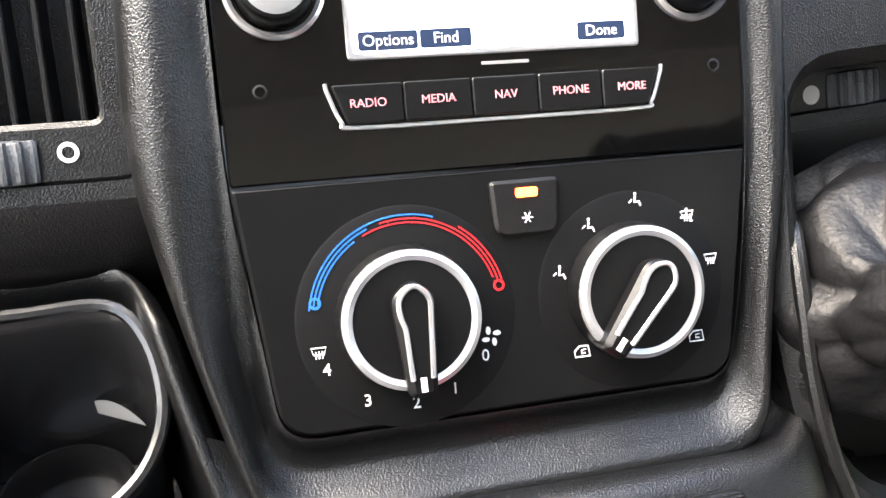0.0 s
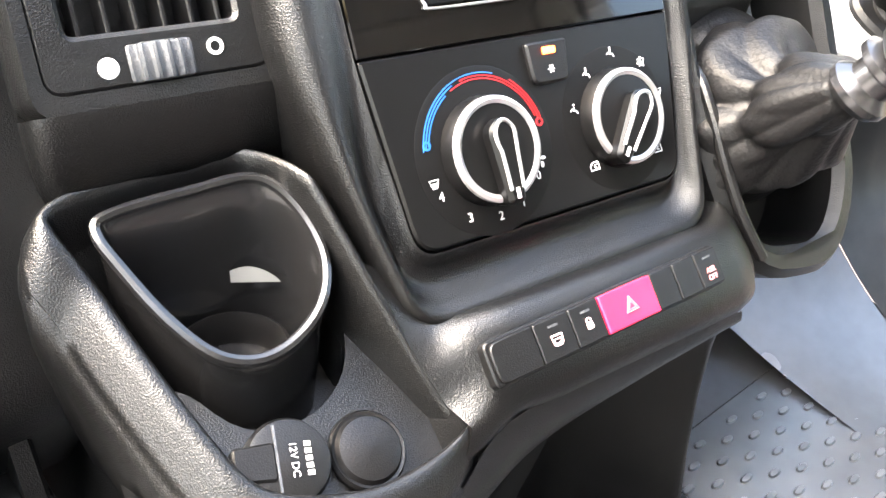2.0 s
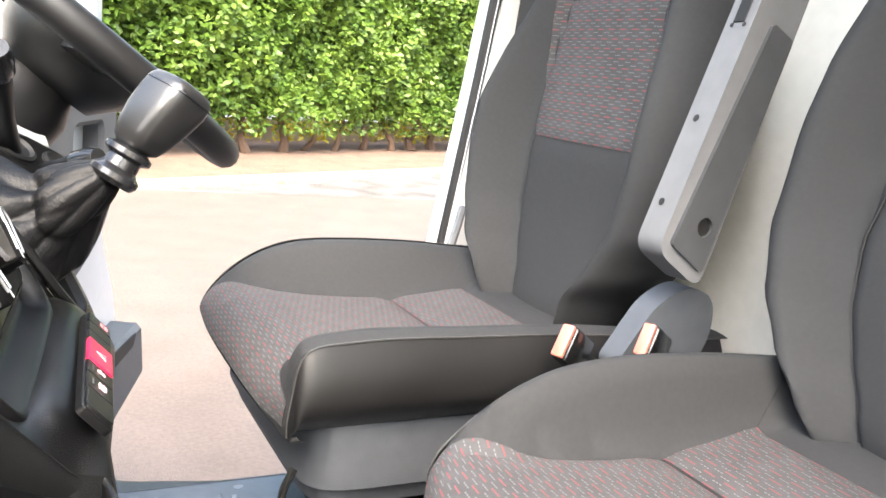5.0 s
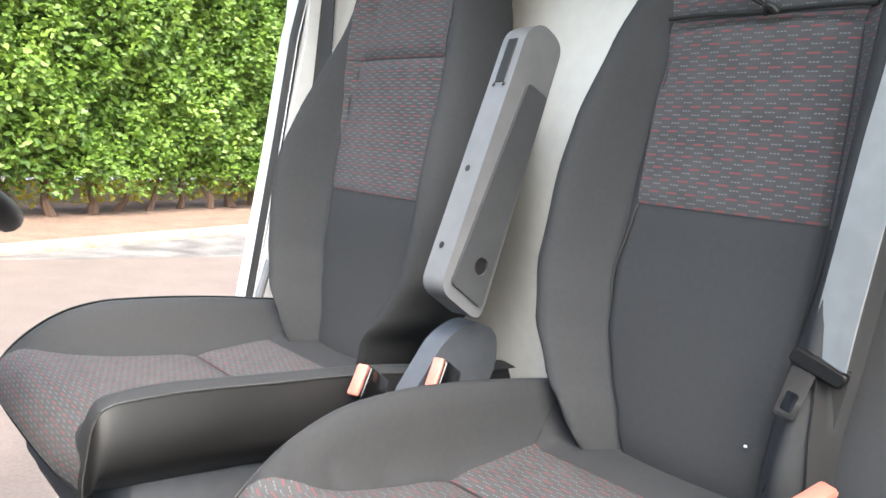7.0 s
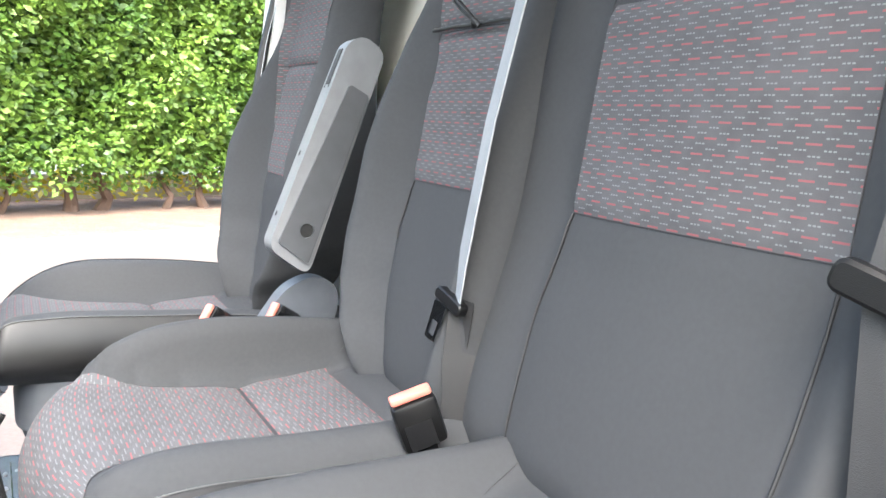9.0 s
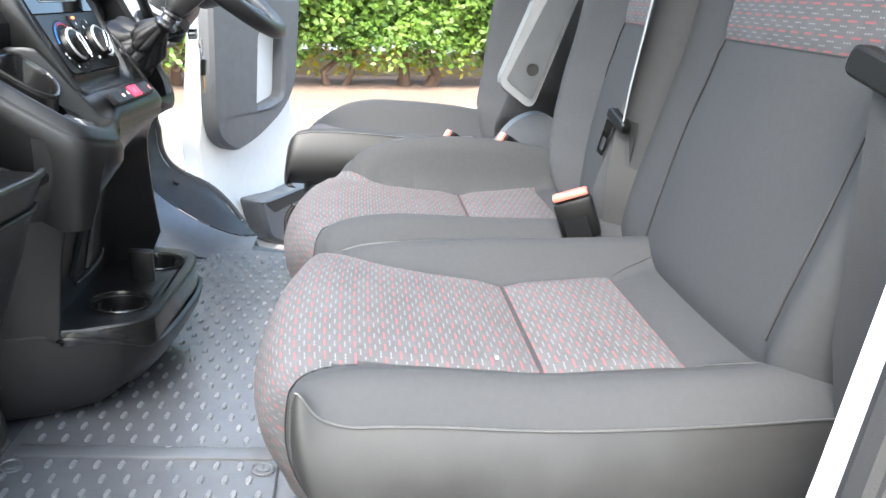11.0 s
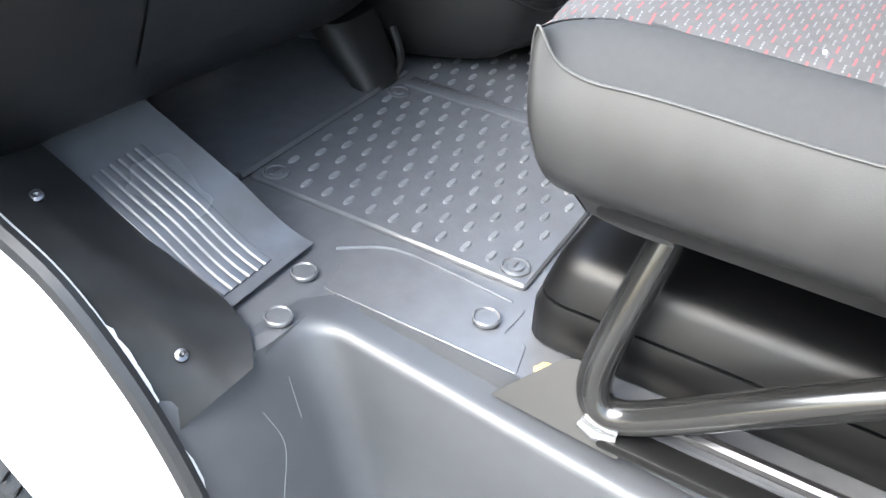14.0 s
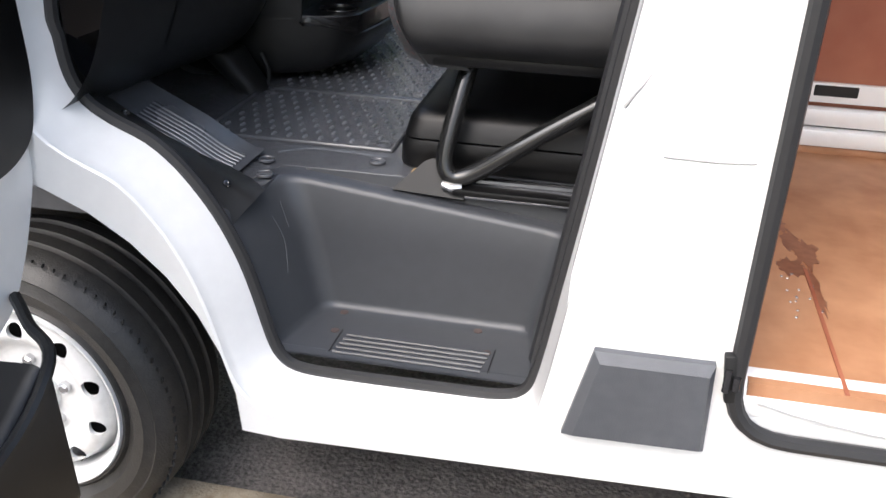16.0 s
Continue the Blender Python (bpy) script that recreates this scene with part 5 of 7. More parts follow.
part("tray_rim", loft(rim_rings(), caps=False), PLASTIC, dash, smooth=60)
part("tray_back", sheet(lambda u, v: (lerp(-0.244, -0.14, u), lerp(0.289, 0.325, v), lerp(1.122, 1.16, v * v)), 10, 6), PLASTIC, dash)
floor_pts = rpoly([(-0.232, 0.225), (-0.205, 0.222), (-0.19, 0.195), (-0.16, 0.19), (-0.135, 0.2), (-0.118, 0.23), (-0.098, 0.165), (-0.104, 0.1515), (-0.15, 0.148), (-0.2, 0.165)], [0.004, 0.01, 0.02, 0.02, 0.02, 0.004, 0.02, 0.02, 0.02, 0.03], 4)
part("tray_floor", plate(floor_pts, [], -0.03, 0.0, Matrix(((1, 0, 0, 0), (0, 1, 0, 0), (0, 0.6, 1, 1.118 - 0.6 * 0.288 - 0.0175), (0, 0, 0, 1)))), PLASTIC, dash)
part("tray_under", box((-0.16, 0.235, 1.01), (0.12, 0.1, 0.01)), BLACK, dash)
RIM = smoothline([(-0.2146, 0.2673), (-0.2052, 0.2708), (-0.1729, 0.2669), (-0.1444, 0.2619), (-0.1327, 0.2473), (-0.1308, 0.226), (-0.14, 0.2107), (-0.1569, 0.2026), (-0.1764, 0.2018), (-0.1926, 0.2104), (-0.2036, 0.2282), (-0.2112, 0.2504)], 5, closed=True)
RC = (-0.168, 0.238)


def bin_ring(s, dz, level=0.0):
    out = []
    for x, y, *_ in RIM:
        px, py = RC[0] + (x - RC[0]) * s, RC[1] + (y - RC[1]) * s
        z = 1.076 + 0.16 * (px + 0.181) + 0.714 * (py - 0.207) + dz
        out.append((px, py, lerp(z, 1.1 + dz, level)))
    return out


dbin = part("drinks_bin", loft([bin_ring(0.86, -0.085, 1), bin_ring(0.94, -0.022), bin_ring(0.965, -0.008), bin_ring(0.99, -0.0045), bin_ring(1.006, -0.0015), bin_ring(0.995, 0.0018), bin_ring(0.955, 0.0032), bin_ring(0.92, 0.0012), bin_ring(0.9, -0.005), bin_ring(0.89, -0.015), bin_ring(0.84, -0.055, 0.85), bin_ring(0.81, -0.06, 1)]), SATIN, dash, "black plastic drinks bin in the tray", smooth=60)
part("bin_ring", lathe([(0.0255, 0.0), (0.0255, 0.006), (0.0235, 0.0075), (0.022, 0.004), (0.022, -0.01), (0.0, -0.012)], 40, Matrix.Translation((-0.172, 0.235, 1.05))), PLASTIC_D, dbin)
part("bin_rim", tube([(p[0], p[1], p[2] + 0.0012) for p in bin_ring(0.972, 0.0)], 0.0026, 8, closed=True), SATIN, dbin)
part("bin_label", sheet(lambda u, v: tuple(Vector((-0.163, 0.2665, 1.068)).lerp(Vector((-0.1395, 0.247, 1.071)), u) + Vector((-0.0006, -0.0006, 0.0012 + 0.009 * v * math.sin(math.pi * u) ** 0.8))), 16, 3, 0.0004), PAPER, dbin, "pale crescent mark inside the bin")
SO = frame_of(tray(-0.1465, 0.1695, -0.016), (1, 0, 0), (0.0, -0.51, 0.86))
part("blank_socket", lathe([(0.0178, 0.0), (0.0178, 0.002), (0.0168, 0.0034), (0.0155, 0.003), (0.014, 0.0052), (0.008, 0.0066), (0.0, 0.007)], 40, SO), PLASTIC_D, dash, "round domed blanking cap")
CO = frame_of(tray(-0.182, 0.179, -0.016), (0.385, 0.913, 0.54), (0.0, -0.51, 0.86))
cap = part("power_socket", lathe([(0.0185, 0.0), (0.0185, 0.006), (0.0172, 0.0085), (0.015, 0.0092), (0.0, 0.0096)], 40, CO), PLASTIC_D, dash, "12 volt power socket with its hinged cap")
part("cap_tab", plate(rpoly([(-0.008, 0.006), (0.008, 0.006), (0.007, 0.0235), (-0.007, 0.0235)], 0.002, 3), [], 0.004, 0.0105, CO, bev=0.001), PLASTIC_D, cap)
part("cap_groove", box((0, 0.0055, 0.0098), (0.030, 0.001, 0.0008), CO), PLASTIC_G, cap)
words("caption", "12V DC", 0.0044, CO @ T3(0, -0.0015, 0.0098, 180), PALE, cap)
for i in range(5):
    part("print_bar", box((-0.006 + i * 0.003, -0.0078, 0.0096), (0.002, 0.0028, 0.0003), CO), PALE, cap)


# -- air vents
def vent(origin, xdir, mirror=1):
    V = frame_of(origin, xdir, (-0.1, -0.89, 0.44))
    body = [(-0.052, -0.052), (0.052, -0.05), (0.05, 0.14), (-0.05, 0.14)]
    opening = rpoly([(-0.034, 0.010), (0.034, 0.010), (0.034, 0.105), (-0.034, 0.105)], 0.003, 3)
    v = part("air_vent", plate(rpoly([(-0.047, -0.012), (0.047, -0.012), (0.046, 0.115), (-0.046, 0.115)], 0.008, 4), [opening], -0.03, 0.002, V, bev=0.002), PLASTIC, dash, "black louvred air vent")
    part("vent_back", box((0, 0.058, -0.045), (0.074, 0.105, 0.004), V), PLASTIC_D, v)
    for i in range(6):
        part("slat", box((-0.0283 + i * 0.01135, 0.0575, -0.012), (0.0022, 0.096, 0.02), V, bev=0.0006, seg=1), PLASTIC_D, v)
    for i in range(4):
        part("cross_slat", box((0, 0.022 + i * 0.024, -0.03), (0.068, 0.0016, 0.014), V), PLASTIC_D, v)
    part("thumbwheel", ribbed_wheel(V @ T3(0.0, -0.003, -0.008)), PLASTIC_G, v, "ribbed thumbwheel")
    part("dot", lathe([(0.0042, 0.0022), (0.0036, 0.0026), (0.0, 0.0026)], 20, V @ T3(-0.0215 * mirror, -0.0035)), WHITE_INK, v)
    part("dot", lathe([(0.0022, 0.0022), (0.0022, 0.0028), (0.0036, 0.0028), (0.0036, 0.0022)], 20, V @ T3(0.0225 * mirror, -0.0005)), WHITE_INK, v)
    return v


def ribbed_wheel(M):
    rings = []
    for h, r in ((-0.0078, 0.0105), (-0.0072, 0.0132), (-0.006, 0.0138), (0.006, 0.0138), (0.0072, 0.0132), (0.0078, 0.0105)):
        rings.append([M @ Vector(((r + (0.0011 if k % 4 < 2 else 0)) * math.cos(2 * math.pi * k / 88) * 1.3, h, (r + (0.0011 if k % 4 < 2 else 0)) * math.sin(2 * math.pi * k / 88))) for k in range(88)])
    return loft(rings)


def vent_pod(origin, xdir):
    """The moulded hood that carries a vent."""
    V = frame_of(origin, xdir, (-0.1, -0.89, 0.44))
    rs = []
    for n, s, d in ((0.0025, 0.93, 0), (-0.004, 1.0, 0), (-0.03, 1.02, 0.0), (-0.14, 1.06, 0.0)):
        o = rpoly([(-0.056 * s, -0.02), (0.056 * s, -0.02), (0.054 * s, 0.135), (-0.054 * s, 0.135)], 0.012, 5)
        rs.append([V @ Vector((x, y, n)) for x, y in o])
    inner = rpoly([(-0.0465, -0.0115), (0.0465, -0.0115), (0.0455, 0.1145), (-0.0455, 0.1145)], 0.008, 5)
    rs.insert(0, [V @ Vector((x, y, 0.0022)) for x, y in inner])
    rs.insert(0, [V @ Vector((x, y, -0.02)) for x, y in inner])
    p = part("vent_hood", loft(rs, caps=False), PLASTIC, dash, smooth=50)
    chin = []
    for dz, s, f in ((0.0, 1.0, 0.0), (-0.006, 1.0, 0.0015), (-0.04, 0.99, -0.002), (-0.047, 0.96, -0.01), (-0.05, 0.9, -0.03)):
        ring = []
        for x, y in rpoly([(-0.056 * s, 0.003 + f), (0.056 * s, 0.003 + f), (0.056, -0.12), (-0.056, -0.12)], [0.012, 0.012, 0.002, 0.002], 5):
            q = V @ Vector((x, -0.018, y))
            ring.append((q.x, q.y, q.z + dz))
        chin.append(ring)
    part("vent_chin", loft(chin), PLASTIC, dash, smooth=50)


VL, VR = (-0.1705, 0.287, 1.1745), (0.176, 0.262, 1.176)
vent_pod(VL, (0.985, -0.16, 0.03))
vent(VL, (0.985, -0.16, 0.03))
vent_pod(VR, (0.995, 0.06, 0.0))
vent(VR, (0.995, 0.06, 0.0))

# -- main mouldings: passenger side
up_prof = [(0.95, 1.24), (0.5, 1.21), (0.36, 1.195), (0.28, 1.18), (0.232, 1.162), (0.214, 1.14), (0.212, 1.115), (0.23, 1.105), (0.43, 1.10), (0.95, 1.10)]
part("upper_dash", plate(rpoly(up_prof, [0.01, 0.05, 0.06, 0.04, 0.03, 0.02, 0.01, 0.01, 0.01, 0.01], 5), [], -0.95, -0.40, SIDE), PLASTIC, dash, smooth=40)
part("shelf_edge", tube([(-0.95, 0.216, 1.11), (-0.6, 0.216, 1.11), (-0.40, 0.216, 1.11)], 0.006, 8), PLASTIC_D, dash)
part("dash_fill", plate(rpoly([(0.95, 1.24), (0.42, 1.29), (0.335, 1.24), (0.285, 1.115), (0.26, 1.04), (0.3, 0.96), (0.95, 0.96)], 0.02, 4), [], -0.40, -0.12, SIDE), PLASTIC, dash, smooth=40)
part("dash_fill", box((0.0, 0.5, 1.2), (0.28, 0.32, 0.12), bev=0.02), PLASTIC, dash)


def knee(u, v):
    """The glovebox front, curving down and away."""
    x = lerp(-0.95, -0.265, u)
    line = smoothline([(0.172, 1.02), (0.182, 0.985), (0.196, 0.93), (0.222, 0.85), (0.262, 0.775), (0.33, 0.72), (0.45, 0.69)], 5)
    p = along(line, v)
    edge = 0.06 * max(0, (u - 0.86) / 0.14) ** 2
    rise = 0.16 * max(0.0, (0.24 - u) / 0.24) ** 2 * (1 - v) ** 3
    return (x, p.x + edge * (0.3 + v), p.y - 0.035 * u + 0.035 - 0.02 + rise)


part("knee_panel", sheet(knee, 30, 24, 0.006), PLASTIC, dash, smooth=60)
part("shelf_lip", tube([Vector(knee(k / 40 * 0.96, 0.0)) + Vector((0, 0.003, 0)) for k in range(41)], 0.005, 8), PLASTIC, dash)
part("shelf_floor", box((-0.6, 0.33, 0.985), (0.7, 0.28, 0.012), bev=0.003), PLASTIC_D, dash)
part("shelf_back", box((-0.6, 0.46, 1.07), (0.7, 0.012, 0.14)), PLASTIC_D, dash)
part("shelf_end", plate(rpoly([(0.24, 0.95), (0.275, 1.03), (0.31, 1.09), (0.46, 1.13), (0.46, 0.95)], 0.01, 3), [], -0.262, -0.252, SIDE, bev=0.002), PLASTIC, dash)
part("shelf_divider", box((-0.66, 0.30, 1.01), (0.012, 0.16, 0.05), bev=0.004), PLASTIC_D, dash)
door = part("glovebox_lid", sheet(lambda u, v: Vector(knee(lerp(0.30, 0.93, u), lerp(0.19, 0.60, v))) + Vector((0, -0.0018, 0.0)), 20, 12, 0.004), PLASTIC, dash, "closed glovebox lid with a recessed pull")
part("lid_gap", tube([Vector(knee(lerp(0.30, 0.95, i / 20), 0.178)) + Vector((0, -0.0035, 0)) for i in range(21)], 0.0022, 6), BLACK, door)
hp = [Vector(knee(u, v)) + Vector((0, -0.0085, 0)) for u, v in ((0.55, 0.285), (0.70, 0.262), (0.685, 0.33), (0.63, 0.395), (0.56, 0.42))]
part("handle", tube(smoothline([tuple(p) for p in hp], 5, closed=True), 0.0026, 8, closed=True), PLASTIC, door, "curved pull edge")
bm = bmesh.new()
bm.faces.new([bm.verts.new(p + Vector((0, 0.003, 0))) for p in hp])
part("pull_recess", bm, PLASTIC_D, door)
part("pull_latch", box(tuple(Vector(knee(0.628, 0.395)) + Vector((0, -0.012, 0))), (0.01, 0.007, 0.022), bev=0.003), PLASTIC, door)


# -- tower down to the floor with the lower cup holder
def tower_ring(z, xl, yl, xf, yf, yb, x1, yr, r=0.012):
    """xl, yl: where the flank meets the knee panel; xf, yf: the edge of the hollow; yb: its back; x1, yr: the far lip."""
    pts = [(xl, 0.6), (xl, yl), (xf, yf), (xf + 0.03, max(yf, yb)), (x1 - 0.07, yb), (x1, yr), (x1 + 0.03, yr + 0.06), (x1 + 0.03, 0.6)]
    return [(x, y, z) for x, y in rpoly(pts, [r, 0.05, 0.006, 0.02, 0.03, r, r, r], 4)]


part("tower", loft([tower_ring(*row) for row in (
    (0.66, -0.2, 0.335, -0.165, 0.24, 0.24, 0.15, 0.22), (0.70, -0.226, 0.31, -0.198, 0.212, 0.212, 0.16, 0.19), (0.745, -0.23, 0.3, -0.202, 0.202, 0.205, 0.165, 0.165), (0.755, -0.231, 0.297, -0.202, 0.202, 0.226, 0.165, 0.16),
    (0.80, -0.234, 0.285, -0.198, 0.2, 0.232, 0.158, 0.142), (0.85, -0.236, 0.275, -0.196, 0.197, 0.232, 0.157, 0.15), (0.90, -0.237, 0.262, -0.192, 0.191, 0.228, 0.158, 0.157), (0.94, -0.236, 0.25, -0.186, 0.182, 0.214, 0.163, 0.162),
    (0.968, -0.234, 0.244, -0.182, 0.172, 0.19, 0.166, 0.163), (0.985, -0.231, 0.24, -0.185, 0.165, 0.168, 0.168, 0.16), (0.995, -0.228, 0.242, -0.188, 0.161, 0.159, 0.168, 0.156), (1.01, -0.222, 0.245, -0.185, 0.158, 0.157, 0.165, 0.155), (1.02, -0.21, 0.25, -0.175, 0.17, 0.17, 0.15, 0.18))]), PLASTIC, dash, smooth=40)
slot_line = smoothline([(-0.02, 0.2255, 0.79), (0.012, 0.2265, 0.83), (0.045, 0.224, 0.88), (0.078, 0.212, 0.925), (0.098, 0.199, 0.95)], 5)
slot_half = [lerp(0.052, 0.006, (k / (len(slot_line) - 1)) ** 1.2) for k in range(len(slot_line))]
part("hollow_slot", loft([[(x - w, y - 0.002, z), (x + w, y - 0.006, z + 0.002), (x + w, y + 0.01, z + 0.002), (x - w, y + 0.01, z)] for (x, y, z), w in zip(slot_line, slot_half)]), BLACK, dash, "dark open slot at the back of the hollow", smooth=30)
part("hollow_rib", tube([(x - w * 0.2, y - 0.006, z) for (x, y, z), w in zip(slot_line, slot_half)], 0.005, 8), PLASTIC, dash)
part("slot_edge", tube(smoothline([(-0.078, 0.221, 0.783), (-0.02, 0.216, 0.784), (0.034, 0.216, 0.79), (0.046, 0.215, 0.8)], 5), 0.0034, 8), PLASTIC, dash)
CH = rpoly([(-0.198, 0.24), (-0.2, 0.196), (-0.148, 0.098), (-0.02, 0.086), (0.11, 0.079), (0.185, 0.09), (0.213, 0.15), (0.2, 0.22)], [0.008, 0.012, 0.045, 0.1, 0.05, 0.04, 0.04, 0.01], 6)
holes = [circle(0.118, 0.146, 0.043, 30), circle(-0.082, 0.156, 0.041, 30)]
hold = part("cup_holder", plate(CH, holes, 0.728, 0.756, None, bev=0.004), PLASTIC, dash, "black plastic twin cup holder tray")
part("holder_skirt", loft([[(x * q, 0.17 + (y - 0.17) * q, z + (0.03 * ease((-x - 0.13) / 0.07) if z < 0.72 else 0.0)) for x, y in CH] for z, q in ((0.7, 0.98), (0.708, 1.0), (0.7105, 1.022), (0.714, 1.026), (0.718, 1.018), (0.735, 1.012), (0.748, 1.006), (0.7535, 0.998))], caps=False), SATIN, hold, "smooth black front band", smooth=40)
TB = rpoly([(-0.231, 0.42), (-0.231, 0.302), (-0.204, 0.203), (-0.152, 0.092), (-0.02, 0.074), (0.11, 0.067), (0.192, 0.078), (0.222, 0.15), (0.21, 0.42)], [0.01, 0.06, 0.06, 0.06, 0.1, 0.06, 0.05, 0.06, 0.01], 7)
part("tower_base", loft([[(x * lerp(q, 1.0, 0.9 if x < -0.15 else 0.0), 0.33 + (y - 0.33) * q, z + (0.044 * ease((-x - 0.12) / 0.08) if z > 0.7 else 0.022 * ease((-x - 0.12) / 0.08) if z > 0.685 else 0.0)) for x, y in TB] for z, q in ((0.6255, 0.7), (0.63, 0.76), (0.645, 0.85), (0.668, 0.93), (0.69, 0.975), (0.704, 0.99), (0.712, 0.99), (0.714, 0.97))], caps=False), PLASTIC, dash, smooth=60)
for c in holes:
    cx, cy = sum(p[0] for p in c) / 30, sum(p[1] for p in c) / 30
    cup = part("cup", lathe([(0.0445, 0.0035), (0.0465, 0.0055), (0.0455, 0.0075), (0.043, 0.007), (0.0418, 0.003), (0.040, -0.05), (0.036, -0.055), (0.0, -0.056)], 36, Matrix.Translation((cx, cy, 0.752))), SATIN, hold, "round cup well with a raised lip")
    for k in range(3):
        a = radians(70 + 120 * k)
        part("cup_rib", tube([(cx + 0.038 * math.cos(a), cy + 0.038 * math.sin(a), z) for z in (0.7, 0.73, 0.75)], [0.006, 0.006, 0.004], 8), PLASTIC, cup)
part("holder_divider", box((0.022, 0.148, 0.772), (0.013, 0.038, 0.08), Matrix.Translation((0.022, 0.148, 0.77)) @ Matrix.Rotation(radians(-14), 4, "Y") @ Matrix.Translation((-0.022, -0.148, -0.77)), bev=0.003), PLASTIC, hold, "upright divider between the cups")

# -- driver side mouldings, light grey shroud
part("right_dash", plate(rpoly([(0.95, 1.2), (0.5, 1.225), (0.37, 1.21), (0.31, 1.17), (0.31, 1.11), (0.42, 1.0), (0.5, 0.85), (0.95, 0.8)], 0.03, 4), [], 0.125, 0.95, SIDE), PLASTIC, dash, smooth=40)
part("cluster_hood", box((0.5, 0.42, 1.215), (0.3, 0.16, 0.07), bev=0.03, seg=4), PLASTIC_D, dash)


# ---- gear lever ----
gear = thing("gear_lever", "dash mounted gear lever with a creased black leather boot", "gear lever", (0.17, 0.22, 1.1))


def boot():
    """A slack leather gaiter gathered at the lever, with sharp sagging folds."""
    rings = []
    base, top = Vector((0.184, 0.228, 1.1)), Vector((0.129, 0.13, 1.156))
    n, m = 120, 44

    def crease(x):
        x = abs((x / math.pi) % 1.0 - 0.5) * 2
        return x ** 0.6
    for j in range(m + 1):
        t = j / m
        c = base.lerp(top, t) + Vector((0.003 * math.sin(9 * t), 0, -0.014 * math.sin(math.pi * t)))
        d = (top - base).normalized()
        sx = (Vector((1, 0, 0.1)) - d * d.x).normalized()
        sy = d.cross(sx)
        rx, ry = lerp(0.06, 0.0135, t ** 1.5), lerp(0.056, 0.0135, t ** 1.5)
        env = math.sin(math.pi * min(1, 0.06 + t * 0.94)) ** 0.7
        ring = []
        for k in range(n):
            a = 2 * math.pi * k / n
            w = 2.6 * t + 0.5 * math.sin(a + 1)
            fold = 0.22 * (crease(1.5 * a + w) - 0.62) + 0.16 * (crease(2.5 * a - 2.2 * w + 1.0) - 0.6)
            sag = 0.46 * (crease(6.5 * t + 0.9 * math.sin(a) + 0.5 * math.sin(2 * a + 1)) - 0.55)
            gather = 0.34 * (crease(4 * a + 1.4 * t) - 0.55) * ease((t - 0.35) / 0.3) * (1 - 0.7 * t)
            f = 1 + env * (fold + sag) + gather
            ring.append(c + sx * (rx * f * math.cos(a)) + sy * (ry * f * math.sin(a)))
        rings.append(ring)
    return loft(rings)


part("boot", boot(), SOFT, gear, "creased soft black leather boot", smooth=80)
GA = frame_of((0.1305, 0.1275, 1.155), (1, 0, 0), (0.06, -0.5, 0.86))
part("collar", lathe([(0.0155, -0.004), (0.0185, 0.0), (0.0185, 0.004), (0.013, 0.009), (0.0125, 0.016), (0.018, 0.019), (0.018, 0.023), (0.012, 0.026), (0.0, 0.026)], 28, GA), CHROME_D, gear, "dark metal collar")
kn = []
for h, rx, ry, off in ((0.024, 0.011, 0.011, 0), (0.029, 0.0185, 0.0185, 0.001), (0.04, 0.0225, 0.0235, 0.002), (0.056, 0.0255, 0.027, 0.004), (0.07, 0.027, 0.0285, 0.006), (0.08, 0.0265, 0.0275, 0.007), (0.0855, 0.023, 0.024, 0.007), (0.0875, 0.014, 0.015, 0.007)):
    kn.append([GA @ Vector((c.x, c.y, h)) for c in superring((0, -off, 0), (0.8, 0.6, 0), (-0.6, 0.8, 0), rx * 0.8, ry * 0.8, 32, 3.6)])
part("knob", loft(kn), KNOB, gear, "rounded grey leather knob", smooth=60)
part("knob_edge", tube([GA @ Vector((c.x, c.y, 0.078)) for c in superring((0, -0.007, 0), (0.8, 0.6, 0), (-0.6, 0.8, 0), 0.0214, 0.0224, 32, 3.6)], 0.0008, 6, closed=True), CHROME_D, gear)
gp_out = rpoly([(0.108, 0.10), (0.262, 0.11), (0.262, -0.10), (0.225, -0.15), (0.135, -0.135), (0.112, -0.05)], [0.02, 0.02, 0.05, 0.05, 0.04, 0.04], 5)
gp_in = rpoly([(0.1235, 0.062), (0.242, 0.07), (0.242, -0.09), (0.215, -0.128), (0.145, -0.115), (0.126, -0.045)], [0.02, 0.02, 0.04, 0.04, 0.03, 0.04], 5)
part("boot_frame", plate(gp_out, [gp_in], -0.06, 0.0, PM, bev=0.006), PLASTIC, gear, "black moulded frame round the boot")
part("frame_ridge", tube(smoothline([tuple(PM @ Vector(p)) for p in ((0.132, 0.004, -0.022), (0.122, -0.004, -0.004), (0.12, -0.03, 0.003), (0.1215, -0.06, 0.005), (0.127, -0.09, 0.006), (0.136, -0.118, 0.008))], 5), 0.0036, 10), PLASTIC, gear)
part("boot_well", plate(gp_out, [], -0.1, -0.055, PM), BLACK, gear)


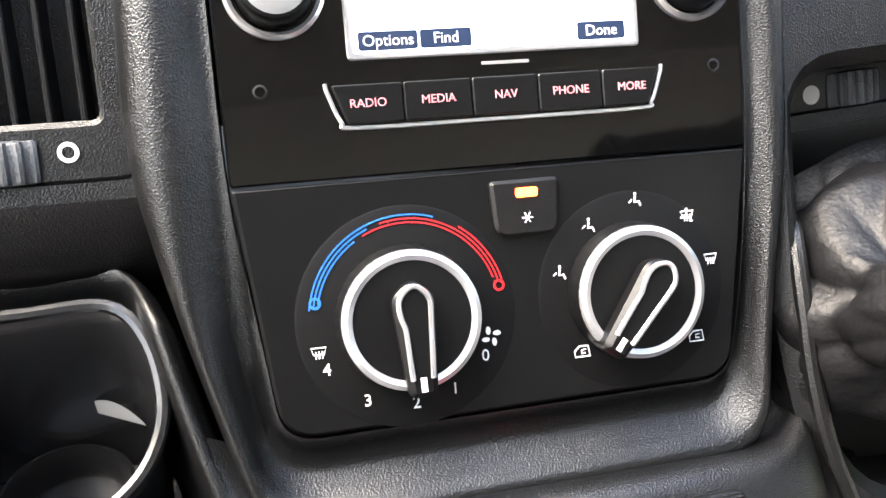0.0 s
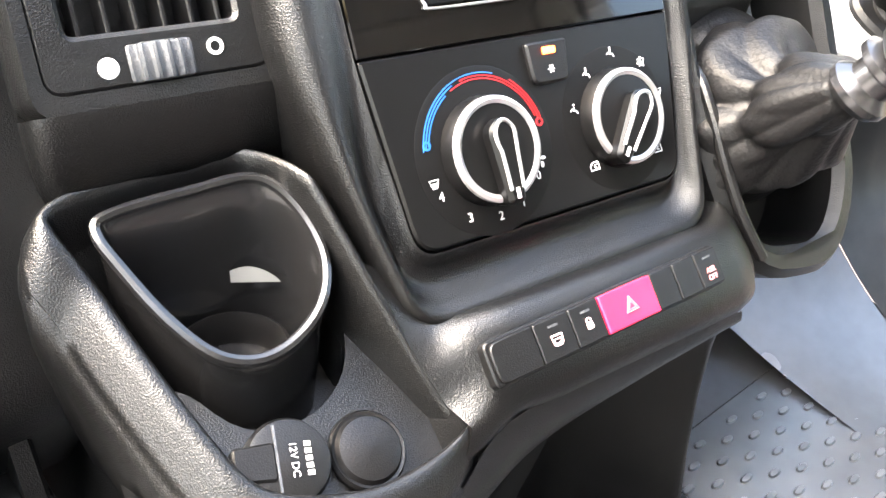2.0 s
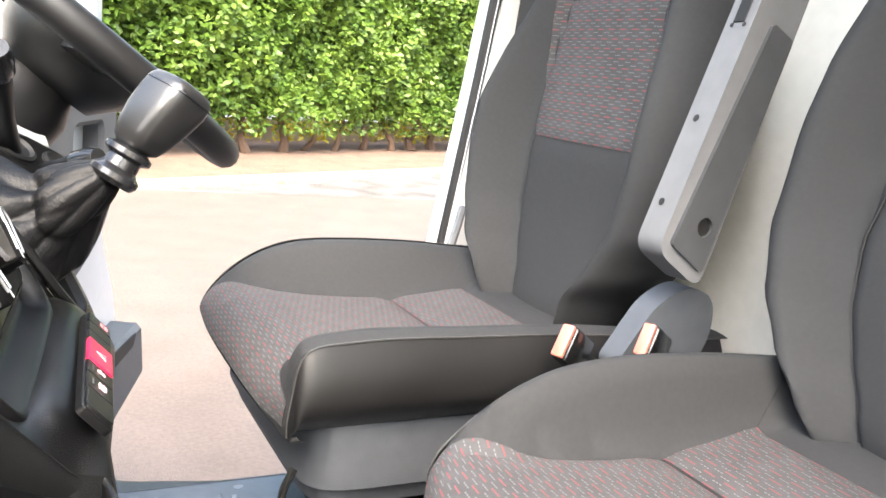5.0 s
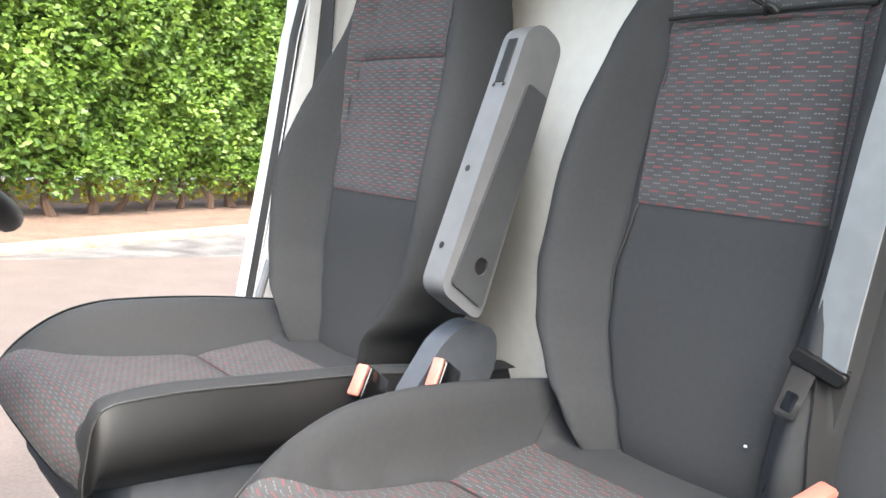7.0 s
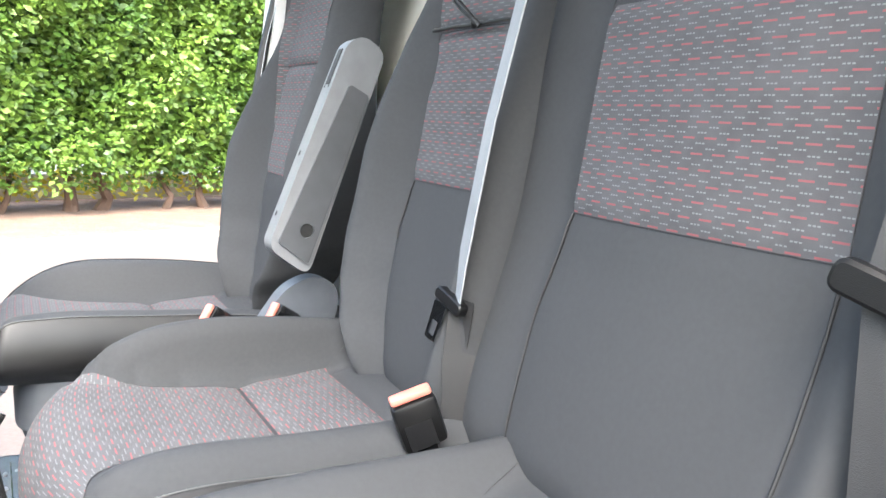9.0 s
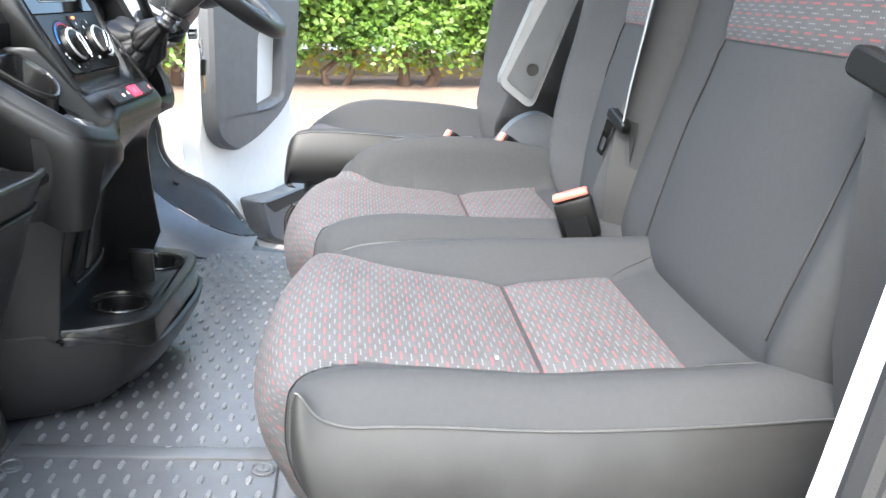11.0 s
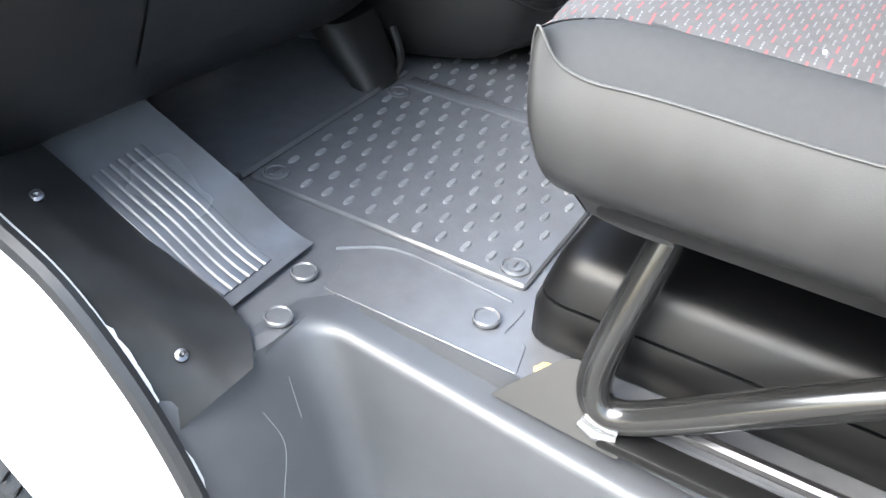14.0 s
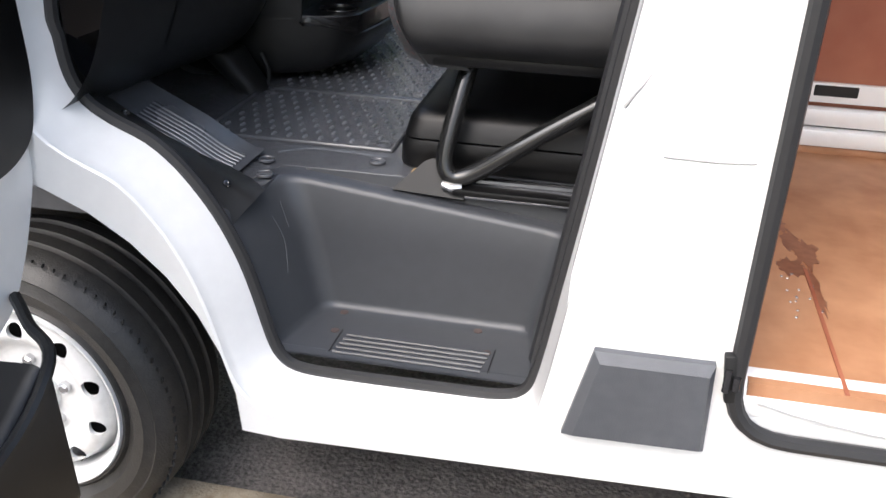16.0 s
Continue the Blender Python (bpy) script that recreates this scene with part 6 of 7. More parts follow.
# ---- steering wheel, column, stalks, key ----
WC = Vector((0.475, 0.135, 1.255))
WMx = frame_of(WC, (1, 0, 0), (0.0, -0.59, 0.81))
swh = thing("steering_wheel", "black leather rimmed steering wheel", "steering wheel", WC)
RW = 0.195
part("rim", tube([WMx @ Vector((RW * math.cos(a), RW * math.sin(a), 0)) for a in [2 * math.pi * k / 72 for k in range(72)]], 0.0165, 12, closed=True), LEATHER, swh)
part("hub", loft([[WMx @ Vector((c.x, c.y, h)) for c in superring((0, -0.01, 0), (1, 0, 0), (0, 1, 0), rx, ry, 32, 2.6)] for h, rx, ry in ((-0.06, 0.05, 0.05), (-0.03, 0.085, 0.075), (-0.012, 0.09, 0.08), (-0.003, 0.08, 0.07), (0.0, 0.06, 0.05))]), PLASTIC, swh)
for a in (188, -8, 240, 300):
    ca, sa = math.cos(radians(a)), math.sin(radians(a))
    part("spoke", strip([WMx @ Vector((0.06 * ca, 0.06 * sa, -0.015)), WMx @ Vector((0.12 * ca, 0.12 * sa, -0.01)), WMx @ Vector((RW * ca, RW * sa, -0.004))], 0.04 if a in (188, -8) else 0.028, 0.014, WMx.to_3x3() @ Vector((0, 0, 1))), PLASTIC, swh)
col = thing("steering_column", "black steering column with stalks and ignition key", "steering column", (0.42, 0.28, 1.15))
part("shroud", loft([[tuple(p) for p in superring(c, (1, 0, 0), (0, 0.77, 0.64), a, b, 28, 3.2)] for c, a, b in (((0.49, 0.16, 1.215), 0.06, 0.035), ((0.49, 0.185, 1.19), 0.085, 0.055), ((0.5, 0.25, 1.14), 0.11, 0.075), ((0.5, 0.36, 1.1), 0.12, 0.085))]), PLASTIC_D, col)
FC = frame_of((0.265, 0.262, 1.158), (1, 0.1, 0), (-0.3, -0.5, 0.81))
part("grey_shroud", plate(rpoly([(-0.03, 0.012), (0.1, 0.012), (0.2, -0.01), (0.19, -0.06), (0.155, -0.112), (0.075, -0.108), (0.004, -0.08), (-0.02, -0.045)], [0.015, 0.03, 0.03, 0.03, 0.03, 0.03, 0.03, 0.015], 5), [], -0.05, 0.0, FC, bev=0.006), GREY_L, col, "pale grey moulding beside the column")
SR = frame_of((0.337, 0.194, 1.146), (1, 0.1, 0), (-0.3, -0.5, 0.81))
part("stalk_seat", plate(rpoly([(-0.032, 0.028), (0.018, 0.036), (0.04, 0.0), (0.045, -0.055), (0.01, -0.062), (-0.03, -0.02)], 0.022, 5), [], -0.01, 0.004, SR, bev=0.003), PLASTIC_D, col, "black stalk rosette")
for cx, cy, r in ((0.0, 0.0, 0.021), (0.015, -0.042, 0.016)):
    part("stalk_boot", lathe([(r, 0.004), (r, 0.0065), (r - 0.003, 0.008), (r - 0.006, 0.005), (0.0, 0.003)], 28, SR @ T3(cx, cy)), BLACK, col)
part("stalk", tube([(0.337, 0.196, 1.146), (0.3, 0.2, 1.18), (0.262, 0.2045, 1.217)], [0.011, 0.009, 0.0115], 16), PLASTIC_D, col)
part("stalk_cap", tube([(0.262, 0.2045, 1.217), (0.259, 0.205, 1.2198), (0.248, 0.2062, 1.2305), (0.2405, 0.207, 1.238)], [0.0125, 0.0145, 0.0145, 0.0115], 20), SATIN, col)
part("stalk", tube([(0.333, 0.17, 1.126), (0.31, 0.15, 1.136), (0.296, 0.138, 1.142)], [0.009, 0.0095, 0.0115], 16), PLASTIC_D, col)
part("stalk_cap", tube([(0.298, 0.14, 1.141), (0.286, 0.129, 1.1465), (0.28, 0.124, 1.149)], [0.0128, 0.0128, 0.0098], 18), SATIN, col)
part("ignition", lathe([(0.014, 0.0), (0.014, 0.014), (0.011, 0.018), (0.0, 0.018)], 24, frame_of((0.585, 0.175, 1.115), (1, 0, 0), (0.3, -0.9, 0.1))), CHROME, col)
key = thing("ignition_key", "bunch of keys hanging from the ignition", "keys", (0.62, 0.155, 1.06))
part("ring", tube([(0.615 + 0.012 * math.cos(a), 0.152, 1.072 + 0.012 * math.sin(a)) for a in [2 * math.pi * k / 20 for k in range(20)]], 0.0012, 6, closed=True), CHROME, key)
part("key_head", box((0.612, 0.155, 1.093), (0.022, 0.006, 0.02), bev=0.0025), CHROME, key)
part("fob", box((0.622, 0.15, 1.042), (0.022, 0.01, 0.036), bev=0.004), BLACK, key)
part("blade", box((0.626, 0.15, 1.006), (0.008, 0.003, 0.04), bev=0.001), BRASS, key)


# ---- floor furniture of the cab ----
def floor_mat():
    m = thing("floor_mat", "dark grey rubber floor mat with raised oval studs", "mat", (-0.25, 0.08, 0.6))
    part("sheet", plate(rpoly([(-0.59, -0.103), (0.66, -0.09), (0.7, 0.1), (0.66, 0.268), (-0.588, 0.268)], 0.006, 3), [], 0.601, 0.607, None, bev=0.0025), MATTE, m)
    part("cross_ridge", box((-0.262, 0.08, 0.6085), (0.03, 0.34, 0.006), bev=0.0025), MATTE, m)
    stud = [(0.0105 * math.copysign(abs(math.cos(a)) ** 0.8, math.cos(a)), 0.0042 * math.sin(a)) for a in [2 * math.pi * k / 12 for k in range(12)]]
    bm = bmesh.new()
    for i in range(37):
        for j in range(13):
            x, y = -0.565 + i * 0.034, -0.08 + j * 0.031 + (0.0155 if i % 2 else 0)
            if x > 0.64 or y > 0.25 or abs(x + 0.262) < 0.02:
                continue
            if min((x - bx) ** 2 + (y - by) ** 2 for bx, by in ((-0.567, 0.243), (-0.567, -0.08), (-0.3, 0.243), (-0.3, -0.08))) < 0.0006:
                continue
            r0 = [(x + p[0] * 1.0, y + p[1] * 1.1, 0.6068) for p in stud]
            r1 = [(x + p[0] * 0.85, y + p[1] * 0.75, 0.6096) for p in stud]
            loft([r0, r1], bm)
    tagged(part("stud", bm, STUD, m, smooth=60), "raised oval studs", kind="stuff")
    for x, y in ((-0.567, 0.243), (-0.567, -0.08), (-0.3, 0.243), (-0.3, -0.08)):
        f = part("fastener", lathe([(0.0165, 0.0), (0.0165, 0.002), (0.0145, 0.003), (0.0135, 0.0012), (0.0095, 0.0012), (0.009, 0.0034), (0.0, 0.0038)], 26, Matrix.Translation((x, y, 0.6072))), MATTE, m)
        part("fastener_slot", box((x, y, 0.6112), (0.011, 0.0022, 0.0008), bev=0.0003, seg=1), BLACK, f)


floor_mat()
part("floor_panel", plate(rpoly([(-0.702, 0.07), (-0.63, 0.085), (-0.61, 0.05), (-0.615, -0.118), (-0.66, -0.115), (-0.66, -0.14), (-0.702, -0.15)], [0.004, 0.03, 0.03, 0.008, 0.004, 0.008, 0.004], 4), [], 0.599, 0.6015, None, bev=0.0006), MATTE, bpy.data.objects["floor"])
part("floor_step_edge", tube(smoothline([(-0.612, -0.1, 0.5995), (-0.606, -0.02, 0.5995), (-0.606, 0.05, 0.5995), (-0.64, 0.1, 0.6)], 6), 0.0022, 8), MATTE, bpy.data.objects["floor"])
for x, y in ((-0.697, 0.098), (-0.765, 0.075), (-0.653, -0.092)):
    part("plug", lathe([(0.0145, 0.0), (0.0145, 0.003), (0.013, 0.0042), (0.0115, 0.0026), (0.0, 0.0032)], 24, Matrix.Translation((x, y, 0.604))), MATTE, bpy.data.objects["floor"])
for x, y in ((-0.774, -0.063), (-0.836, -0.066), (-0.778, -0.305), (-0.842, -0.33)):
    part("step_screw", lathe([(0.0075, 0.0), (0.0075, 0.001), (0.006, 0.0016), (0.0, 0.0008)], 16, Matrix.Translation((x, y, 0.3605))), RUST, step)
for i in range(5):
    x = -0.845 - i * 0.0135
    part("tread_rib", tube([(x, -0.09 + 0.002 * i, 0.3615), (x, -0.335 + 0.002 * i, 0.3615)], 0.0035, 6, flat=0.7), STEP_G, step)
part("tread_edge", strip([(-0.83, -0.078, 0.3608), (-0.9, -0.076, 0.3608)], 0.002, 0.001), PLASTIC_D, step)
part("tread_edge", strip([(-0.9, -0.34, 0.3608), (-0.83, -0.343, 0.3608)], 0.002, 0.001), PLASTIC_D, step)
for p in ([(-0.84, 0.034, 0.565), (-0.83, 0.02, 0.52), (-0.85, 0.008, 0.47)], [(-0.80, 0.036, 0.575), (-0.802, 0.022, 0.53)]):
    part("scratch", tube(smoothline(p, 6), 0.0005, 4), RIBG, step)

# foot rest ramp and footwell
def ramp(u, v):
    x = lerp(-0.80, -0.655, u) + 0.03 * v * (1 - u) - 0.03 * v
    y = lerp(0.118, 0.46, v)
    z = 0.609 + 0.55 * (y - 0.118) * (0.86 + 0.14 * u) * ease(0.35 + 2.2 * v)
    return (x, y, z)


ramp_ob = part("foot_rest", sheet(ramp, 8, 24, 0.01), MATTE, None, smooth=50)
tagged(ramp_ob, "grey rubber foot ramp with raised ribs", "foot rest")
for i in range(7):
    u = 0.1 + i * 0.085
    part("rib", tube([Vector(ramp(u, lerp(0.04, 0.5, j / 10))) + Vector((0, 0, 0.001)) for j in range(11)], 0.006, 8, flat=0.45), MATTE, ramp_ob)
well = part("footwell", sheet(lambda u, v: (lerp(-0.655, -0.22, u), lerp(0.272, 0.62, v), 0.606 + 0.03 * v + 0.25 * max(0, v - 0.5) ** 1.5), 6, 16, 0.008), MATTE, None)
tagged(well, "dark rubber lined footwell under the dashboard", "footwell", kind="structure")
part("well_ridge", tube([(-0.6, 0.272, 0.608), (-0.4, 0.272, 0.608), (-0.24, 0.272, 0.608)], 0.006, 6), MATTE, well)


def arch_trim(s):
    """Black sill trim that follows the doorway over the wheel arch."""
    out = smoothline([(-0.902, 0.078, 0.568), (-0.902, 0.1, 0.606), (-0.902, 0.15, 0.672), (-0.902, 0.192, 0.707), (-0.902, 0.249, 0.734), (-0.902, 0.29, 0.76), (-0.902, 0.31, 0.80), (-0.902, 0.316, 0.9), (-0.902, 0.317, 1.2)], 5)
    mid = smoothline([(-0.86, 0.058, 0.594), (-0.86, 0.088, 0.622), (-0.862, 0.132, 0.658), (-0.864, 0.182, 0.69), (-0.866, 0.242, 0.716), (-0.868, 0.292, 0.744), (-0.868, 0.325, 0.79), (-0.868, 0.345, 0.89), (-0.868, 0.36, 1.2)], 5)
    inn = smoothline([(-0.83, 0.05, 0.604), (-0.8, 0.08, 0.608), (-0.786, 0.12, 0.618), (-0.786, 0.175, 0.638), (-0.792, 0.235, 0.668), (-0.798, 0.29, 0.705), (-0.81, 0.35, 0.755), (-0.82, 0.42, 0.85), (-0.82, 0.47, 1.15)], 5)

    def fn(u, v):
        a, b, c = along(out, u), along(mid, u), along(inn, u)
        p = a.lerp(b, v * 2) if v < 0.5 else b.lerp(c, v * 2 - 1)
        return (p.x * s, p.y, p.z)
    t = part("sill_trim", sheet(fn, 24, 10, 0.006 * s), SILL, None, smooth=60)
    tagged(t, "black plastic sill trim held by screws", "trim", kind="structure")
    if s < 0:
        kick = part("kick_panel", sheet(lambda u, v: (lerp(-0.6, along(inn, u * 0.95).x, v) * s, lerp(lerp(0.05, 0.55, u), along(inn, u * 0.95).y, v), lerp(0.604 + 0.12 * u * u, along(inn, u * 0.95).z - 0.002, v ** 1.2)), 20, 10, 0.005), MATTE, None, smooth=60)
        tagged(kick, "grey rubber lined side of the driver footwell", "footwell", kind="structure")
    for u, v in ((0.14, 0.4), (0.545, 0.55)):
        p = (lambda q: (q[0] * s, q[1], q[2]))(fn(u, v))
        part("trim_screw", lathe([(0.007, 0.0), (0.006, 0.003), (0.0025, 0.0035), (0.0, 0.002)], 14, frame_of((p[0] * s, p[1], p[2] + 0.002), (1, 0, 0), (-0.35 * s, -0.45, 0.8))), CHROME_D, t)


arch_trim(1)
arch_trim(-1)
hinge = thing("tower_foot", "black plastic fixing at the base of the console", "bracket", (-0.3, 0.29, 0.6))
part("body", loft([[tuple(p) for p in superring(c, (1, 0, 0), (0, 1, 0), a, b, 20, 3)] for c, a, b in (((-0.29, 0.29, 0.606), 0.04, 0.026), ((-0.285, 0.30, 0.62), 0.045, 0.03), ((-0.28, 0.33, 0.65), 0.05, 0.035), ((-0.27, 0.37, 0.69), 0.06, 0.04))]), BLACK, hinge)
part("lever", tube(smoothline([(-0.262, 0.275, 0.61), (-0.258, 0.268, 0.63), (-0.26, 0.27, 0.655), (-0.255, 0.285, 0.68)], 5), 0.006, 8), BLACK, hinge)


# ---- doors ----
def door(s, hinge, turn, label):
    """A cab door swung open: white shell, grey trim with a pull loop, lower pocket."""
    M = Matrix.Translation(hinge) @ Matrix.Rotation(radians(turn), 4, "Z") @ Matrix(((1, 0, 0, 0), (0, 0, s, 0), (0, 1, 0, 0), (0, 0, 0, 1)))
    d = thing("cab_door", label, "door", hinge)
    shell = rpoly([(0.0, 0.80), (0.02, 0.70), (0.07, 0.56), (0.13, 0.43), (0.22, 0.39), (0.58, 0.40), (0.665, 0.46), (0.66, 0.64), (0.52, 0.86), (0.51, 1.2), (0.5, 1.75), (0.36, 1.78), (0.05, 1.3)], [0.02, 0.08, 0.08, 0.06, 0.06, 0.06, 0.06, 0.1, 0.1, 0.1, 0.06, 0.06, 0.06], 5)
    part("shell", plate(shell, [rpoly([(0.08, 1.22), (0.46, 1.22), (0.45, 1.68), (0.37, 1.7), (0.1, 1.3)], 0.03, 5)], 0.0, 0.05, M, bev=0.008), WHITE, d)
    card = rpoly([(0.0, 1.19), (0.018, 0.885), (0.04, 0.815), (0.125, 0.765), (0.26, 0.79), (0.40, 0.845), (0.485, 0.92), (0.5, 1.19)], [0.02, 0.05, 0.05, 0.05, 0.06, 0.06, 0.05, 0.02], 5)
    hole = rpoly([(0.25, 1.09), (0.247, 0.87), (0.40, 0.90), (0.404, 1.09)], 0.02, 4)
    part("trim_loop", plate(card, [hole], 0.05, 0.09, M, bev=0.01), DOORCARD, d, "grey plastic pull loop and trim")
    pk = [(0.21, 0.615), (0.40, 0.60), (0.63, 0.61), (0.66, 0.47), (0.40, 0.425), (0.28, 0.48)]
    part("pocket", plate(rpoly(pk, 0.02, 4), [], 0.05, 0.12, M, bev=0.012), DOORCARD, d, "dark grey lower pocket")
    part("pocket_mouth", plate(rpoly([(0.24, 0.6), (0.58, 0.598), (0.56, 0.57), (0.3, 0.56)], 0.008, 3), [], 0.118, 0.1205, M), BLACK, d)
    return d


door(-1, (0.985, 0.27, 0), -23, "white driver door standing open with grey inner trim")
pd = thing("cab_door", "white passenger door standing wide open with black inner trim", "door", (-1.03, 0.34, 0.6))
PD = Matrix.Translation((-1.0, 0.335, 0)) @ Matrix(((-1, 0, 0, 0), (0, 0, 1, 0), (0, 1, 0, 0), (0, 0, 0, 1)))
part("shell", plate(rpoly([(-0.02, 1.25), (-0.03, 0.80), (0.0, 0.66), (0.05, 0.55), (0.10, 0.48), (0.3, 0.42), (0.9, 0.42), (0.98, 0.6), (1.0, 1.25)], 0.05, 5), [], 0.0, 0.05, PD, bev=0.008), WHITE, pd)
part("door_card", plate(rpoly([(0.0, 1.22), (-0.02, 0.80), (0.0, 0.72), (0.06, 0.69), (0.9, 0.66), (0.93, 1.22)], [0.02, 0.06, 0.05, 0.05, 0.05, 0.02], 5), [], -0.012, 0.0, PD, bev=0.0), PLASTIC, pd, "black inner door trim")
wedge = bmesh.new()
loft([[(-1.225 + dx, y, z) for y, z in rpoly([(0.33, z0), (0.2, z0 + 0.01), (0.19, 0.26), (0.33, 0.24)], 0.02, 4)] for dx, z0 in ((0.012, 0.475), (0.0, 0.49), (-0.1, 0.43), (-0.5, 0.42), (-0.75, 0.45))], wedge)
part("pocket", wedge, PLASTIC, pd, "black moulded lower door pocket", smooth=40)
part("pocket_lip", tube(smoothline([(-1.1, 0.325, 0.515), (-1.15, 0.27, 0.505), (-1.212, 0.2, 0.495), (-1.34, 0.195, 0.43), (-1.6, 0.195, 0.42)], 5), 0.009, 8), PLASTIC, pd)

# ---- front wheel ----
def wheel_disc(M):
    """Pressed steel disc: a raised ring with ten round holes, a dished middle."""
    prof = smoothline([(0.168, -0.056), (0.162, -0.05), (0.155, -0.026), (0.148, -0.013), (0.134, -0.007), (0.12, -0.008), (0.106, -0.018), (0.092, -0.03), (0.07, -0.033), (0.045, -0.033)], 5)

    def height(r):
        for (r0, z0), (r1, z1) in zip(prof, prof[1:]):
            if r >= r1:
                return lerp(z0, z1, (r0 - r) / (r0 - r1))
        return prof[-1][1]
    mid, lo, hi, rad, half = 0.134, 0.1155, 0.1525, 0.0155, math.pi / 10
    bm = lathe([p for p in prof if p[0] >= hi] + [(hi, height(hi))], 120)
    lathe([(lo, height(lo))] + [p for p in prof if p[0] <= lo], 120, bm=bm)
    n = 48
    for k in range(10):
        turn = 2 * half * (k + 0.5) - math.pi / 2
        rings = []
        for q in (0.0, 0.25, 0.55, 1.0):
            ring = []
            for j in range(n):
                a = 2 * math.pi * j / n
                c, t = math.cos(a), math.sin(a)
                r_in, th_in = mid + rad * c, rad * t / mid
                g = 1 / max(abs(c), abs(t))
                r_out, th_out = mid + (hi - mid) * c * g, half * t * g
                r, th = lerp(r_in, r_out, q), turn + lerp(th_in, th_out, q)
                ring.append((r * math.cos(th), r * math.sin(th), height(r)))
            rings.append(ring)
        lip = [(x - 0.0, y, z - 0.007) for x, y, z in rings[0]]
        loft([lip] + rings, bm, caps=False)
    bmesh.ops.transform(bm, matrix=M, verts=bm.verts)
    return bm


def wheel_at(x, y, z):
    w = thing("front_wheel", "white steel wheel with round holes and a worn black tyre", "wheel", (x, y, z))
    M = Matrix.Translation((x, y, z)) @ Matrix.Rotation(radians(-2), 4, "Z") @ Matrix.Rotation(-math.pi / 2, 4, "Y")
    prof = [(0.178, -0.165), (0.181, -0.02), (0.186, -0.002), (0.193, 0.0), (0.199, -0.006), (0.206, -0.002), (0.214, 0.008), (0.232, 0.013), (0.236, 0.0145), (0.239, 0.013), (0.255, 0.009), (0.258, 0.0105), (0.261, 0.008), (0.272, 0.0), (0.28, -0.012), (0.285, -0.024)]
    grooves = [(-0.045, 0.004), (-0.049, 0.0), (-0.055, 0.0), (-0.059, 0.004), (-0.085, 0.005), (-0.089, 0.0), (-0.096, 0.0), (-0.1, 0.005), (-0.125, 0.004), (-0.129, 0.0), (-0.136, 0.0), (-0.14, 0.004)]
    prof += [(0.284 + h if h else 0.279, zz) for zz, h in grooves]
    prof += [(0.285, -0.165), (0.278, -0.18), (0.235, -0.19), (0.178, -0.165)]
    tyre = lathe(prof, 96, M)
    for v in tyre.verts:  # flattened where it stands
        if v.co.z < 0.004:
            v.co.z = 0.004
    tyre_ob = part("tyre", tyre, TYRE, w, "worn black tyre with three grooves")
    cuts = bmesh.new()
    for k in range(90):
        a = 2 * math.pi * k / 90
        if 0.284 * math.cos(a) + z < 0.03:
            continue
        box((0, 0, 0), (0.004, 0.0026, 0.027), M @ Matrix.Rotation(a, 4, "Z") @ Matrix.Translation((0.2805, 0, -0.016)) @ Matrix.Rotation(radians(24 + 6 * (k % 2)), 4, "Y") @ Matrix.Rotation(radians(18), 4, "X"), cuts)
    tagged(part("shoulder_cut", cuts, BLACK, tyre_ob), "narrow cuts round the tyre shoulder", kind="stuff")
    part("rim", lathe([(0.178, -0.165), (0.17, -0.16), (0.166, -0.06), (0.1665, -0.03), (0.17, -0.016), (0.1765, -0.006), (0.181, 0.003), (0.1855, 0.004), (0.188, -0.001), (0.187, -0.01)], 96, M), STEEL, w)
    part("wheel_disc", wheel_disc(M), STEEL, w)
    part("wheel_back", lathe([(0.166, -0.11), (0.0, -0.105)], 40, M), BLACK, w)
    part("hub", lathe([(0.047, -0.036), (0.045, -0.02), (0.036, -0.012), (0.0, -0.01)], 48, M), STEEL, w)
    for k in range(5):
        a = 2 * math.pi * k / 5
        part("wheel_nut", lathe([(0.011, 0.0), (0.011, 0.012), (0.007, 0.016), (0.0, 0.016)], 6, M @ Matrix.Translation((0.066 * math.cos(a), 0.066 * math.sin(a), -0.034))), CHROME, w)
    part("valve", tube([M @ Vector((-0.14, -0.072, -0.052)), M @ Vector((-0.138, -0.075, -0.038)), M @ Vector((-0.132, -0.074, -0.02))], [0.006, 0.0045, 0.004], 8), BLACK, w, "black rubber valve stem")


wheel_at(-0.965, 0.464, 0.214)
liner = part("arch_liner", lathe([(0.418, 0.0), (0.418, 0.32), (0.1, 0.33)], 40, Matrix.Translation((-0.952, 0.475, 0.25)) @ Matrix.Rotation(math.pi / 2, 4, "Y") @ Matrix.Rotation(math.pi / 2, 4, "Z"), span=math.pi), PLASTIC_D, None)
tagged(liner, "black wheel arch liner", "liner", kind="structure")

# ---- body details ----
pad = thing("side_pad", "grey plastic rubbing pad on the white van side", "trim pad", (-1.02, -0.58, 0.42))
Mp = side_at(-1.0)
o = [(-0.499, 0.498), (-0.662, 0.500), (-0.667, 0.356), (-0.466, 0.351)]
i_ = [(-0.508, 0.484), (-0.655, 0.486), (-0.66, 0.362), (-0.482, 0.357)]
part("bevel", loft([[Mp @ Vector((y, z, 0.0)) for y, z in o], [Mp @ Vector((y, z, -0.012)) for y, z in o], [Mp @ Vector((y, z, -0.022)) for y, z in i_]], caps=False), PAD_G, pad, smooth=20)
part("face", plate(i_, [], -0.0225, -0.012, Mp, bev=0.0015), PAD_G, pad)
catch = thing("door_catch", "black metal door catch on the pillar edge", "catch", (-1.01, -0.684, 0.48))
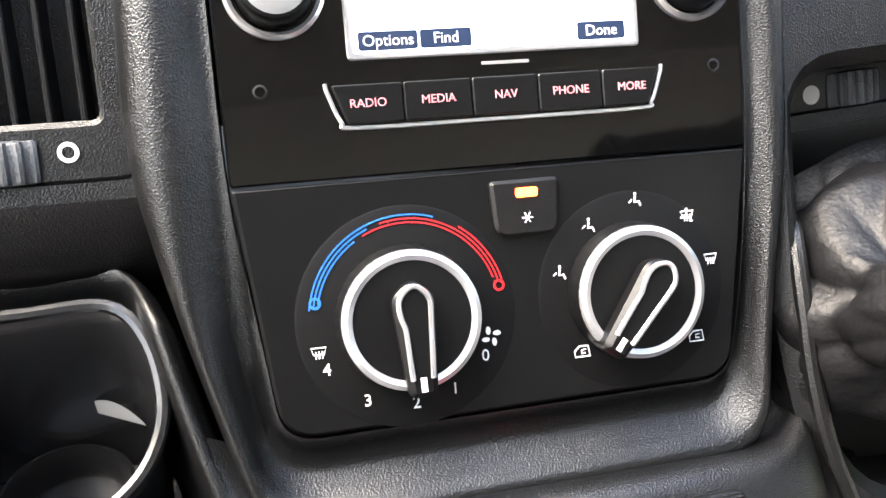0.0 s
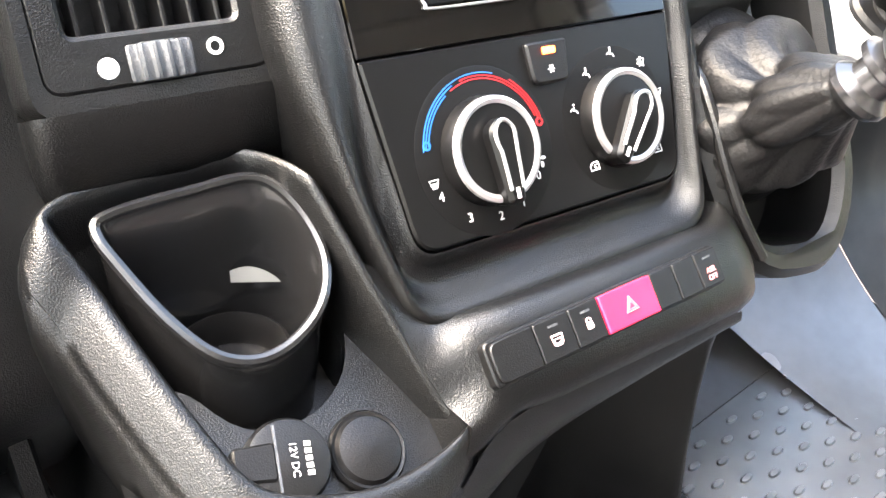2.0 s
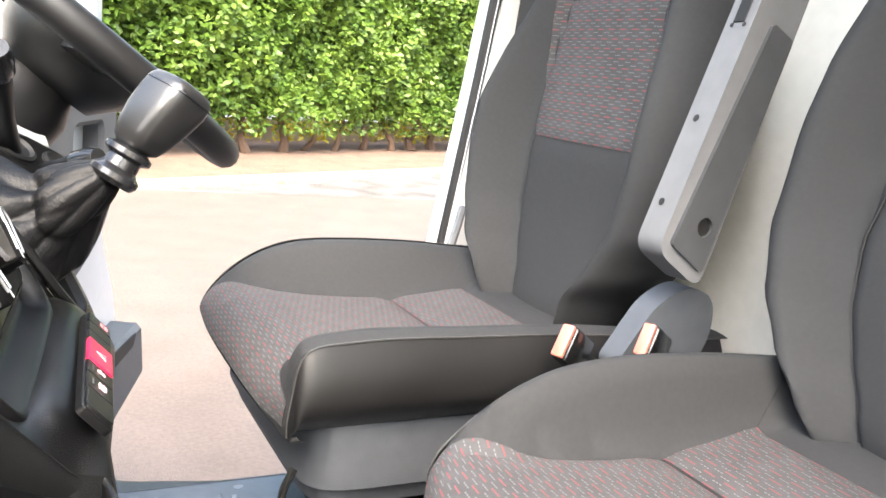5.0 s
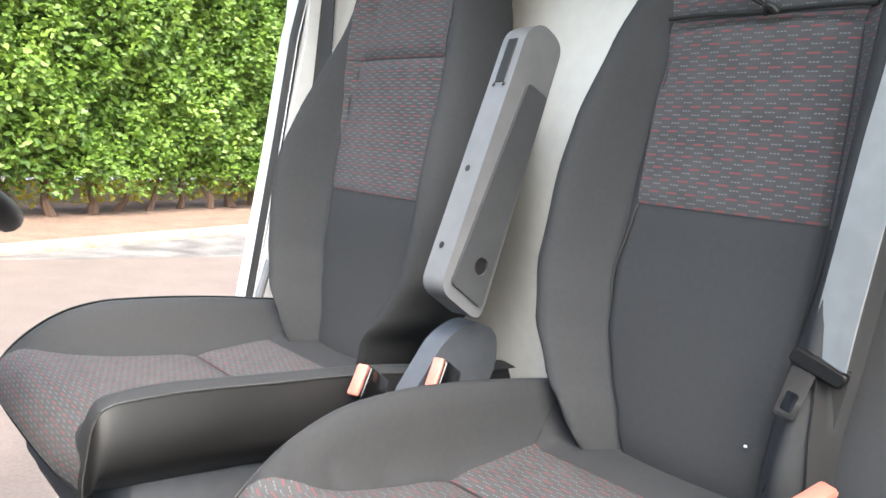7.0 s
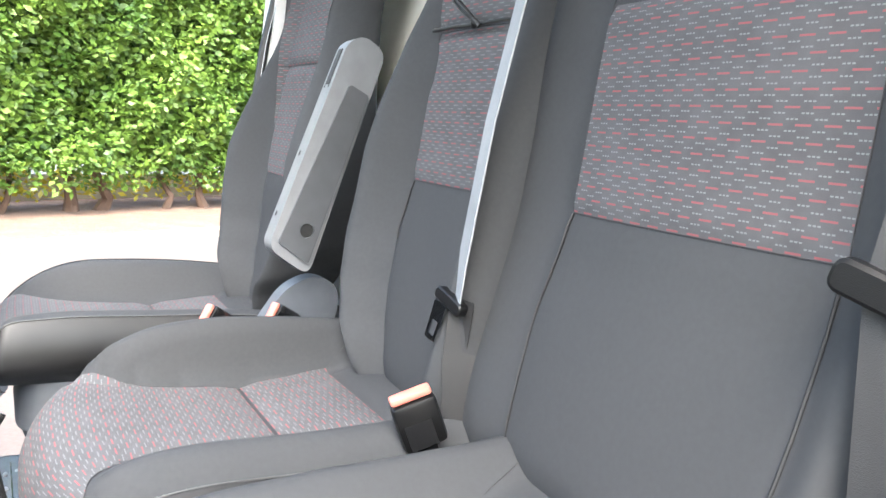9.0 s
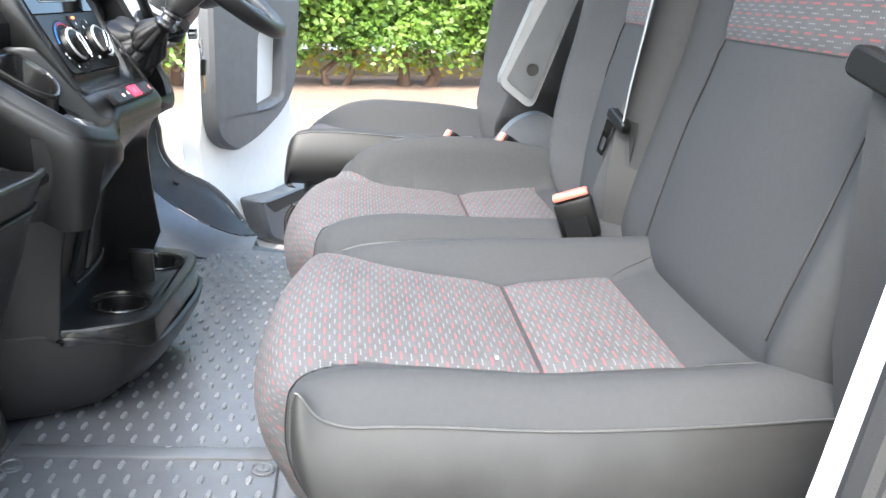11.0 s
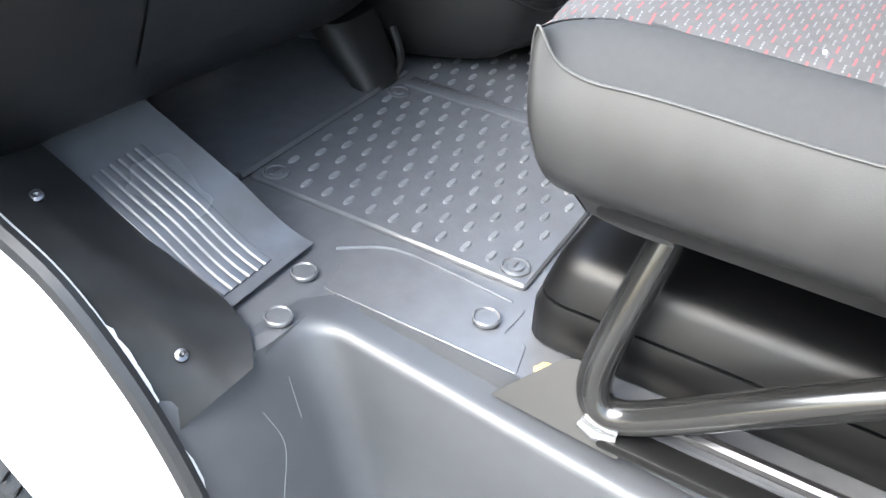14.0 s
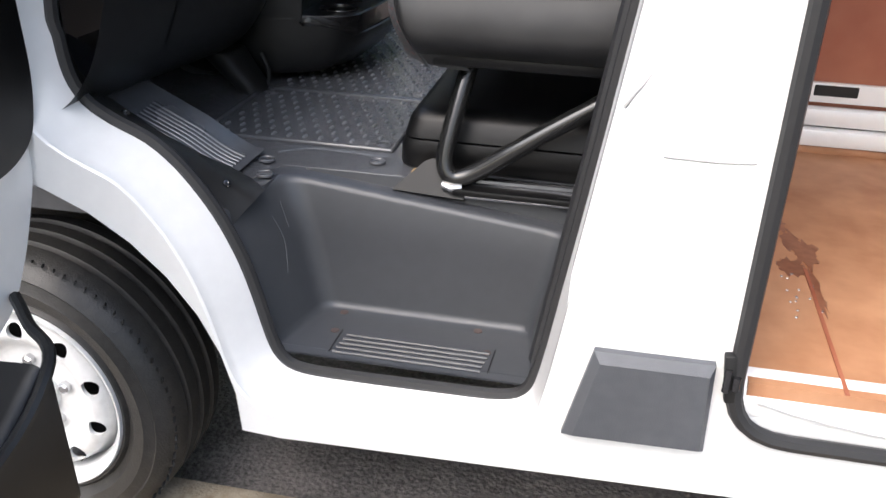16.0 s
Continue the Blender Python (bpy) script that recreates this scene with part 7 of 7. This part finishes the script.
part("plate", box((-1.008, -0.683, 0.482), (0.016, 0.016, 0.075), Matrix.Translation((-1.0, -0.683, 0.482)) @ Matrix.Rotation(radians(-8), 4, "X") @ Matrix.Translation((1.0, 0.683, -0.482)), bev=0.003), BLACK, catch)
part("pin", tube([(-1.018, -0.678, 0.465), (-1.018, -0.678, 0.5)], 0.005, 8), CHROME_D, catch)
part("pin", tube([(-1.018, -0.69, 0.47), (-1.018, -0.69, 0.49)], 0.006, 8), CHROME_D, catch)
part("scratch_and_dent_shade", tube(smoothline([(-1.0006, -0.552, 0.783), (-1.0006, -0.616, 0.7822), (-1.0006, -0.6625, 0.785)], 5), 0.0012, 4), SCUFF_SHADE, wl)
# Tapering grey line paints the shadow of a dent in the panel.
part("scratch_and_dent_shade", tube(smoothline([(-1.0004, -0.497, 0.841), (-1.0004, -0.506, 0.856), (-1.0003, -0.516, 0.8705), (-1.0, -0.526, 0.888)], 5), [0.0022 * (1 - k / 16) + 0.0002 for k in range(16)], 4), SCUFF_SHADE, wl)
part("inner_rail", box((-0.975, -1.32, 0.42), (0.03, 1.25, 0.02), bev=0.004), WHITE, wl)

# ---- load space behind the side doorway ----
tagged(part("floor_load", box((-0.44, -1.865, 0.445), (1.08, 2.3, 0.03)), PLY, smooth=0), "stained brown plywood load floor", "floor", kind="structure")
tagged(part("sill_load", loft([[(x, y, z) for x, z in ((-0.985, 0.385), (-0.99, 0.4), (-0.985, 0.43), (-0.97, 0.458), (-0.955, 0.462), (-0.94, 0.462), (-0.94, 0.385))] for y in (-0.7, -1.98)]), WHITE, smooth=50), "white painted load sill", "sill", kind="structure")
part("sill_fold", tube(smoothline([(-0.99, -0.73, 0.44), (-0.99, -0.8, 0.425), (-0.99, -0.95, 0.41), (-0.99, -1.3, 0.405)], 6), 0.006, 8), WHITE, bpy.data.objects["sill_load"])
tagged(part("wall_load", box((0.14, -1.9, 1.3), (0.03, 2.2, 1.7)), PLY_R, smooth=0), "red-brown plywood lining of the load space", "wall", kind="structure")
WL = bpy.data.objects["wall_load"]
part("batten", box((0.105, -1.9, 0.468), (0.04, 2.2, 0.018), bev=0.003), PLY, WL, "pale plywood batten")
part("rail", box((0.098, -1.9, 0.5), (0.05, 2.2, 0.045), bev=0.012), WHITE, WL)
part("rail", box((0.104, -1.9, 0.548), (0.04, 2.2, 0.046), bev=0.012), WHITE, WL)
part("ledge", box((0.115, -1.9, 0.604), (0.02, 2.2, 0.048), bev=0.004), WHITE, WL)
part("slot", box((0.1045, -1.015, 0.61), (0.004, 0.1, 0.026), bev=0.0018, seg=1), BLACK, WL)
FLO = bpy.data.objects["floor_load"]
part("board_joint", strip([(-0.59, -0.856, 0.4612), (-0.8, -0.85, 0.4612), (-0.98, -0.845, 0.4612)], 0.006, 0.002), PLY_R, FLO)
rs = random.Random(21)
for cx, cy, a, b in ((-0.52, -0.868, 0.06, 0.026), (-0.585, -0.832, 0.036, 0.024), (-0.66, -0.862, 0.09, 0.009), (-0.40, -0.842, 0.032, 0.012), (-0.47, -0.85, 0.05, 0.015)):
    ring = [(cx + a * (1 + rs.uniform(-0.35, 0.3)) * math.cos(2 * math.pi * k / 26), cy + b * (1 + rs.uniform(-0.4, 0.3)) * math.sin(2 * math.pi * k / 26)) for k in range(26)]
    part("wet_stain", plate(smoothline(ring, 2, closed=True), [], 0.4595, 0.4604 + 0.0002 * rs.random()), STAIN, FLO, "dark wet stain on the plywood", smooth=0)
for k in range(14):
    part("water_drop", lathe([(0.0026, 0.0), (0.002, 0.0012), (0.0, 0.0017)], 10, Matrix.Translation((-0.58 - rs.random() * 0.2, -0.81 - rs.random() * 0.05, 0.4605))), CHROME, FLO)

# ---- strip of concrete beside the van ----
for k in range(7):
    b = box((-0.985, 4.25 - k * 1.4, GZ + 0.005), (0.24, 1.393, 0.05), bev=0.006)
    kerb = part("kerb_stone", b, CONCRETE, None)
    tagged(kerb, "worn pale concrete edging slab on the tarmac", "slab", "edging slabs", "structure")

# ---- far side: kerb, soil, hedge ----
HD = Matrix.Translation((9.6, -1.4, 0)) @ Matrix.Rotation(radians(28), 4, "Z")
tagged(part("kerb", box((-1.55, 0, GZ + 0.03), (0.16, 60, 0.12), HD, bev=0.02), CONCRETE), "pale concrete kerb along the drive", "kerb", kind="structure")
tagged(part("soil", box((1.0, 0, GZ + 0.03), (5.0, 60, 0.08), HD), SOIL), "brown soil bed under the hedge", "soil", kind="structure")
tagged(part("garden_wall", box((1.6, 0, 0.2), (0.15, 60, 0.35), HD), STONE), "pale low wall behind the hedge", "wall", kind="structure")


def leaves(count, seed, y0, y1, z0, z1, x0, deep, size, material, name, label):
    rng = np.random.default_rng(seed)
    y, z = rng.uniform(y0, y1, count), rng.uniform(z0, z1, count)
    bulge = 0.16 * np.sin(y * 2.1) * np.sin(z * 2.7 + 1) + 0.10 * np.sin(y * 5.3 + 2) * np.sin(z * 6.1) + 0.06 * np.sin(y * 11 + z * 9)
    x = x0 - bulge - rng.uniform(0, 1, count) ** 2.0 * deep * -1
    c = np.stack([x, y, z], 1)
    droop = rng.normal(0, 1, (count, 3)) * (0.6, 1.0, 0.45) + (-0.4, 0, -0.25)
    d = droop / np.linalg.norm(droop, axis=1, keepdims=True)
    o = rng.normal(0, 1, (count, 3))
    w = np.cross(d, o)
    w /= np.linalg.norm(w, axis=1, keepdims=True)
    L = (size * rng.uniform(0.6, 1.5, count))[:, None]
    verts = np.stack([c, c + d * L * 0.5 + w * L * 0.28, c + d * L, c + d * L * 0.45 - w * L * 0.28], 1).reshape(-1, 3)
    R = np.array(HD.to_3x3())
    verts = verts @ R.T + np.array(HD.translation)
    faces = np.arange(count * 4).reshape(-1, 4)
    me = bpy.data.meshes.new(name)
    me.from_pydata(verts.tolist(), [], faces.tolist())
    me.materials.append(material)
    return tagged(new(name, me), label, "hedge", kind="stuff")


leaves(120000, 3, -9, 7, 0.55, 4.2, 0.0, 0.42, 0.088, LEAF, "hedge", "dense bright green conifer hedge beyond the drive")
leaves(5000, 8, -9, 7, 0.32, 0.75, 0.05, 0.5, 0.08, LEAF, "hedge_fringe", "loose lower fringe of the green hedge")
# Plain box added behind the leaves; its dark colour is the gaps' shade.
tagged(part("hedge_core", box((0.85, -1, 2.6), (0.6, 16, 4.0), HD), LEAF_D), "dark box standing in for the shade inside the hedge", "hedge", kind="stuff")
rt = random.Random(4)
for k in range(26):
    y = -8.5 + k * 0.6 + rt.uniform(-0.2, 0.2)
    r = rt.uniform(0.03, 0.09)
    pts = [HD @ Vector((0.35 + rt.uniform(-0.1, 0.1), y + rt.uniform(-0.08, 0.08) * j, z)) for j, z in enumerate((0.0, 0.2, 0.45, 0.8))]
    tr = part("hedge_trunk", tube(pts, [r * 1.5, r, r * 0.8, r * 0.7], 8), BARK, None)
    tagged(tr, "brown twisted trunk at the foot of the hedge", "trunk", "hedge trunks")
leaves(2600, 12, -9, 5, 0.12, 0.62, 0.95, 0.3, 0.09, YELLOW, "yellow_shrub", "yellow leaved low shrubs behind the hedge")
